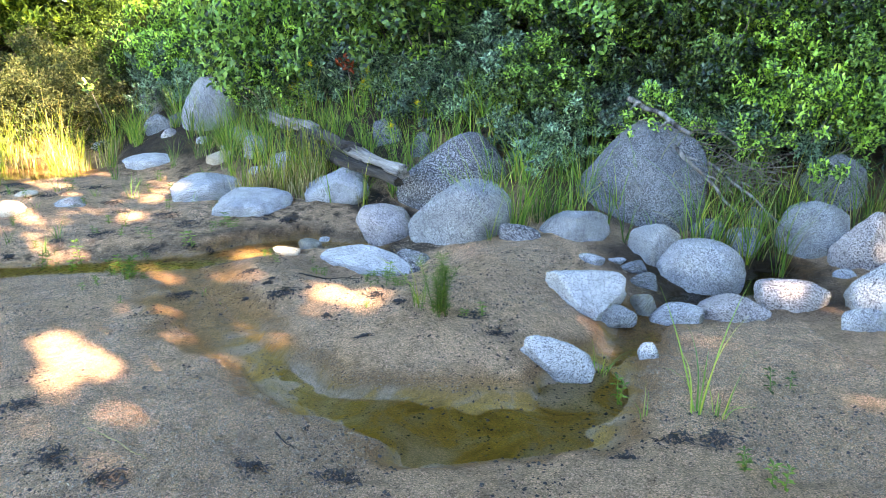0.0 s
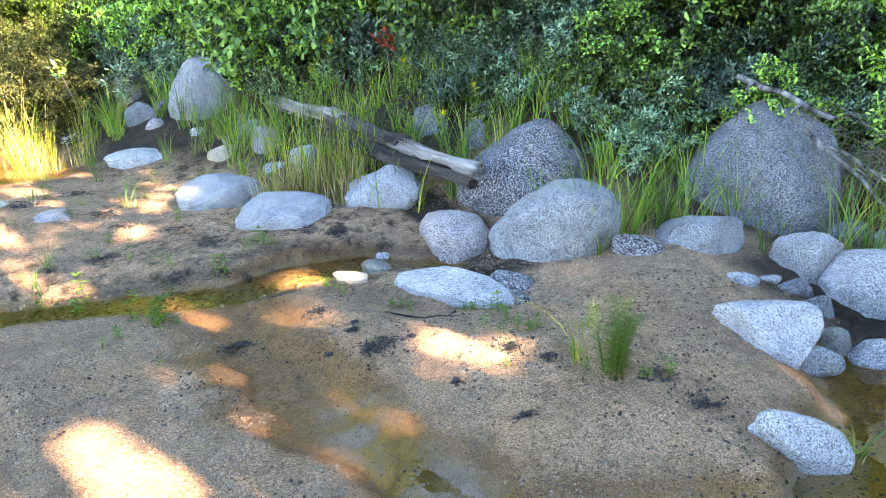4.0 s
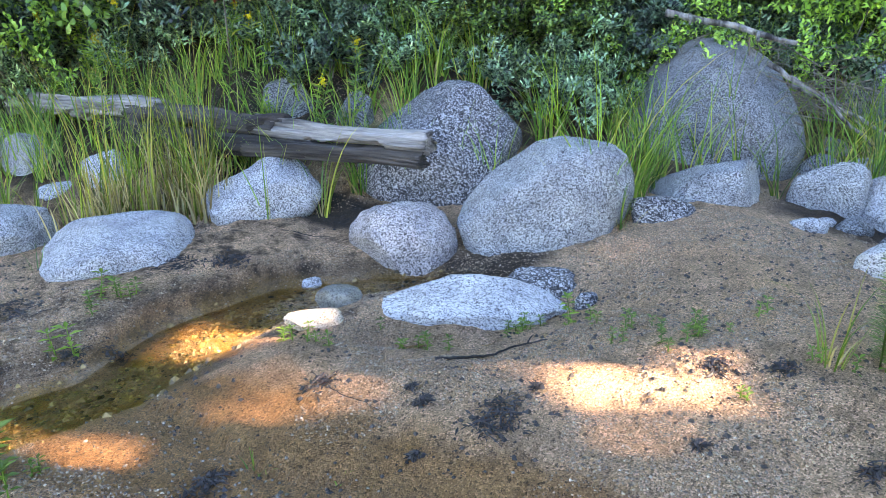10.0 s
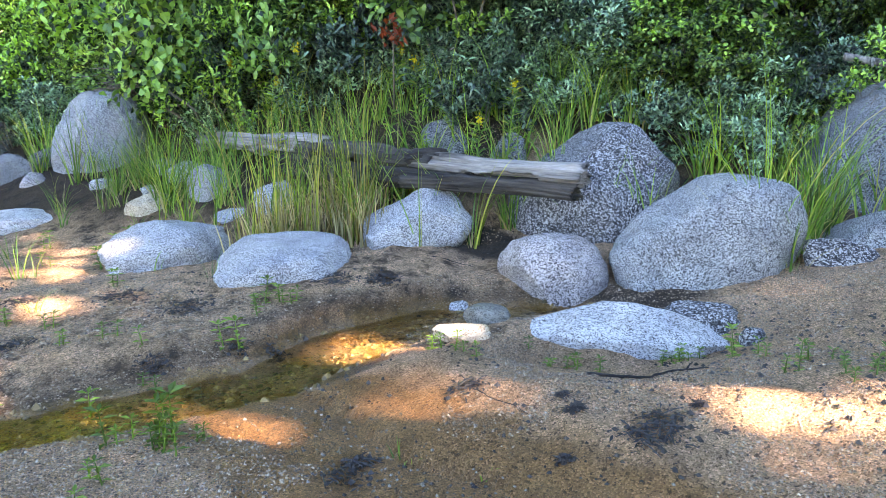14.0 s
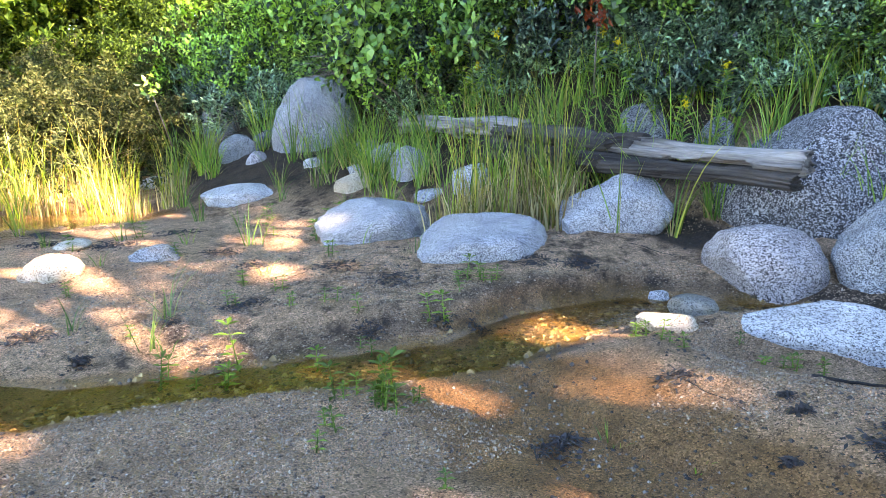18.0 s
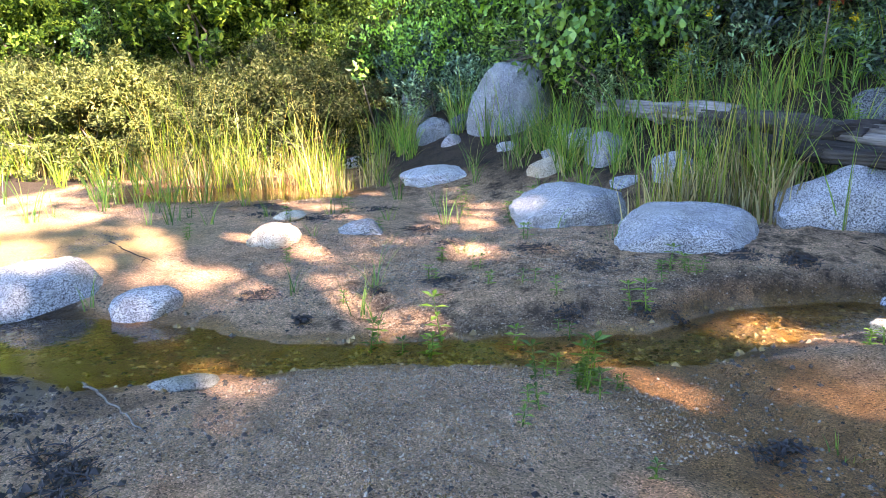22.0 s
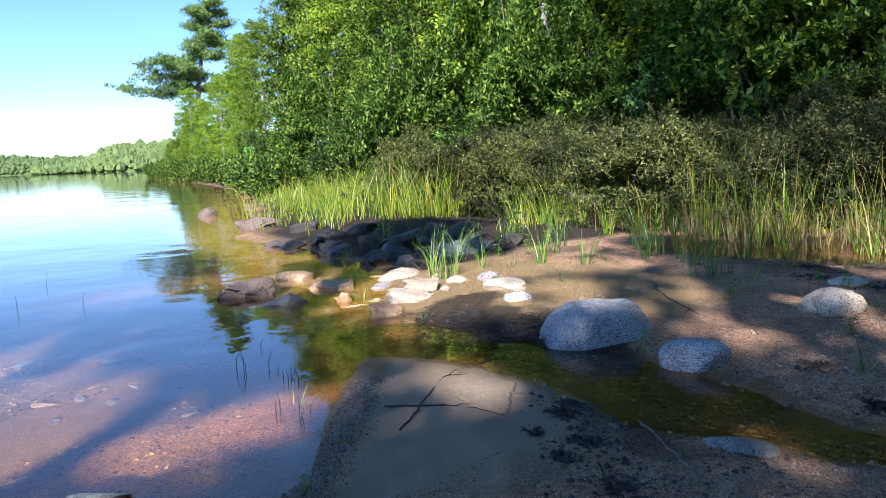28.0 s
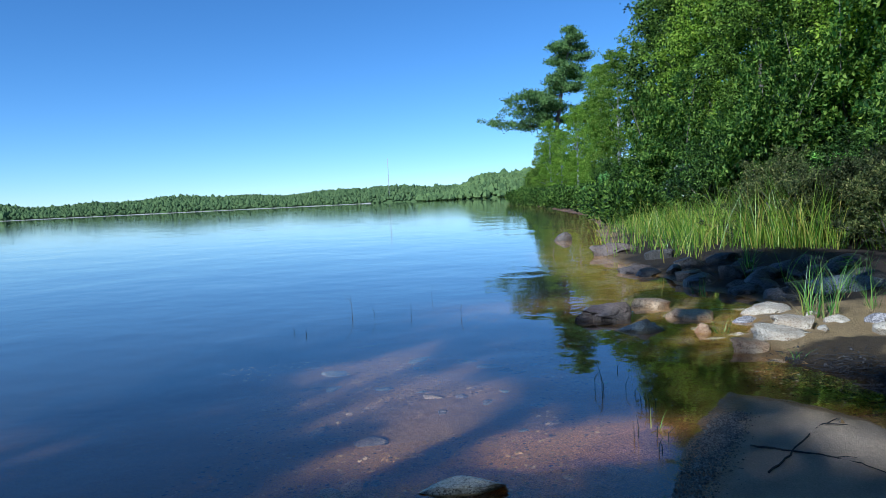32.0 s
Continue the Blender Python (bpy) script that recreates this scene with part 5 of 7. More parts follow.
# ---- the pine at the end of the shore ----
def pine(x, y, height, label):
    """Old white pine that leans inland: bare lower trunk and flat, separate boughs of needle tufts with upturned tips."""
    rng2 = np.random.RandomState(6)
    holder = new("pine_tree")
    line = [Vector((0, 0, -0.5)), Vector((0, 0.6, height * 0.4)), Vector((0, 1.9, height * 0.75)), Vector((0, 3.4, height))]
    v, f = tube(line, [0.42, 0.33, 0.2, 0.05], 8)
    bole = link_mesh("trunk", v, f, BARK, holder)
    ps, ds = [], []
    for i in range(24):
        s = 0.42 + 0.58 * (i / 23) + rng2.uniform(-0.015, 0.015)
        a = i * 2.4 + rng2.uniform(-0.4, 0.4)
        reach = height * (0.27 * max(0.0, 1.02 - s) ** 0.55 + 0.02) * rng2.uniform(0.65, 1.15)
        if i in (0, 3, 6):
            a, reach = -1.57 + 0.3 * (i - 3) / 3, height * (0.37, 0.30, 0.26)[i // 3]
        b = Vector((0, 3.4 * s ** 1.8, height * s))
        e = b + Vector((math.cos(a) * reach, math.sin(a) * reach, reach * 0.10))
        mid = b.lerp(e, 0.55) - Vector((0, 0, 0.07 * reach))
        bv, bf = tube([b, mid, e], [0.10, 0.07, 0.03], 5)
        link_mesh("bough", bv, bf, BARK, bole)
        m = int(12 + 4.2 * reach)
        for j in range(m):
            u = rng2.uniform(0.28, 1.03)
            c = np.array(b) * (1 - u) ** 2 + np.array(mid) * 2 * u * (1 - u) + np.array(e) * u * u
            c = c + rng2.normal(0, 1, 3) * np.array([0.14, 0.14, 0.045]) * reach * (0.5 + u) + np.array([0, 0, 0.12 * reach * max(0, u - 0.6)])
            k = 46
            ps.append(c + rng2.normal(0, 1, (k, 3)) * np.array([0.42, 0.42, 0.2]))
            ds.append(rng2.normal(size=(k, 3)) * np.array([1, 1, 0.5]) + np.array([0, 0, 0.7]))
    p, d = np.concatenate(ps), np.concatenate(ds)
    v, f = leaf_quads(p, d, rng2.normal(size=p.shape), 0.42, 0.16)
    stuff_part("needles", v, f, NEEDLE, holder)
    place(holder, x, y, ground_z(x, y))
    return tagged(holder, label, "pine tree", "trees of the shore wood")


pine(-98, 31.8, 22.5, "tall old white pine leaning over the lake shore")

# ---- unseen trees added to shade the beach ----
SUN_HOLES = []
# ground spots to be sunlit: the crowns are holed along their sun rays
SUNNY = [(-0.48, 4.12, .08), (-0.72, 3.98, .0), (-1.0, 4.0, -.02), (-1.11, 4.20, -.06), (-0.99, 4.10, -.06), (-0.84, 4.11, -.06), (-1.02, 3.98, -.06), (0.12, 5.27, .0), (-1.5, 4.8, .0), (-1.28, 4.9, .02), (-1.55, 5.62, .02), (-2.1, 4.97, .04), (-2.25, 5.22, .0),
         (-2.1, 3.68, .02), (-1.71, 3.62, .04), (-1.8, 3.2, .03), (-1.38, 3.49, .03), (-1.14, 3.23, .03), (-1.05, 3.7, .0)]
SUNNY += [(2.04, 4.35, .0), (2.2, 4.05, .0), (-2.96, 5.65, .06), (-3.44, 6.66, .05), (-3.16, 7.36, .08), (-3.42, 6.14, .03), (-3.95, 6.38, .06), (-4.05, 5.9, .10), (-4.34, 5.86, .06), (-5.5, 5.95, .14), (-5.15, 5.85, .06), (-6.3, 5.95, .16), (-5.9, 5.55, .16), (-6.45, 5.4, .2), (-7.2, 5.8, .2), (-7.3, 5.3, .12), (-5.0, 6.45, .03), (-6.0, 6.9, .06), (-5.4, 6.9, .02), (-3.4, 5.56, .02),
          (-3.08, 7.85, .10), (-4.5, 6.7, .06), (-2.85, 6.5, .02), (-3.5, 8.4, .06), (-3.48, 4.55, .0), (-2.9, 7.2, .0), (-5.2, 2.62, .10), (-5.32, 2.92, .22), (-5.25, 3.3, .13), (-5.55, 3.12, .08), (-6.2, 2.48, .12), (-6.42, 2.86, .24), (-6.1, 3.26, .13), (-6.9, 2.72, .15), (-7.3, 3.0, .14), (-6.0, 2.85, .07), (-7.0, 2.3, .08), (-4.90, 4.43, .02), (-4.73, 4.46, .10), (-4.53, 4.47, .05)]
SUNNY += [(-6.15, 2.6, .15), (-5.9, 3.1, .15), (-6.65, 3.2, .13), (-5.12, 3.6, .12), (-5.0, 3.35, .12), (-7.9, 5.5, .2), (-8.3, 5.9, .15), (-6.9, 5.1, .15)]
SUN_HOLES = [((x, y, ground_z(x, y)), r) for x, y, r in SUNNY]
CROWN_Z = 11.0
# each unseen crown is placed so that its shade falls on gx0, gy0
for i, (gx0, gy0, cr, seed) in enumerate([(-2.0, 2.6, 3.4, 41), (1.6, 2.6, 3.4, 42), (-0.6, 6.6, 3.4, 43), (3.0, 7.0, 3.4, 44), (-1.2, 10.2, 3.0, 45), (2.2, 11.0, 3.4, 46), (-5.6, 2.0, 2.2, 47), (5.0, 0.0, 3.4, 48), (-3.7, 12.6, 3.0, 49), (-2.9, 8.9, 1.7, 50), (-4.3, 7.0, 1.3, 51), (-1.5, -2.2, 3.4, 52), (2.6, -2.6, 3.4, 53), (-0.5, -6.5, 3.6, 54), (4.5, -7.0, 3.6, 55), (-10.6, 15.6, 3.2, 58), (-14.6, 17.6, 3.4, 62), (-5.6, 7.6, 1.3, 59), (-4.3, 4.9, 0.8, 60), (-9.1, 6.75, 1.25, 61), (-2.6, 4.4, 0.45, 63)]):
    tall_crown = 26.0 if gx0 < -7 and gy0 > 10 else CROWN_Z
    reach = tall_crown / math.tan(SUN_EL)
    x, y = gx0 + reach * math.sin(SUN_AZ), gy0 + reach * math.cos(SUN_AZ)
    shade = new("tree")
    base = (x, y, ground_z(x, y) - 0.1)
    tree_parts(shade, tall_crown * 1.13, cr, 0.78, {45: 3000, 46: 3000, 51: 520, 47: 2700, 58: 2100, 62: 1500, 59: 420, 60: 650, 61: 1300, 63: 170}.get(seed, 5200), 0.30, DARK_LEAF, seed, trunk_r=0.16, gaps=[((g[0] - base[0], g[1] - base[1], g[2] - base[2]), r) for g, r in SUN_HOLES])
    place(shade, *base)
    tagged(shade, "tall broad-leaved tree added out of view to shade the beach", "tree", "trees of the shore wood")

# ---- shrubs on the bank ----
bay = [proto_shrub("dense bayberry shrub with grey-green leaves", "shrub", "shrubs on the bank", 0.62, 0.55, 0.8, 480, 10, 0.072, 0.024, BAYBERRY, 20 + i, blunt=True) for i in range(4)]
holly = [proto_shrub("fresh green shrub with broad glossy leaves", "shrub", "shrubs on the bank", 0.85, 0.75, 1.35, 600, 9, 0.066, 0.036, HOLLY, 30 + i, blunt=True) for i in range(4)]
gale = [proto_shrub("twiggy olive-grey sweet gale shrub at the shore", "shrub", "gale thicket at the shore", 0.8, 0.75, 1.45, 950, 9, 0.062, 0.021, GALE, 40 + i, stems=6) for i in range(2)]
used = set()


def plant(proto, x, y, scale=1.0, squash=1.0):
    turn = rng.uniform(0, 360)
    if -3.75 < x < -2.2 and y < 10.3:
        return None
    if proto.name not in used:
        used.add(proto.name)
        return place(proto, x, y, ground_z(x, y) - 0.05, turn, scale, squash)
    return shrub(x, y, proto, scale, turn, squash)


def foot(x):
    return float(np.interp(x, FOOT_X, FOOT_Y))


for i in range(30):
    x = -0.4 + 5.4 * (i + rng.uniform(0.1, 0.9)) / 30
    s = rng.choice((0.75, 1.1, 1.5)) + rng.uniform(0, 0.2)
    s += 0.5 if 0.75 < x < 2.6 else 0.45 if x < 0.75 else 0
    plant(rng.choice(bay), x, foot(x) + s, rng.uniform(0.75, 1.05), rng.uniform(0.8, 1.05))
for i in range(22):
    x = -4.4 + 4.2 * (i + rng.uniform(0.1, 0.9)) / 22
    s = rng.choice((2.0, 2.4, 2.8)) + rng.uniform(0, 0.25)
    plant(rng.choice(bay), x, foot(x) + s, rng.uniform(0.8, 1.1), rng.uniform(0.8, 1.05))
for i in range(84):
    x = -6.0 + 13.0 * (i + rng.uniform(0.1, 0.9)) / 84
    s = rng.choice((2.1, 2.6, 3.2, 4.2)) + rng.uniform(-0.2, 0.4) + (0.8 if x < -2.4 else 0)
    plant(rng.choice(holly if (x > 1.2 and i % 4) or i % 2 else bay), x, foot(x) + s, rng.uniform(0.85, 1.3), rng.uniform(0.9, 1.2))
for i in range(64):
    x, s = -0.5 + 5.9 * rng.random(), 0.62 + 2.6 * rng.random()
    s += 0.5 if x < 0.7 else 0
    kind = holly if fbm(np.array([x]), np.array([s]), 0.9, 2, 33)[0] + (0.2 if x > 1.6 else -0.1) > 0 else bay
    plant(rng.choice(kind), x, foot(x) + s, (0.42 if kind is holly else 0.58) + 0.14 * s + rng.uniform(0, 0.12), rng.uniform(0.85, 1.15))
for x, y in [(0.88, 6.95), (0.98, 6.5), (0.87, 6.75), (1.13, 6.69), (1.09, 7.44), (1.42, 7.57), (1.48, 7.28), (1.82, 7.39), (1.75, 7.05)]:
    plant(rng.choice(bay), x, y, rng.uniform(0.6, 0.8), rng.uniform(0.9, 1.1))
for i in range(34):
    x, s = -4.4 + 4.0 * rng.random(), 1.75 + 1.9 * rng.random()
    plant(rng.choice(bay + holly[:2]), x, foot(x) + s + (0.3 if x < -2.4 else 0), rng.uniform(0.6, 0.9), rng.uniform(0.9, 1.2))
for i in range(70):
    x = -5.2 - 8.0 * (i + rng.uniform(0.1, 0.9)) / 70
    y = 10.0 + rng.choice((0.0, 0.6, 1.2, 2.0, 2.8)) + rng.uniform(-0.2, 0.3) - 0.14 * (-5.4 - x)
    plant(rng.choice(gale), x, y, rng.uniform(0.78, 1.1), rng.uniform(0.85, 1.08))
thicket = [proto_shrub("dark green leafy thicket under the trees", "shrub", "thicket on the wooded bank", 1.0, 0.9, 1.7, 1300, 8, 0.07, 0.036, THICKET, 50, hollow=0.3),
           proto_shrub("light green leafy sapling under the trees", "shrub", "thicket on the wooded bank", 0.8, 0.8, 2.3, 1200, 8, 0.07, 0.04, SAPLING, 51, hollow=0.25)]
for i in range(76):
    x = -5.0 - 28 * (i + rng.uniform(0.1, 0.9)) / 76
    plant(rng.choice(thicket + thicket[:1] + holly[:1]), x, 13.2 + rng.uniform(0, 3.6), rng.uniform(0.7, 1.7), rng.uniform(0.8, 1.35))
pieces = []
for i in range(44):
    x = -21 - 78 * ((i + rng.uniform(0, 1)) / 44) ** 1.3
    y = float(np.interp(-x, [17, 30, 60, 104], [8.0, 12.5, 18.5, 26.0])) + rng.uniform(0.7, 1.8)
    size = rng.uniform(0.6, 1.0) * (1 + 0.008 * abs(x + 20))
    rng2 = np.random.RandomState(1200 + i)
    u = unit(rng2.normal(size=(1500, 3)))
    lobe = rng2.randint(0, 9, 1500)
    c = rng2.uniform(-0.8, 0.8, (9, 3)) * np.array([1, 1, 0.45]) + np.array([0, 0, 0.55])
    p = (c[lobe] + u * rng2.uniform(0.3, 0.42, (1500, 1))) * size + np.array([x, y, max(ground_z(x, y), LAKE_Z)])
    pieces.append(leaf_quads(p, u + np.array([0, 0, 0.4]), rng2.normal(size=p.shape), 0.11 + 0.001 * abs(x), 0.07 + 0.0007 * abs(x)))
v, f = join(pieces)
tagged(link_mesh("shore_shrubs", v, f, THICKET, smooth=False), "dark leafy bushes hanging over the water of the wooded shore", "shrubs", kind="stuff")

# ---- grass ----
green = [proto_tuft("tuft of fresh green grass", "grass tufts", 46, 0.07, 0.50, 0.008, 0.35, GRASS, 60 + i) for i in range(3)]
tall = [proto_tuft("clump of tall yellow-green reed grass with straw bases", "reed clumps", 15, 0.12, 0.80, 0.0058, 0.10, REED, 70 + i, droop=0.25, dry=2.6, dry_height=0.42) for i in range(3)]
sedge = [proto_tuft("clump of slender arching green sedge between the boulders", "sedge clumps", 15, 0.07, 0.85, 0.0065, 0.30, GRASS, 80 + i, droop=0.8, dry=0.35, dry_height=0.7) for i in range(3)]
used_tufts = set()


def sow(proto, x, y, scale=1.0, squash=1.0):
    if proto.name not in used_tufts:
        used_tufts.add(proto.name)
        return place(proto, x, y, ground_z(x, y), rng.uniform(0, 360), scale, squash)
    return tuft(proto, x, y, rng.uniform(0, 360), scale, squash)


for i in range(15):
    sow(rng.choice(tall), -1.98 + 0.95 * rng.random() ** 0.8, 6.92 + 0.4 * rng.random(), rng.uniform(0.95, 1.25))
for i in range(60):
    x = rng.choice((-8.2, -7.1, -6.3, -5.0, -4.8)) + rng.uniform(-0.6, 0.6)
    sow(rng.choice(tall), x, 9.2 + rng.uniform(-0.15, 0.8), rng.uniform(0.6, 1.25))
reed_rng = np.random.RandomState(17)
reed_v, reed_f, reed_n = [], [], 0
for i in range(620):
    x, deep = -8.4 - 12.6 * reed_rng.uniform(0, 1), reed_rng.uniform(0, 1)
    y = float(np.interp(x, [-21, -17, -13, -9.5, -8], [9.7, 8.0, 6.45, 6.9, 8.2])) + 4.0 * deep
    if deep < 0.22 and reed_rng.uniform(0, 1) < 0.35:
        continue
    if fbm(np.array([x]), np.array([y]), 0.5, 2, 91)[0] < -0.22:
        continue
    v, f = blades(int(4 + 15 * min(1, 2.2 * deep) * reed_rng.uniform(0.5, 1.2)), 0.26, (0.28 + 0.30 * min(1, 2 * deep) + 0.5 * reed_rng.uniform(0, 1) ** 1.5) * (1 + 0.8 * fbm(np.array([x]), np.array([y]), 0.7, 2, 92)[0]), 0.011, 0.3, reed_rng, 0.45)
    reed_v.append(v + np.array([x, y, max(ground_z(x, y), LAKE_Z - 0.2)]))
    reed_f.append(f + reed_n)
    reed_n += len(v)
tagged(link_mesh("reed_bed", np.concatenate(reed_v), np.concatenate(reed_f), REED, smooth=False), "bed of sunlit yellow-green reeds in the shallows", "reeds", kind="stuff")
for i in range(34):
    x = rng.uniform(-0.3, 4.4)
    if not 0.1 < x < 1.7:
        sow(rng.choice(sedge), x, foot(x) + rng.uniform(-0.3, 0.5), rng.uniform(0.7, 1.15))
for i in range(18):
    x = rng.uniform(-4.3, -0.2)
    sow(rng.choice(sedge), x, foot(x) + rng.uniform(0.3, 1.5) + (0.5 if x < -2.4 else 0), rng.uniform(0.6, 1.0))
for i in range(50):
    x = rng.uniform(-4.6, 4.4)
    sow(rng.choice(green), x, foot(x) + rng.uniform(0.1, 1.5) + (0.5 if x < -1 else 0), rng.uniform(0.7, 1.3))

# ---- the weathered log behind the stones ----
def timber(name, holder, start, end, r0, r1, mat, label="", seed=0, bites=(), sides=48):
    """A split, weathered timber along its own z: an uneven round section with long grooves and checks. bites: stretches of the turn that have rotted away."""
    p, q = Vector(start), Vector(end)
    length = (q - p).length
    n, vs, fs = 40, [], []
    for i in range(n + 1):
        s = i / n
        r = r0 + (r1 - r0) * s
        bend = Vector((math.sin(s * 3.1 + seed), math.cos(s * 2.3 + seed), 0)) * 0.028
        for k in range(sides):
            a = 2 * math.pi * k / sides
            c = Vector((math.cos(a), math.sin(a), 0))
            g = 1 + 0.26 * noise.noise(c * 1.7 + Vector((0, 0, s * 3.2 + seed * 7))) + 0.14 * noise.noise(c * 5.5 + Vector((seed, 0, s * 1.6)))
            g -= 0.42 * max(0, noise.noise(c * 9 + Vector((0, seed * 3, s * 2.5)))) ** 0.7
            for s0, s1, turn, wide, deep in bites:
                off = abs((a - turn + math.pi) % (2 * math.pi) - math.pi)
                ragged = wide * (1 + 0.35 * noise.noise(Vector((s * 14, turn, seed))))
                if s0 < s < s1 and off < ragged:
                    g *= 1 - deep
            ragged_end = (0.03 * noise.noise(c * 4 + Vector((seed, 1, 0)))) if i in (0, n) else 0
            vs.append(bend + c * r * g + Vector((0, 0, s * length + ragged_end)))
    for i in range(n):
        for k in range(sides):
            j = (k + 1) % sides
            fs.append((i * sides + k, i * sides + j, (i + 1) * sides + j, (i + 1) * sides + k))
    for ring, flip in ((0, True), (n, False)):
        c = len(vs)
        vs.append(Vector((0, 0, length * ring / n + (0.03 if flip else -0.03))))
        for k in range(sides):
            tri = (ring * sides + k, ring * sides + (k + 1) % sides, c)
            fs.append(tri[::-1] if flip else tri)
    ob = link_mesh(name, vs, fs, mat, holder, label)
    ob.matrix_local = Matrix.Translation(p) @ (q - p).to_track_quat("Z", "Y").to_matrix().to_4x4()
    return ob


log = new("driftwood_log")
upper = timber("upper_timber", log, (-0.97, 7.09, 0.685), (-0.30, 6.03, 0.652), 0.072, 0.062, DRIFT, "pale grey split end of the log", 2, ((0.35, 0.80, 4.5, 1.2, 0.6), (0.1, 0.5, 1.3, 0.3, 0.35)))
timber("broken_plank", log, (-2.26, 9.14, 0.755), (-1.42, 7.80, 0.705), 0.105, 0.085, DRIFT, "flat broken brownish plank", 4, ((0.0, 0.5, 4.6, 1.2, 0.5), (0.55, 1.1, 4.2, 1.0, 0.45), (0.3, 0.8, 1.2, 0.3, 0.4)))
timber("dark_timber", log, (-1.55, 8.02, 0.690), (-0.86, 6.92, 0.665), 0.085, 0.075, DARKWOOD, "dark rotten middle of the log", 6, ((0.1, 0.5, 4.4, 0.9, 0.5), (0.5, 0.95, 1.4, 0.4, 0.4)))
timber("lower_timber", log, (-1.02, 7.02, 0.55), (-0.39, 6.01, 0.535), 0.052, 0.046, DARKWOOD, "darker split timber with a ragged end", 5, ((0.2, 0.7, 1.6, 0.5, 0.35),))
timber("rotten_core", log, (-1.75, 8.25, 0.62), (-0.75, 6.66, 0.575), 0.085, 0.05, ROT, "black rotten wood below the planks", 8, ())
# solid black plug that stands for the darkness inside the log end
hollow_end = timber("hollow_end", log, (-0.42, 6.22, 0.656), (-0.292, 6.017, 0.652), 0.045, 0.045, ROT, "black plug standing for the shaded hollow in the log end", 11, ())
seat_of_end = upper.matrix_local.inverted() @ hollow_end.matrix_local
hollow_end.parent = upper
hollow_end.matrix_local = seat_of_end
tagged(log, "grey weathered driftwood log, split and hollow, across a boulder", "driftwood")
stick([(1.7, 6.44, 1.28), (1.9, 6.07, 1.18), (2.04, 5.69, 1.07)], 0.028, 0.016, DRIFT, "silvery driftwood branch across the big boulder", "driftwood_branch", 2, 5)
stick([(1.95, 5.8, 0.95), (2.15, 5.55, 0.75), (2.4, 5.35, 0.45)], 0.018, 0.01, DRIFT, "silvery dead branch leaning on the boulder", "driftwood_branch", 3, 6)
stick([(2.3, 5.9, 0.8), (2.55, 5.55, 0.6), (2.75, 5.2, 0.35)], 0.015, 0.007, DRIFT, "silvery dead branch among the stones", "driftwood_branch", 3, 7)


def brush(x, y, z, size, n, seed, label):
    """A tangle of dead grey twigs."""
    rng2 = random.Random(seed)
    pieces = []
    for i in range(n):
        c = Vector((rng2.gauss(0, 0.4), rng2.gauss(0, 0.3), abs(rng2.gauss(0, 0.25)))) * size
        d = Vector((rng2.uniform(-1, 1), rng2.uniform(-1, 1), rng2.uniform(-0.35, 0.45))).normalized() * size * rng2.uniform(0.25, 0.7)
        bend = Vector((rng2.uniform(-1, 1), rng2.uniform(-1, 1), rng2.uniform(-1, 1))) * size * 0.07
        r = rng2.uniform(0.0018, 0.0055)
        pieces.append(tube([c - d, c + bend, c + d], [r, r * 0.85, r * 0.3], 4))
    v, f = join(pieces)
    ob = link_mesh("brushwood", v, f, TWIG)
    ob.matrix_world = pose(x, y, z)
    return tagged(ob, label, "brushwood", kind="stuff")


brush(-2.98, 9.9, 1.17, 0.42, 90, 3, "tangle of dead grey twigs on the tall boulder")
brush(2.45, 6.0, 0.62, 0.62, 130, 4, "tangle of dead twigs and straw beside the big boulder")
brush(2.0, 6.2, 0.88, 0.45, 70, 5, "dead twigs under the driftwood branch")
brush(-2.2, 9.4, 0.85, 0.5, 50, 6, "dead twigs at the foot of the shrubs")

stick([(-2.26, 10.0, 1.01), (-2.08, 9.8, 0.96), (-1.91, 9.7, 0.98), (-1.74, 9.59, 1.05)], 0.016, 0.010, DRIFT, "pale curved dead branch among the bank grass", "driftwood_branch", 1, 9)

# ---- litter, weeds and grass on the sand ----
herb(-3.13, 5.18, 0.12, 3)
herb(-3.00, 5.20, 0.11, 2)
herb(-2.87, 5.18, 0.13, 3)
herb(-2.47, 4.90, 0.13, 2)
herb(-2.23, 4.87, 0.16, 5)
herb(-2.38, 4.90, 0.06, 3)
herb(-2.30, 4.85, 0.07, 3)
herb(-2.16, 4.86, 0.06, 3)
herb(-2.42, 4.65, 0.08, 2)
herb(-2.14, 4.29, 0.05, 2)
herb(-2.45, 4.50, 0.06, 1)
herb(-3.36, 5.54, 0.06, 2)
herb(-4.26, 3.47, 0.05, 2)
herb(-2.29, 4.79, 0.12, 5)
herb(-1.85, 5.93, 0.08, 4)
herb(-1.98, 5.88, 0.07, 3)
herb(-1.85, 5.94, 0.07, 4)
herb(-1.96, 5.94, 0.07, 4)
herb(-2.87, 6.06, 0.07, 3)
herb(-2.80, 7.69, 0.16, 4)
herb(-0.41, 4.27, 0.05, 4)
herb(-0.33, 4.25, 0.06, 4)
herb(-1.35, 5.12, 0.06, 3)
herb(-0.87, 5.05, 0.05, 3)
herb(-0.97, 5.16, 0.05, 2)
herb(-0.41, 3.96, 0.03, 3)
herb(0.15, 3.74, 0.04, 3)
herb(1.67, 3.02, 0.11, 4)
herb(0.94, 3.01, 0.11, 4)
herb(0.27, 3.78, 0.08, 3)
herb(-0.35, 4.79, 0.10, 3)
herb(1.28, 2.16, 0.07, 4)
herb(-2.59, 5.28, 0.18, 2)
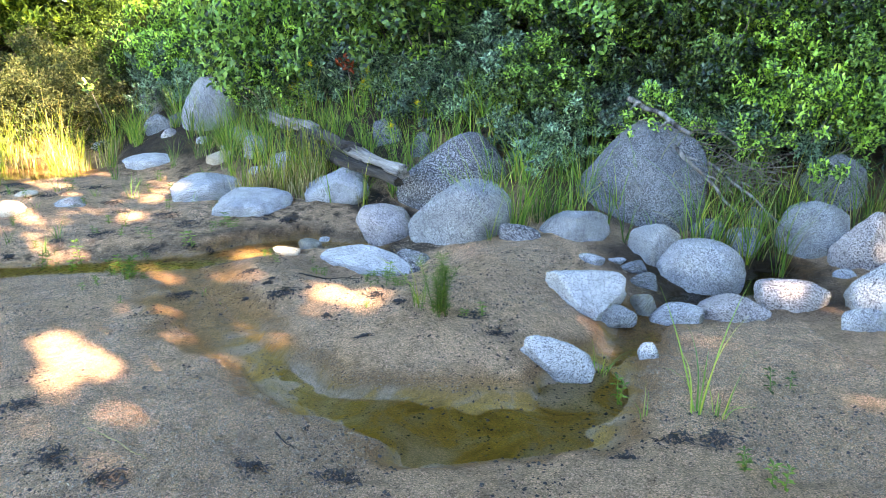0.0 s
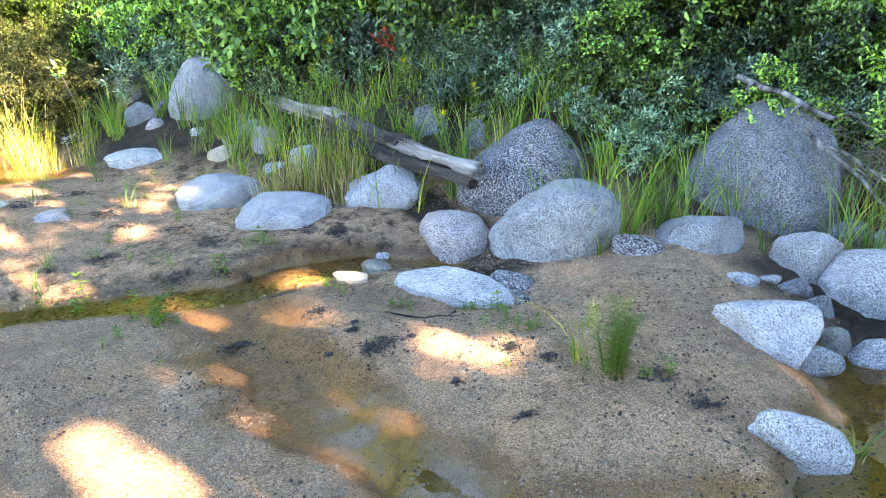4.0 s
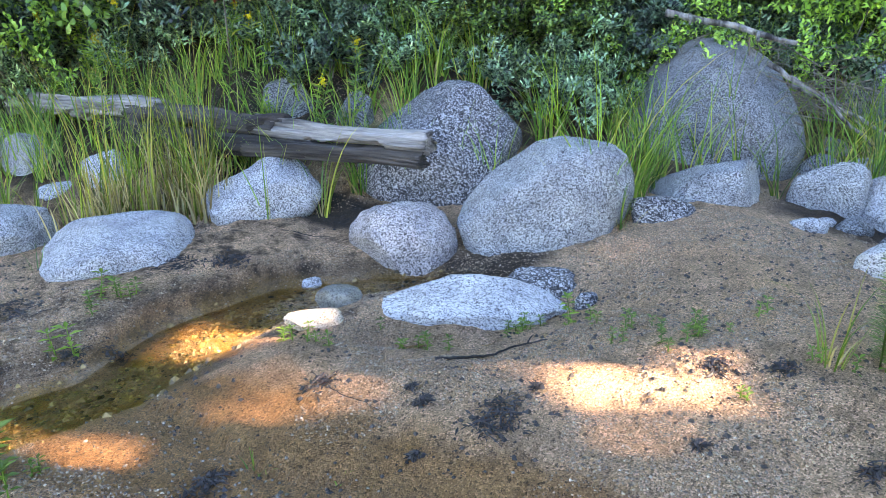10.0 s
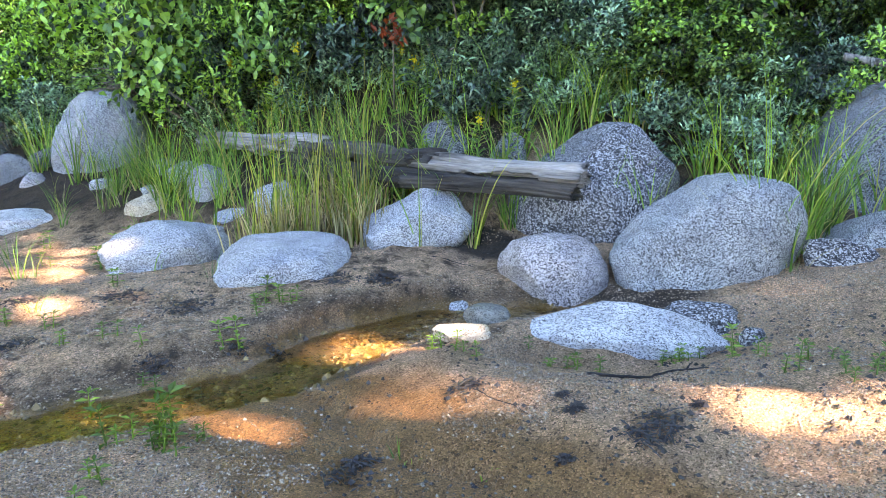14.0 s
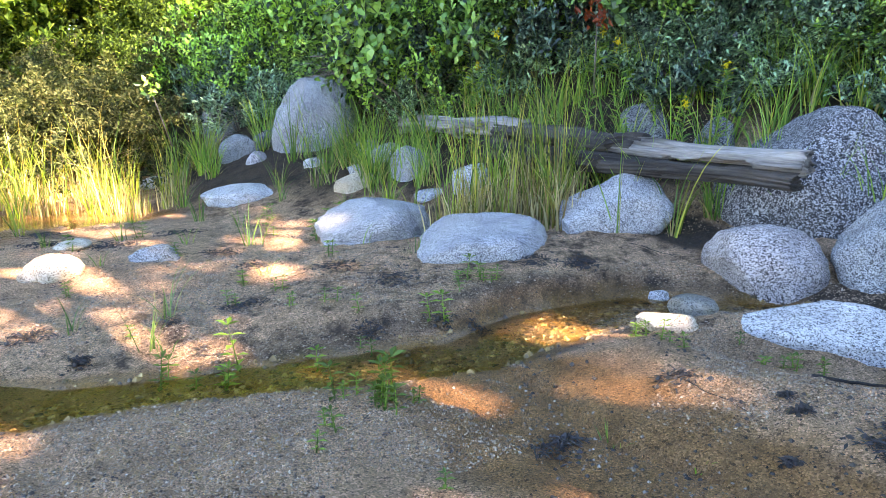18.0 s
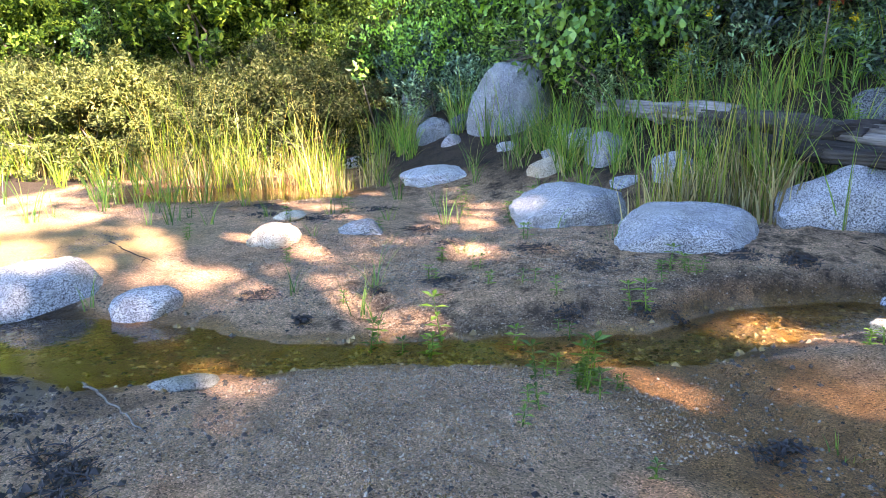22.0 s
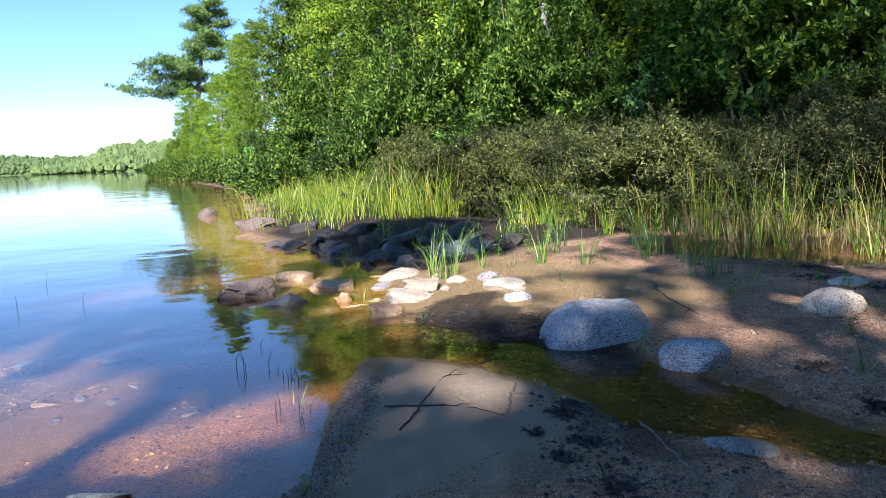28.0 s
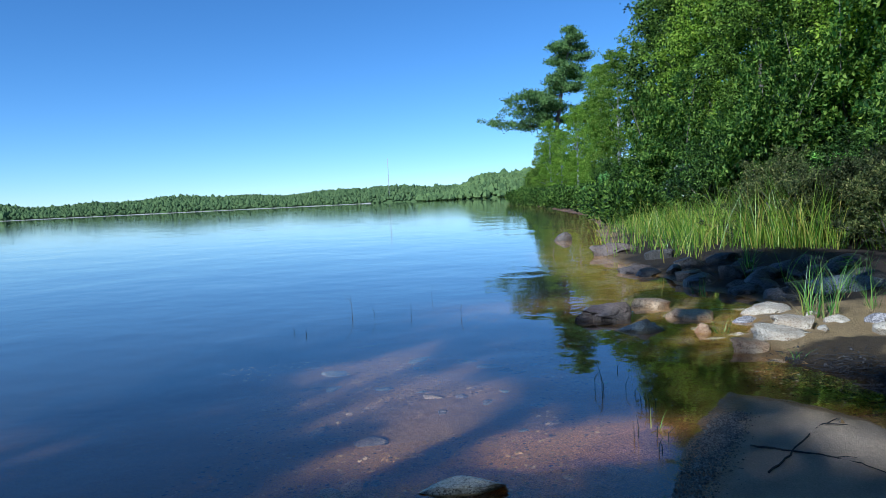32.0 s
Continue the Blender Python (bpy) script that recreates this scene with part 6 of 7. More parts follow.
herb(-2.84, 5.29, 0.18, 2)
herb(1.23, 2.32, 0.07, 3)
herb(-2.88, 7.22, 0.15, 3)
herb(-1.91, 6.01, 0.10, 4)
herb(-2.09, 5.58, 0.12, 3)
herb(-2.56, 5.76, 0.07, 3)
herb(-3.10, 6.20, 0.07, 3)
herb(-2.44, 5.64, 0.07, 2)
herb(-5.07, 4.89, 0.06, 1)
thin(1.18, 2.76, 0.63, 9)
thin(1.27, 2.75, 0.28, 8)
thin(0.89, 3.41, 0.23, 14)
thin(0.96, 2.79, 0.21, 3)
thin(-0.74, 6.59, 0.79, 4)
thin(-0.76, 6.53, 0.81, 3)
thin(-1.63, 4.56, 0.09, 8)
thin(-1.46, 4.39, 0.05, 6)
thin(-1.04, 6.60, 0.73, 3)
thin(-0.84, 6.87, 0.41, 4)
thin(-3.29, 5.77, 0.33, 9)
thin(-3.25, 5.42, 0.28, 8)
thin(-3.27, 7.17, 0.33, 6)
thin(-3.64, 5.63, 0.22, 4)
thin(-4.60, 5.42, 0.21, 5)
thin(-3.17, 5.41, 0.20, 6)
thin(-3.19, 7.13, 0.27, 5)
thin(-8.44, 5.85, 0.36, 10)
thin(-7.06, 5.93, 0.49, 16)
thin(-6.86, 5.99, 0.40, 8)
thin(-6.87, 6.28, 0.32, 8)
thin(-6.80, 5.77, 0.44, 18)
thin(-6.69, 5.80, 0.65, 8)
thin(-8.64, 5.90, 0.35, 14)
thin(-6.88, 5.13, 0.23, 12)
thin(-5.99, 5.08, 0.12, 12)
thin(-6.80, 6.25, 0.32, 12)
thin(-6.62, 6.70, 0.51, 14)
thin(-6.26, 6.87, 0.49, 14)
thin(-5.84, 6.16, 0.21, 5)
thin(-6.76, 6.52, 0.28, 8)
thin(0.82, 5.82, 0.59, 24)
thin(-0.95, 6.80, 0.62, 4)
thin(3.59, 5.59, 0.71, 26)
thin(2.94, 5.76, 0.63, 30)
thin(2.79, 5.95, 0.55, 20)
thin(-4.56, 9.80, 0.96, 22)
thin(-3.34, 9.33, 0.83, 16)
thin(-2.64, 8.73, 0.71, 16)
thin(0.40, 5.41, 0.60, 22)
thin(0.64, 5.58, 0.83, 34)
thin(0.87, 5.72, 0.77, 30)
thin(0.98, 5.75, 0.71, 20)
thin(2.06, 5.12, 1.02, 24)
thin(2.51, 5.31, 0.92, 20)
thin(0.49, 5.62, 1.01, 5)
thin(0.35, 5.50, 0.83, 10)
thin(-0.12, 7.40, 0.53, 26)
thin(0.33, 7.79, 0.63, 20)
thin(1.80, 5.62, 0.32, 12)
thin(-4.29, 8.97, 0.46, 18)
thin(-4.32, 10.07, 0.65, 20)
thin(-4.33, 9.78, 0.57, 16)
thin(-2.87, 9.00, 0.40, 22)
thin(-2.67, 9.13, 0.52, 16)
thin(-3.66, 9.88, 0.69, 8)
thin(-2.99, 9.17, 0.36, 16)
thin(-2.39, 8.51, 0.51, 12)
thin(-2.07, 8.28, 0.54, 14)
thin(-7.69, 2.61, 0.41, 2)
thin(-8.31, 2.80, 0.25, 2)
thin(-5.94, 3.90, 0.18, 2)
thin(-5.14, 3.83, 0.20, 3)
thin(-6.89, 3.31, 0.17, 1)
thin(-7.13, 3.01, 0.12, 1)
debris(0.77, 2.43, 0.05)
debris(1.18, 2.53, 0.11)
debris(1.00, 2.54, 0.08)
debris(-0.37, 2.30, 0.11)
debris(-0.71, 2.29, 0.08)
debris(-1.47, 2.30, 0.13)
debris(-1.18, 2.14, 0.10)
debris(-1.87, 2.79, 0.13)
debris(0.34, 3.59, 0.11)
debris(0.22, 3.77, 0.10)
debris(-1.00, 4.29, 0.10)
debris(-1.05, 4.24, 0.09)
debris(-1.37, 4.76, 0.08)
debris(-1.81, 4.53, 0.09)
debris(-1.37, 6.14, 0.12)
debris(-0.41, 3.59, 0.04)
debris(-0.23, 3.97, 0.06)
debris(-0.39, 4.08, 0.06)
debris(-1.17, 4.45, 0.03)
debris(-1.27, 4.30, 0.02)
debris(-1.16, 4.55, 0.02)
debris(-0.86, 4.32, 0.02)
debris(-0.67, 3.88, 0.02)
debris(-5.18, 5.08, 0.14)
debris(-5.38, 5.14, 0.13)
debris(-4.11, 4.25, 0.04)
debris(-4.19, 4.47, 0.10)
debris(-3.96, 4.35, 0.08)
debris(-3.50, 4.06, 0.08)
debris(-3.44, 3.95, 0.07)
debris(-3.27, 5.71, 0.07)
debris(-3.48, 5.33, 0.05)
debris(-4.27, 4.61, 0.07)
debris(-1.75, 4.58, 0.05)
debris(-1.16, 4.46, 0.02)
debris(-2.08, 5.58, 0.07)
debris(-2.38, 5.52, 0.09)
debris(-1.93, 5.61, 0.07)
debris(-1.37, 6.11, 0.10)
debris(-3.48, 5.36, 0.04)
debris(-5.71, 5.12, 0.13)
debris(-5.40, 4.99, 0.09)
for x, y, size in [(-5.75, 5.22, 0.22), (-5.3, 5.13, 0.24), (-5.66, 4.86, 0.16), (-4.8, 4.97, 0.2), (-5.1, 4.9, 0.18), (-10.1, 6.9, 0.4), (-8.6, 6.5, 0.4), (-9.2, 7.8, 0.4), (-8.0, 7.2, 0.45), (-9.5, 6.3, 0.4),
                   (-4.7, 7.4, 0.2), (-4.2, 7.3, 0.22), (-3.9, 7.7, 0.2), (-3.4, 7.0, 0.16), (-2.6, 6.4, 0.2), (-3.1, 6.6, 0.14), (-2.3, 6.1, 0.18), (-1.6, 6.2, 0.16), (-3.8, 5.6, 0.12), (-4.9, 7.8, 0.2), (-2.0, 6.5, 0.14), (-3.0, 5.9, 0.14)]:
    debris(x, y, size)
for x, y, size in [(-5.10, 4.95, 0.2), (-5.37, 5.00, 0.2), (-3.51, 4.04, 0.1), (-3.66, 4.15, 0.1), (-3.90, 4.17, 0.08)]:
    debris(x, y, size)
for x, y, h, n in [(-4.6, 7.3, 0.24, 8), (-4.9, 7.0, 0.3, 6), (-4.2, 7.5, 0.28, 10), (-5.3, 6.9, 0.25, 6), (-3.7, 7.3, 0.22, 8), (-4.0, 6.7, 0.18, 5), (-3.5, 7.9, 0.3, 10), (-5.6, 7.4, 0.3, 8), (-6.2, 7.6, 0.4, 10), (-2.5, 6.9, 0.2, 6), (-3.0, 6.4, 0.14, 6), (-2.2, 6.6, 0.2, 6),
                   (-3.9, 8.2, 0.34, 12), (-4.5, 8.4, 0.4, 14), (-3.3, 8.5, 0.36, 10), (-2.7, 7.9, 0.3, 10), (-8.9, 6.6, 0.4, 12), (-8.3, 6.9, 0.4, 12), (-9.6, 7.0, 0.5, 14), (-7.6, 6.6, 0.4, 10), (-1.3, 7.0, 0.7, 16), (-1.1, 7.3, 0.7, 16), (-0.8, 6.9, 0.6, 14)]:
    thin(x, y, h, n)
for x, y, h in [(-4.4, 7.2, 0.1), (-3.6, 6.9, 0.09), (-4.1, 7.6, 0.12), (-3.2, 7.5, 0.1), (-4.8, 6.6, 0.08), (-5.2, 7.2, 0.1), (-2.7, 6.7, 0.09), (-3.9, 6.2, 0.07), (-2.4, 7.1, 0.1), (-3.3, 8.1, 0.14)]:
    herb(x, y, h, 4)
for x, y, h, n in [(1.35, 5.45, 0.7, 12), (1.5, 5.3, 0.6, 9), (1.12, 5.62, 0.75, 14), (2.25, 5.2, 0.9, 10), (2.6, 5.0, 0.75, 10), (2.05, 5.35, 0.8, 8)]:
    thin(x, y, h, n, 0.3)
for x, y, h, n in [(0.38, 5.57, 0.95, 14), (0.5, 5.62, 1.05, 14), (0.62, 5.66, 0.8, 10), (-0.72, 6.6, 0.66, 3), (2.27, 5.3, 0.9, 10), (2.4, 5.15, 0.7, 8), (3.0, 5.5, 0.8, 10), (1.2, 5.5, 0.5, 6), (-2.4, 7.9, 0.6, 10), (-2.2, 7.6, 0.5, 8)]:
    thin(x, y, h, n, 0.4, REED)
for i in range(10):
    r3 = random.Random(700 + i)
    debris(-5.45 + r3.gauss(0, 0.33), 5.22 + r3.gauss(0, 0.11), 0.28)
r3 = random.Random(800)
meadow("shore_grass", [(r3.uniform(-9.5, -4.7), r3.uniform(8.5, 9.3), r3.uniform(0.35, 0.85), r3.randint(5, 14)) for i in range(34)], "yellow-green grass along the foot of the gale thicket", REED)
spots = []
for i in range(40):
    x = r3.uniform(-8.8, -5.0)
    y = r3.uniform(7.0, 8.7) + 0.12 * (x + 5.0)
    if i % 5 == 0:
        herb(x, y, r3.uniform(0.15, 0.3), 3)
    else:
        spots.append((x, y, r3.uniform(0.25, 0.65), r3.randint(4, 12)))
meadow("sand_grass", spots, "loose green grass growing on the wet sand flat", GRASS)
r3 = random.Random(300)
spots = []
for i in range(75):
    x = r3.uniform(-2.6, 0.5)
    spots.append((x, foot(x) + r3.uniform(0.55, 1.7), r3.uniform(0.45, 0.85), r3.randint(7, 15)))
meadow("bank_grass", spots, "fresh green grass on the bank behind the log", GRASS)
for x, y, h, n in [(-0.33, 4.45, .05, 5), (-0.30, 4.37, .04, 5), (-0.25, 4.29, .06, 4), (-0.22, 4.21, .04, 4), (0.0, 4.2, .06, 3), (-0.14, 3.96, .05, 3), (-0.04, 3.86, .06, 4), (-0.46, 4.39, .04, 3), (-0.45, 4.97, .05, 6), (-0.57, 4.98, .04, 6),
                   (-0.50, 4.94, .05, 5), (-0.9, 4.91, .05, 4), (-0.99, 5.05, .05, 4), (-1.23, 5.09, .06, 4), (-1.36, 5.23, .05, 3), (-0.37, 4.7, .05, 4), (-2.43, 4.69, .07, 2), (-3.06, 5.91, .06, 4), (-2.75, 5.73, .05, 4), (-2.77, 7.32, .1, 4), (-2.4, 5.41, .05, 4)]:
    herb(x, y, h, n)
lying(-4.06, 4.72, -3.47, 4.29, 0.006, TWIG, 0, "straight pale twig lying on the sand")
lying(-4.45, 3.92, -4.95, 4.55, 0.0042)
lying(-4.72, 4.02, -4.33, 4.31, 0.004)
lying(-4.34, 4.33, -4.62, 4.62, 0.006, TWIG)
lying(-3.81, 4.23, -3.52, 4.01, 0.004)
lying(-3.66, 3.80, -3.48, 4.02, 0.005, ROT, 3)
lying(-0.99, 4.70, -0.56, 4.67, 0.006, ROT, 1)
lying(-0.68, 2.60, -0.57, 2.47, 0.004)
lying(-1.03, 6.42, -0.81, 6.28, 0.003, ROT, 2)
lying(-5.25, 6.42, -4.73, 6.13, 0.005, ROT, 1)
lying(-1.39, 4.80, -1.27, 4.50, 0.0022, ROT, 0)
lying(-1.45, 2.55, -1.1, 2.3, 0.003, STRAW, 0, "dry straw stalk lying on the sand")
lying(-6.4, 5.95, -5.9, 6.0, 0.010, TWIG, 0, "pale driftwood stick lying between rocks")


# ---- the feathery plant on the sand bar ----
def feathery(x, y, height):
    rng2 = np.random.RandomState(8)
    holder = new("feathery_plant")
    stalks, at, along = [], [], []
    for i in range(9):
        a = rng2.uniform(0, 6.28)
        foot = Vector((0.045 * math.cos(a), 0.045 * math.sin(a), -0.02))
        head = foot + Vector((rng2.normal(0, 0.13) * height, rng2.normal(0, 0.13) * height, height * rng2.uniform(0.65, 1.05)))
        stalks.append(tube([foot, foot.lerp(head, 0.5), head], [0.003, 0.0024, 0.0012], 5))
        for k in range(270):
            s = rng2.uniform(0.12, 1.0)
            b = rng2.uniform(0, 6.28)
            at.append(tuple(foot.lerp(head, s)))
            along.append((math.cos(b), math.sin(b), 0.3))
    n = len(at)
    v, f = leaf_quads(np.array(at), np.array(along), np.array([0, 0, 1.0]) + 0.2 * rng2.normal(size=(n, 3)), height * 0.13 * rng2.uniform(0.5, 1.3, n), np.full(n, 0.0028))
    stuff_part("foliage", v, f, HERB, holder)
    v, f = join(stalks)
    link_mesh("stalk", v, f, HERB, holder)
    holder.matrix_world = pose(x, y, ground_z(x, y))
    return tagged(holder, "feathery green plant standing on the sand bar", "plant")


feathery(0.02, 3.80, 0.40)
thin(-0.09, 3.93, 0.40, 5, 0.3, REED)
thin(-0.12, 3.90, 0.32, 6, 0.4, REED)


# ---- gravel ----
def gravel(name, n, pick, lo, hi, mat, label, seed, sink=0.35, below=9.0, dry=False):
    """Loose angular grit and pebbles, one mesh of many small stones."""
    rng2 = np.random.RandomState(seed)
    p = pick(rng2, n)
    p = p[ground(p[:, 0], p[:, 1])[0] < below]
    if dry:
        p = p[channel_distance(FEEDER, p[:, 0], p[:, 1])[0] + 0.17 * fbm(p[:, 0], p[:, 1], 2.6, 3, 14) > 0.03]
    z = ground(p[:, 0], p[:, 1])[0]
    size = lo + (hi - lo) * rng2.uniform(0, 1, len(p)) ** 3
    octa = np.array([(1, 0, -0.1), (0, 1, -0.1), (-1, 0, -0.1), (0, -1, -0.1), (0.2, 0.1, 0.72)])
    tri = np.array([(0, 1, 4), (1, 2, 4), (2, 3, 4), (3, 0, 4)])
    a = rng2.uniform(0, 6.28, len(p))
    jit = octa[None] * rng2.uniform(0.65, 1.25, (len(p), 5, 1))
    ca, sa = np.cos(a)[:, None], np.sin(a)[:, None]
    v = np.stack([jit[..., 0] * ca - jit[..., 1] * sa, jit[..., 0] * sa + jit[..., 1] * ca, jit[..., 2]], -1) * size[:, None, None]
    v += np.stack([p[:, 0], p[:, 1], z + size * (0.5 - sink)], -1)[:, None]
    f = (np.arange(len(p))[:, None, None] * 5 + tri[None]).reshape(-1, 3)
    ob = link_mesh(name, v.reshape(-1, 3), f, mat, smooth=False)
    return tagged(ob, label, "gravel", kind="stuff")


def spread(x0, x1, y0, y1, scale=1.4, keep=0.0, seed=31):
    def pick(rng2, n):
        p = np.column_stack([rng2.uniform(x0, x1, n * 3), rng2.uniform(y0, y1, n * 3)])
        w = fbm(p[:, 0], p[:, 1], scale, 3, seed) > keep
        return p[w][:n]
    return pick


def along_creek(line, spill):
    def pick(rng2, n):
        seg = rng2.randint(0, len(line) - 1, n)
        u = rng2.uniform(0, 1, n)
        q = np.array(line)
        c = q[seg] + (q[seg + 1] - q[seg]) * u[:, None]
        return c[:, :2] + rng2.normal(0, 0.42, (n, 2)) * (c[:, 2:3] + spill)
    return pick


def grit_material(name, *stops, rough=0.8):
    m, nt, bsdf = material(name)
    geo = nt.nodes.new("ShaderNodeNewGeometry")
    nt.links.new(ramp(nt, geo.outputs["Random Per Island"], *stops), bsdf.inputs["Base Color"])
    bsdf.inputs["Roughness"].default_value = rough
    return m


GRIT = grit_material("grit", (0.0, (0.05, 0.034, 0.024)), (0.35, (0.25, 0.165, 0.105)), (0.85, (0.40, 0.28, 0.18)), (0.99, (0.52, 0.40, 0.29)))
BEDSTONE = grit_material("creek_pebble", (0.0, (0.04, 0.028, 0.016)), (0.4, (0.22, 0.13, 0.042)), (0.85, (0.38, 0.225, 0.07)), (0.99, (0.52, 0.37, 0.17)), rough=0.4)
CRUMB_STONE = grit_material("dark_grit", (0.0, (0.05, 0.04, 0.03)), (0.6, (0.20, 0.16, 0.12)), (1.0, (0.34, 0.28, 0.22)))
CRUMB = grit_material("black_crumb", (0.0, (0.02, 0.017, 0.015)), (1.0, (0.07, 0.055, 0.045)))
gravel("gravel", 190000, spread(-4.05, 2.2, 1.9, 6.2, 1.4, -0.06), 0.0018, 0.0065, GRIT, "coarse loose grit scattered over the sand", 1, dry=True)
gravel("gravel_far", 30000, spread(-5.5, 0.2, 5.4, 8.4, 1.1, 0.0), 0.0025, 0.009, GRIT, "coarse loose grit scattered over the far sand", 2)
gravel("creek_gravel", 5000, along_creek(CREEK, 0.02), 0.004, 0.022, BEDSTONE, "amber pebbles on the creek bed", 3)
gravel("feeder_gravel", 3500, along_creek(FEEDER, 0.12), 0.002, 0.008, CRUMB_STONE, "fine amber pebbles in the shallow feeder", 4)
gravel("shore_gravel", 13000, along_creek([(-3.9, 2.9, .1), (-4.22, 3.42, .09), (-4.8, 3.92, .08), (-5.15, 4.2, .06)], 0.02), 0.0025, 0.008, CRUMB_STONE, "band of coarse pebbles along the lake edge", 6)
gravel("bark_chips", 260, along_creek([(-4.42, 4.66, .05), (-4.0, 4.42, .10), (-3.7, 4.1, .14), (-3.45, 3.9, .14)], 0.08), 0.005, 0.02, CRUMB, "black bark chips washed up on the sand", 8, 0.3)
gravel("black_crumbs", 8000, spread(-4.1, 2.0, 2.0, 6.8, 2.3, 0.16, 77), 0.002, 0.012, CRUMB, "black crumbs of leaf litter on the sand", 5)


gravel("lake_bed_stones", 9000, spread(-7.4, -4.4, 1.6, 4.6, 0.9, -0.1, 41), 0.004, 0.016, BEDSTONE, "brown pebbles on the lake bed", 7, 0.4, -0.16)
bed_rng = random.Random(31)
for i in range(46):
    x, y = bed_rng.uniform(-7.2, -4.7), bed_rng.uniform(2.1, 3.7)
    a = 0.025 + 0.075 * bed_rng.random() ** 2
    if ground_z(x, y) < LAKE_Z - 0.08:
        rock(x, y, ground_z(x, y), a, a * bed_rng.uniform(0.5, 0.8), a * 0.3, bed_rng.uniform(0, 360), bed_rng.choice(("wet", "brown", "ochre", "wet")), "flat stone lying on the lake bed", lumps=0.3, facets=2)


def water_stems(x, y, n, height, seed):
    """A few thin rushes that stand in the shallow lake, some of them bent over."""
    rng2 = random.Random(seed)
    holder = new("rush_plant")
    for k in range(n):
        bx, by = rng2.gauss(0, 0.05) * (n > 1), rng2.gauss(0, 0.05) * (n > 1)
        h, lean, a = height * rng2.uniform(0.5, 1.0), rng2.uniform(0.05, 0.5), rng2.uniform(0, 6.28)
        tip = Vector((bx + math.cos(a) * lean * h, by + math.sin(a) * lean * h, h))
        v, f = tube([Vector((bx, by, -0.3)), Vector((bx, by, h * 0.5)), tip], [0.002, 0.0017, 0.0008], 5)
        link_mesh("stem", v, f, RUSH, holder)
    holder.matrix_world = pose(x, y, LAKE_Z)
    return tagged(holder, "thin dark rushes standing in the shallow lake", "rushes", "rushes in the lake")


RUSH = plain("rush_stem", (0.05, 0.055, 0.025), 0.6)
for i, (x, y, n, h) in enumerate([(-8.74, 2.57, 2, 0.26), (-8.45, 2.75, 1, 0.16), (-8.49, 3.08, 1, 0.17), (-8.3, 3.5, 1, 0.2), (-8.01, 2.19, 2, 0.08), (-5.76, 3.84, 4, 0.16), (-5.6, 3.9, 2, 0.07), (-5.35, 3.92, 3, 0.12), (-5.0, 3.78, 4, 0.11), (-4.86, 3.68, 2, 0.06), (-6.1, 4.05, 1, 0.06), (-9.6, 3.4, 1, 0.15)]):
    water_stems(x, y, n, h, 900 + i)


# ---- far shore ----
def far_shore(name, r, az0, az1, height, label, mat, seed, n=2600, crown=10.0):
    """A wooded rise beyond the lake: a low slope set all over with tree crowns."""
    rng2 = np.random.RandomState(seed)
    m = 240
    a = np.radians(np.linspace(az0, az1, m))
    top = np.maximum(height(np.linspace(0, 1, m)) - crown * 0.6, 0.5)
    vs = np.concatenate([np.stack([np.sin(a) * (r + back), np.cos(a) * (r + back), top * k - (1 - k)], -1) for k, back in ((0, 0), (0.45, 20), (1, 60), (0, 75))])
    idx = np.arange(4 * m).reshape(4, m)
    q = np.stack([idx[:-1, :-1], idx[:-1, 1:], idx[1:, 1:], idx[1:, :-1]], -1).reshape(-1, 4).tolist()
    u, k = rng2.uniform(0, 1, n), rng2.uniform(0, 1, n) ** 0.8
    az = np.radians(az0 + (az1 - az0) * u)
    h = np.maximum(height(u) - crown * 0.75, 0) * np.where(k < 0.33, 1.35 * k, 0.45 + 0.82 * (k - 0.33))
    rr = r + 60 * k
    size = crown * rng2.uniform(0.55, 1.0, n) * np.where(rng2.uniform(0, 1, n) > 0.93, 1.35, 1.0)
    turn = rng2.uniform(0, 6.28, n)
    ring = [(math.cos(j * 1.2566), math.sin(j * 1.2566)) for j in range(5)]
    local = np.array([(0, 0, -0.1)] + [(x * 0.5, y * 0.5, 0.25) for x, y in ring] + [(x * 0.36, y * 0.36, 0.62) for x, y in ring] + [(0, 0, 0.95)])
    tri = [(0, 1 + (j + 1) % 5, 1 + j) for j in range(5)] + [(1 + j, 1 + (j + 1) % 5, 6 + (j + 1) % 5) for j in range(5)] + [(1 + j, 6 + (j + 1) % 5, 6 + j) for j in range(5)] + [(6 + j, 6 + (j + 1) % 5, 11) for j in range(5)]
    shape = local[None] * rng2.uniform(0.75, 1.25, (n, 12, 1)) * size[:, None, None]
    ca, sa = np.cos(turn)[:, None], np.sin(turn)[:, None]
    shape = np.stack([shape[..., 0] * ca - shape[..., 1] * sa, shape[..., 0] * sa + shape[..., 1] * ca, shape[..., 2]], -1)
    shape += np.stack([np.sin(az) * rr, np.cos(az) * rr, h], -1)[:, None]
    f = (np.arange(n)[:, None, None] * 12 + np.array(tri)[None]).reshape(-1, 3) + 4 * m
    ob = link_mesh(name, np.concatenate([vs, shape.reshape(-1, 3)]), q + f.tolist(), mat, smooth=False)
    return tagged(ob, label, "far shore", kind="structure")


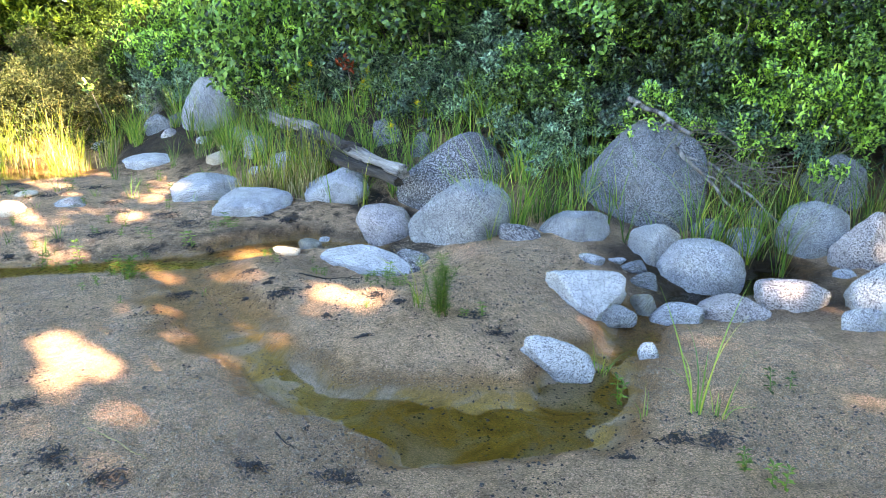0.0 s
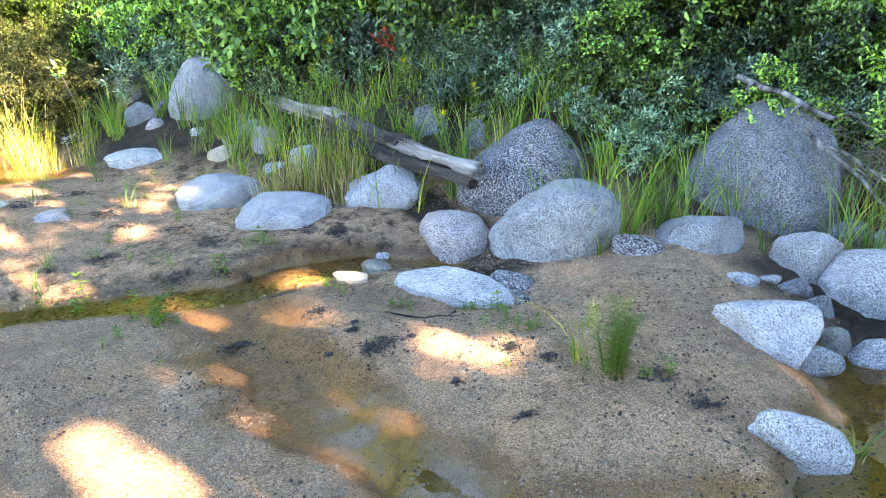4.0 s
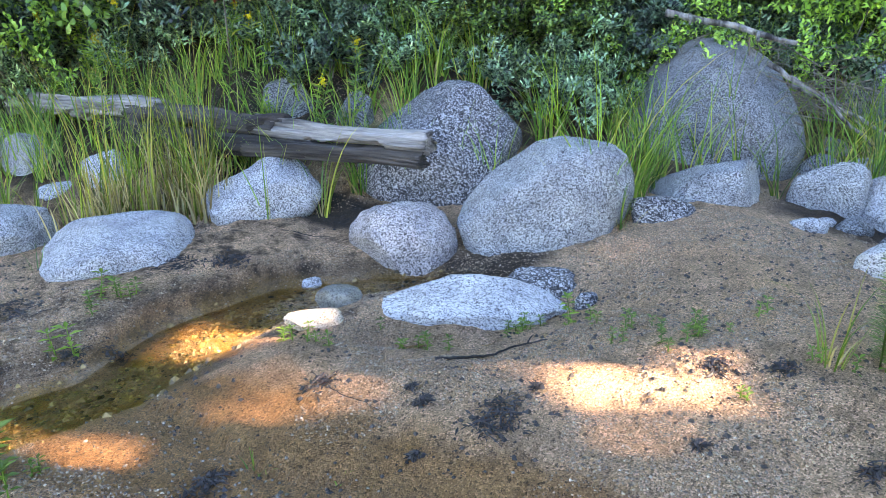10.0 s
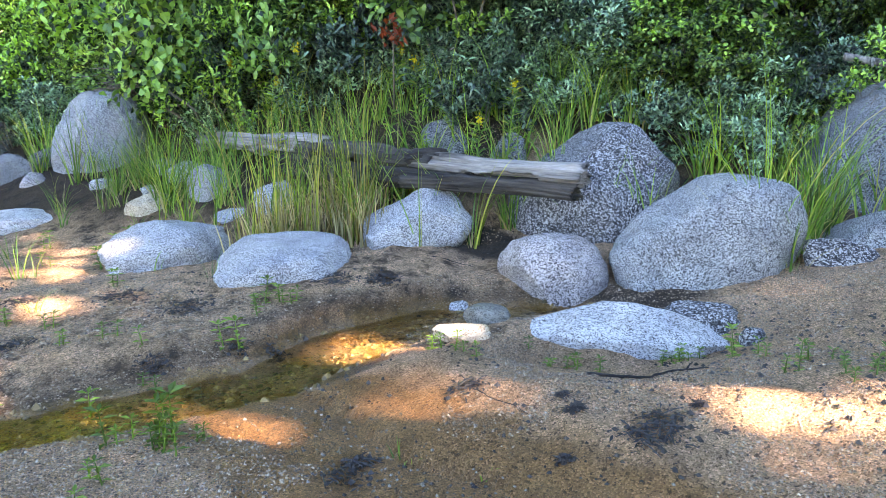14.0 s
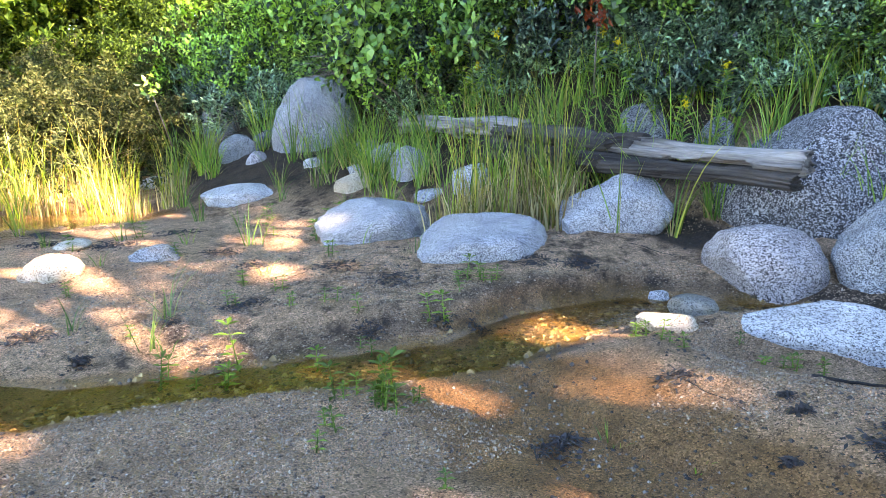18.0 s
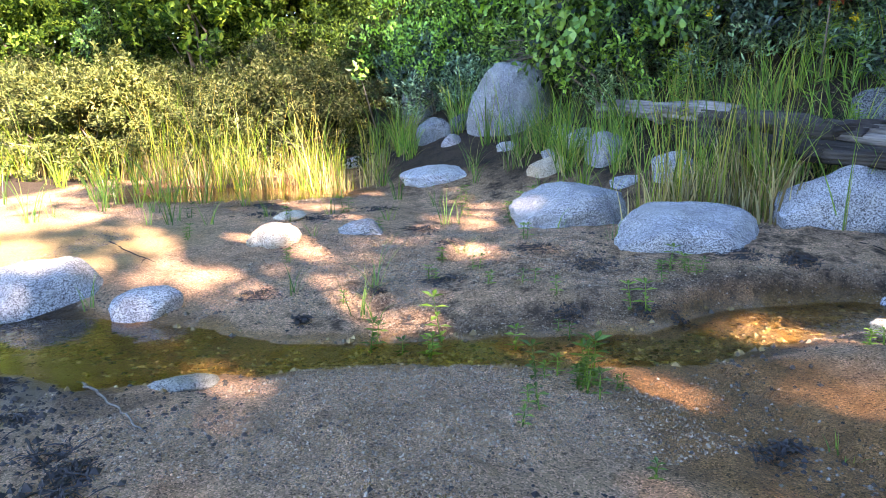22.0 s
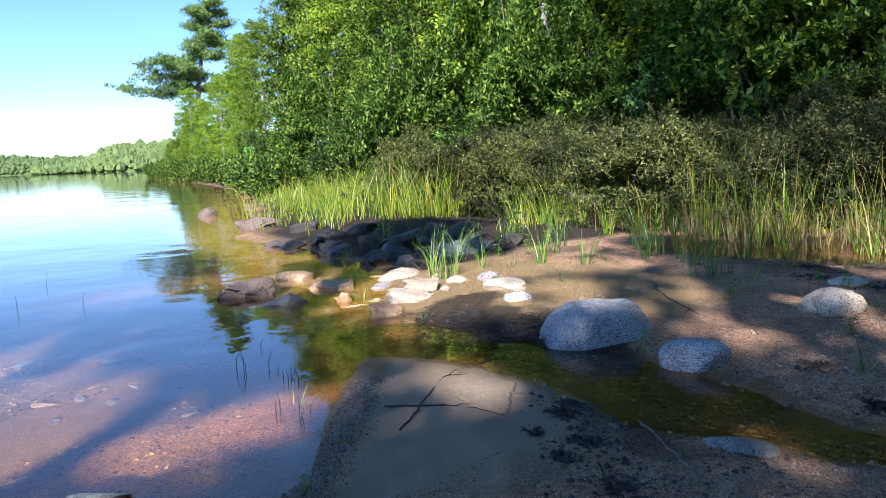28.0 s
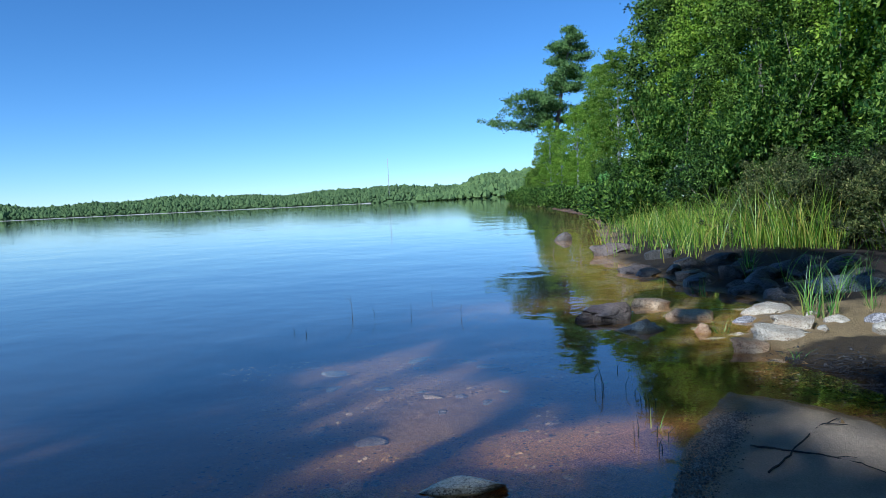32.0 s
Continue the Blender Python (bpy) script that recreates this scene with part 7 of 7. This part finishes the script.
FAR = leaf_material("far_woods", (0.07, 0.11, 0.05), (0.115, 0.165, 0.07), None, 0.9, 0.0)
FARSAND = plain("far_beach", (0.55, 0.50, 0.42))
far_shore("backdrop_hill", 1500, -122, -66, lambda u: 27 + 14 * u + 3.5 * np.sin(u * 23) + 2 * np.sin(u * 61), "wooded hills beyond the lake", FAR, 1, 7500, 8.5)
far_shore("backdrop_point", 620, -84, -64, lambda u: 2 + 24 * sstep(0.0, 0.34, u) + 1.5 * np.sin(u * 31), "wooded point beyond the lake", FAR, 2, 3200, 6.5)
beach_az = np.radians(np.linspace(-118, -88, 300))
beach_top = 0.6 + 1.6 * np.maximum(fbm(np.linspace(0, 22, 300), np.zeros(300), 1.0, 3, 3), 0)
tagged(link_mesh("backdrop_beach", np.concatenate([np.stack([np.sin(beach_az) * k, np.cos(beach_az) * k, z], -1) for k, z in ((1488, beach_top * 0 - 1), (1491, beach_top), (1500, beach_top))]), [(k * 300 + i, k * 300 + i + 1, k * 300 + i + 301, k * 300 + i + 300) for k in (0, 1) for i in range(299)], FARSAND), "pale beach below the far woods", "far shore", kind="structure")
v, f = tube([(-1515, 93, -2), (-1515, 93, 95)], [0.9, 0.5], 6)
tagged(link_mesh("radio_mast", v, f, plain("mast_paint", (0.45, 0.42, 0.42))), "thin radio mast on the far hill", "mast")


# ---- flowers and coloured leaves in the bank ----
YELLOW = leaf_material("yellow_floret", (0.55, 0.42, 0.03), (0.75, 0.60, 0.05), None, 0.6, 0.3)
WHITE_PETAL = leaf_material("white_floret", (0.6, 0.6, 0.55), (0.8, 0.8, 0.75), None, 0.6, 0.3)


def flowering(x, y, height, petals, label):
    """A leafy upright stem with a small head of florets."""
    rng2 = np.random.RandomState(int(abs(x * 311 + y * 57)) % 9999)
    holder = new("wildflower")
    head = Vector((rng2.normal(0, 0.05), rng2.normal(0, 0.05), height))
    v, f = tube([(0, 0, -0.05), head * 0.5, head], [0.004, 0.003, 0.0015], 5)
    stalk = link_mesh("stalk", v, f, HERB, holder)
    n = 60
    s = rng2.uniform(0.1, 0.95, n)
    b = rng2.uniform(0, 6.28, n)
    v, f = leaf_quads(np.array(head)[None] * s[:, None], np.column_stack([np.cos(b), np.sin(b), np.full(n, 0.4)]), np.array([0, 0, 1.0]) + 0.2 * rng2.normal(size=(n, 3)), np.full(n, 0.09), np.full(n, 0.014))
    stuff_part("foliage", v, f, GRASS, holder)
    m = 40
    p = np.array(head) + rng2.normal(0, 1, (m, 3)) * np.array([0.014, 0.014, 0.02])
    v, f = leaf_quads(p, rng2.normal(size=(m, 3)), rng2.normal(size=(m, 3)), 0.016, 0.012)
    stuff_part("flower_head", v, f, petals, stalk, "small flower head")
    place(holder, x, y, ground_z(x, y))
    return tagged(holder, label, "wildflower", "wildflowers on the bank")


for x, y, h in [(-2.0, 8.7, 0.75), (-1.55, 8.3, 0.8), (-1.75, 8.1, 0.72), (-0.95, 7.9, 0.7), (-0.8, 7.5, 0.75), (-0.3, 7.2, 0.6), (-2.6, 9.3, 0.7), (-0.55, 7.1, 0.5)]:
    flowering(x, y, h, YELLOW, "goldenrod with small yellow flowers on the bank")
flowering(-1.7, 8.45, 0.78, WHITE_PETAL, "wildflower with a white flower head on the bank")


def leaf_spray(x, y, z, size, n, mat, name, label):
    rng2 = np.random.RandomState(n)
    p = rng2.normal(0, 1, (n, 3)) * size * 0.35
    v, f = leaf_quads(p, rng2.normal(size=(n, 3)) + np.array([0, -0.4, 0.2]), rng2.normal(size=(n, 3)) + np.array([0, -0.6, 0.8]), size * 0.55, size * 0.28)
    holder = new(name)
    stuff_part("foliage", v, f, mat, holder)
    v, f = tube([(0.05, 0.25, -0.5), (0.02, 0.1, -0.2), (0, 0, 0)], [0.008, 0.006, 0.003], 5)
    link_mesh("stem", v, f, TWIG, holder)
    holder.matrix_world = pose(x, y, z)
    return tagged(holder, label, "shrub")


leaf_spray(-0.99, 7.45, 1.49, 0.13, 30, RED_LEAF, "red_leaved_twig", "shrub twig with bright red autumn leaves")
leaf_spray(-4.45, 8.95, 1.09, 0.14, 22, HOLLY, "sunlit_twig", "sunlit twig with pale yellow-green leaves")
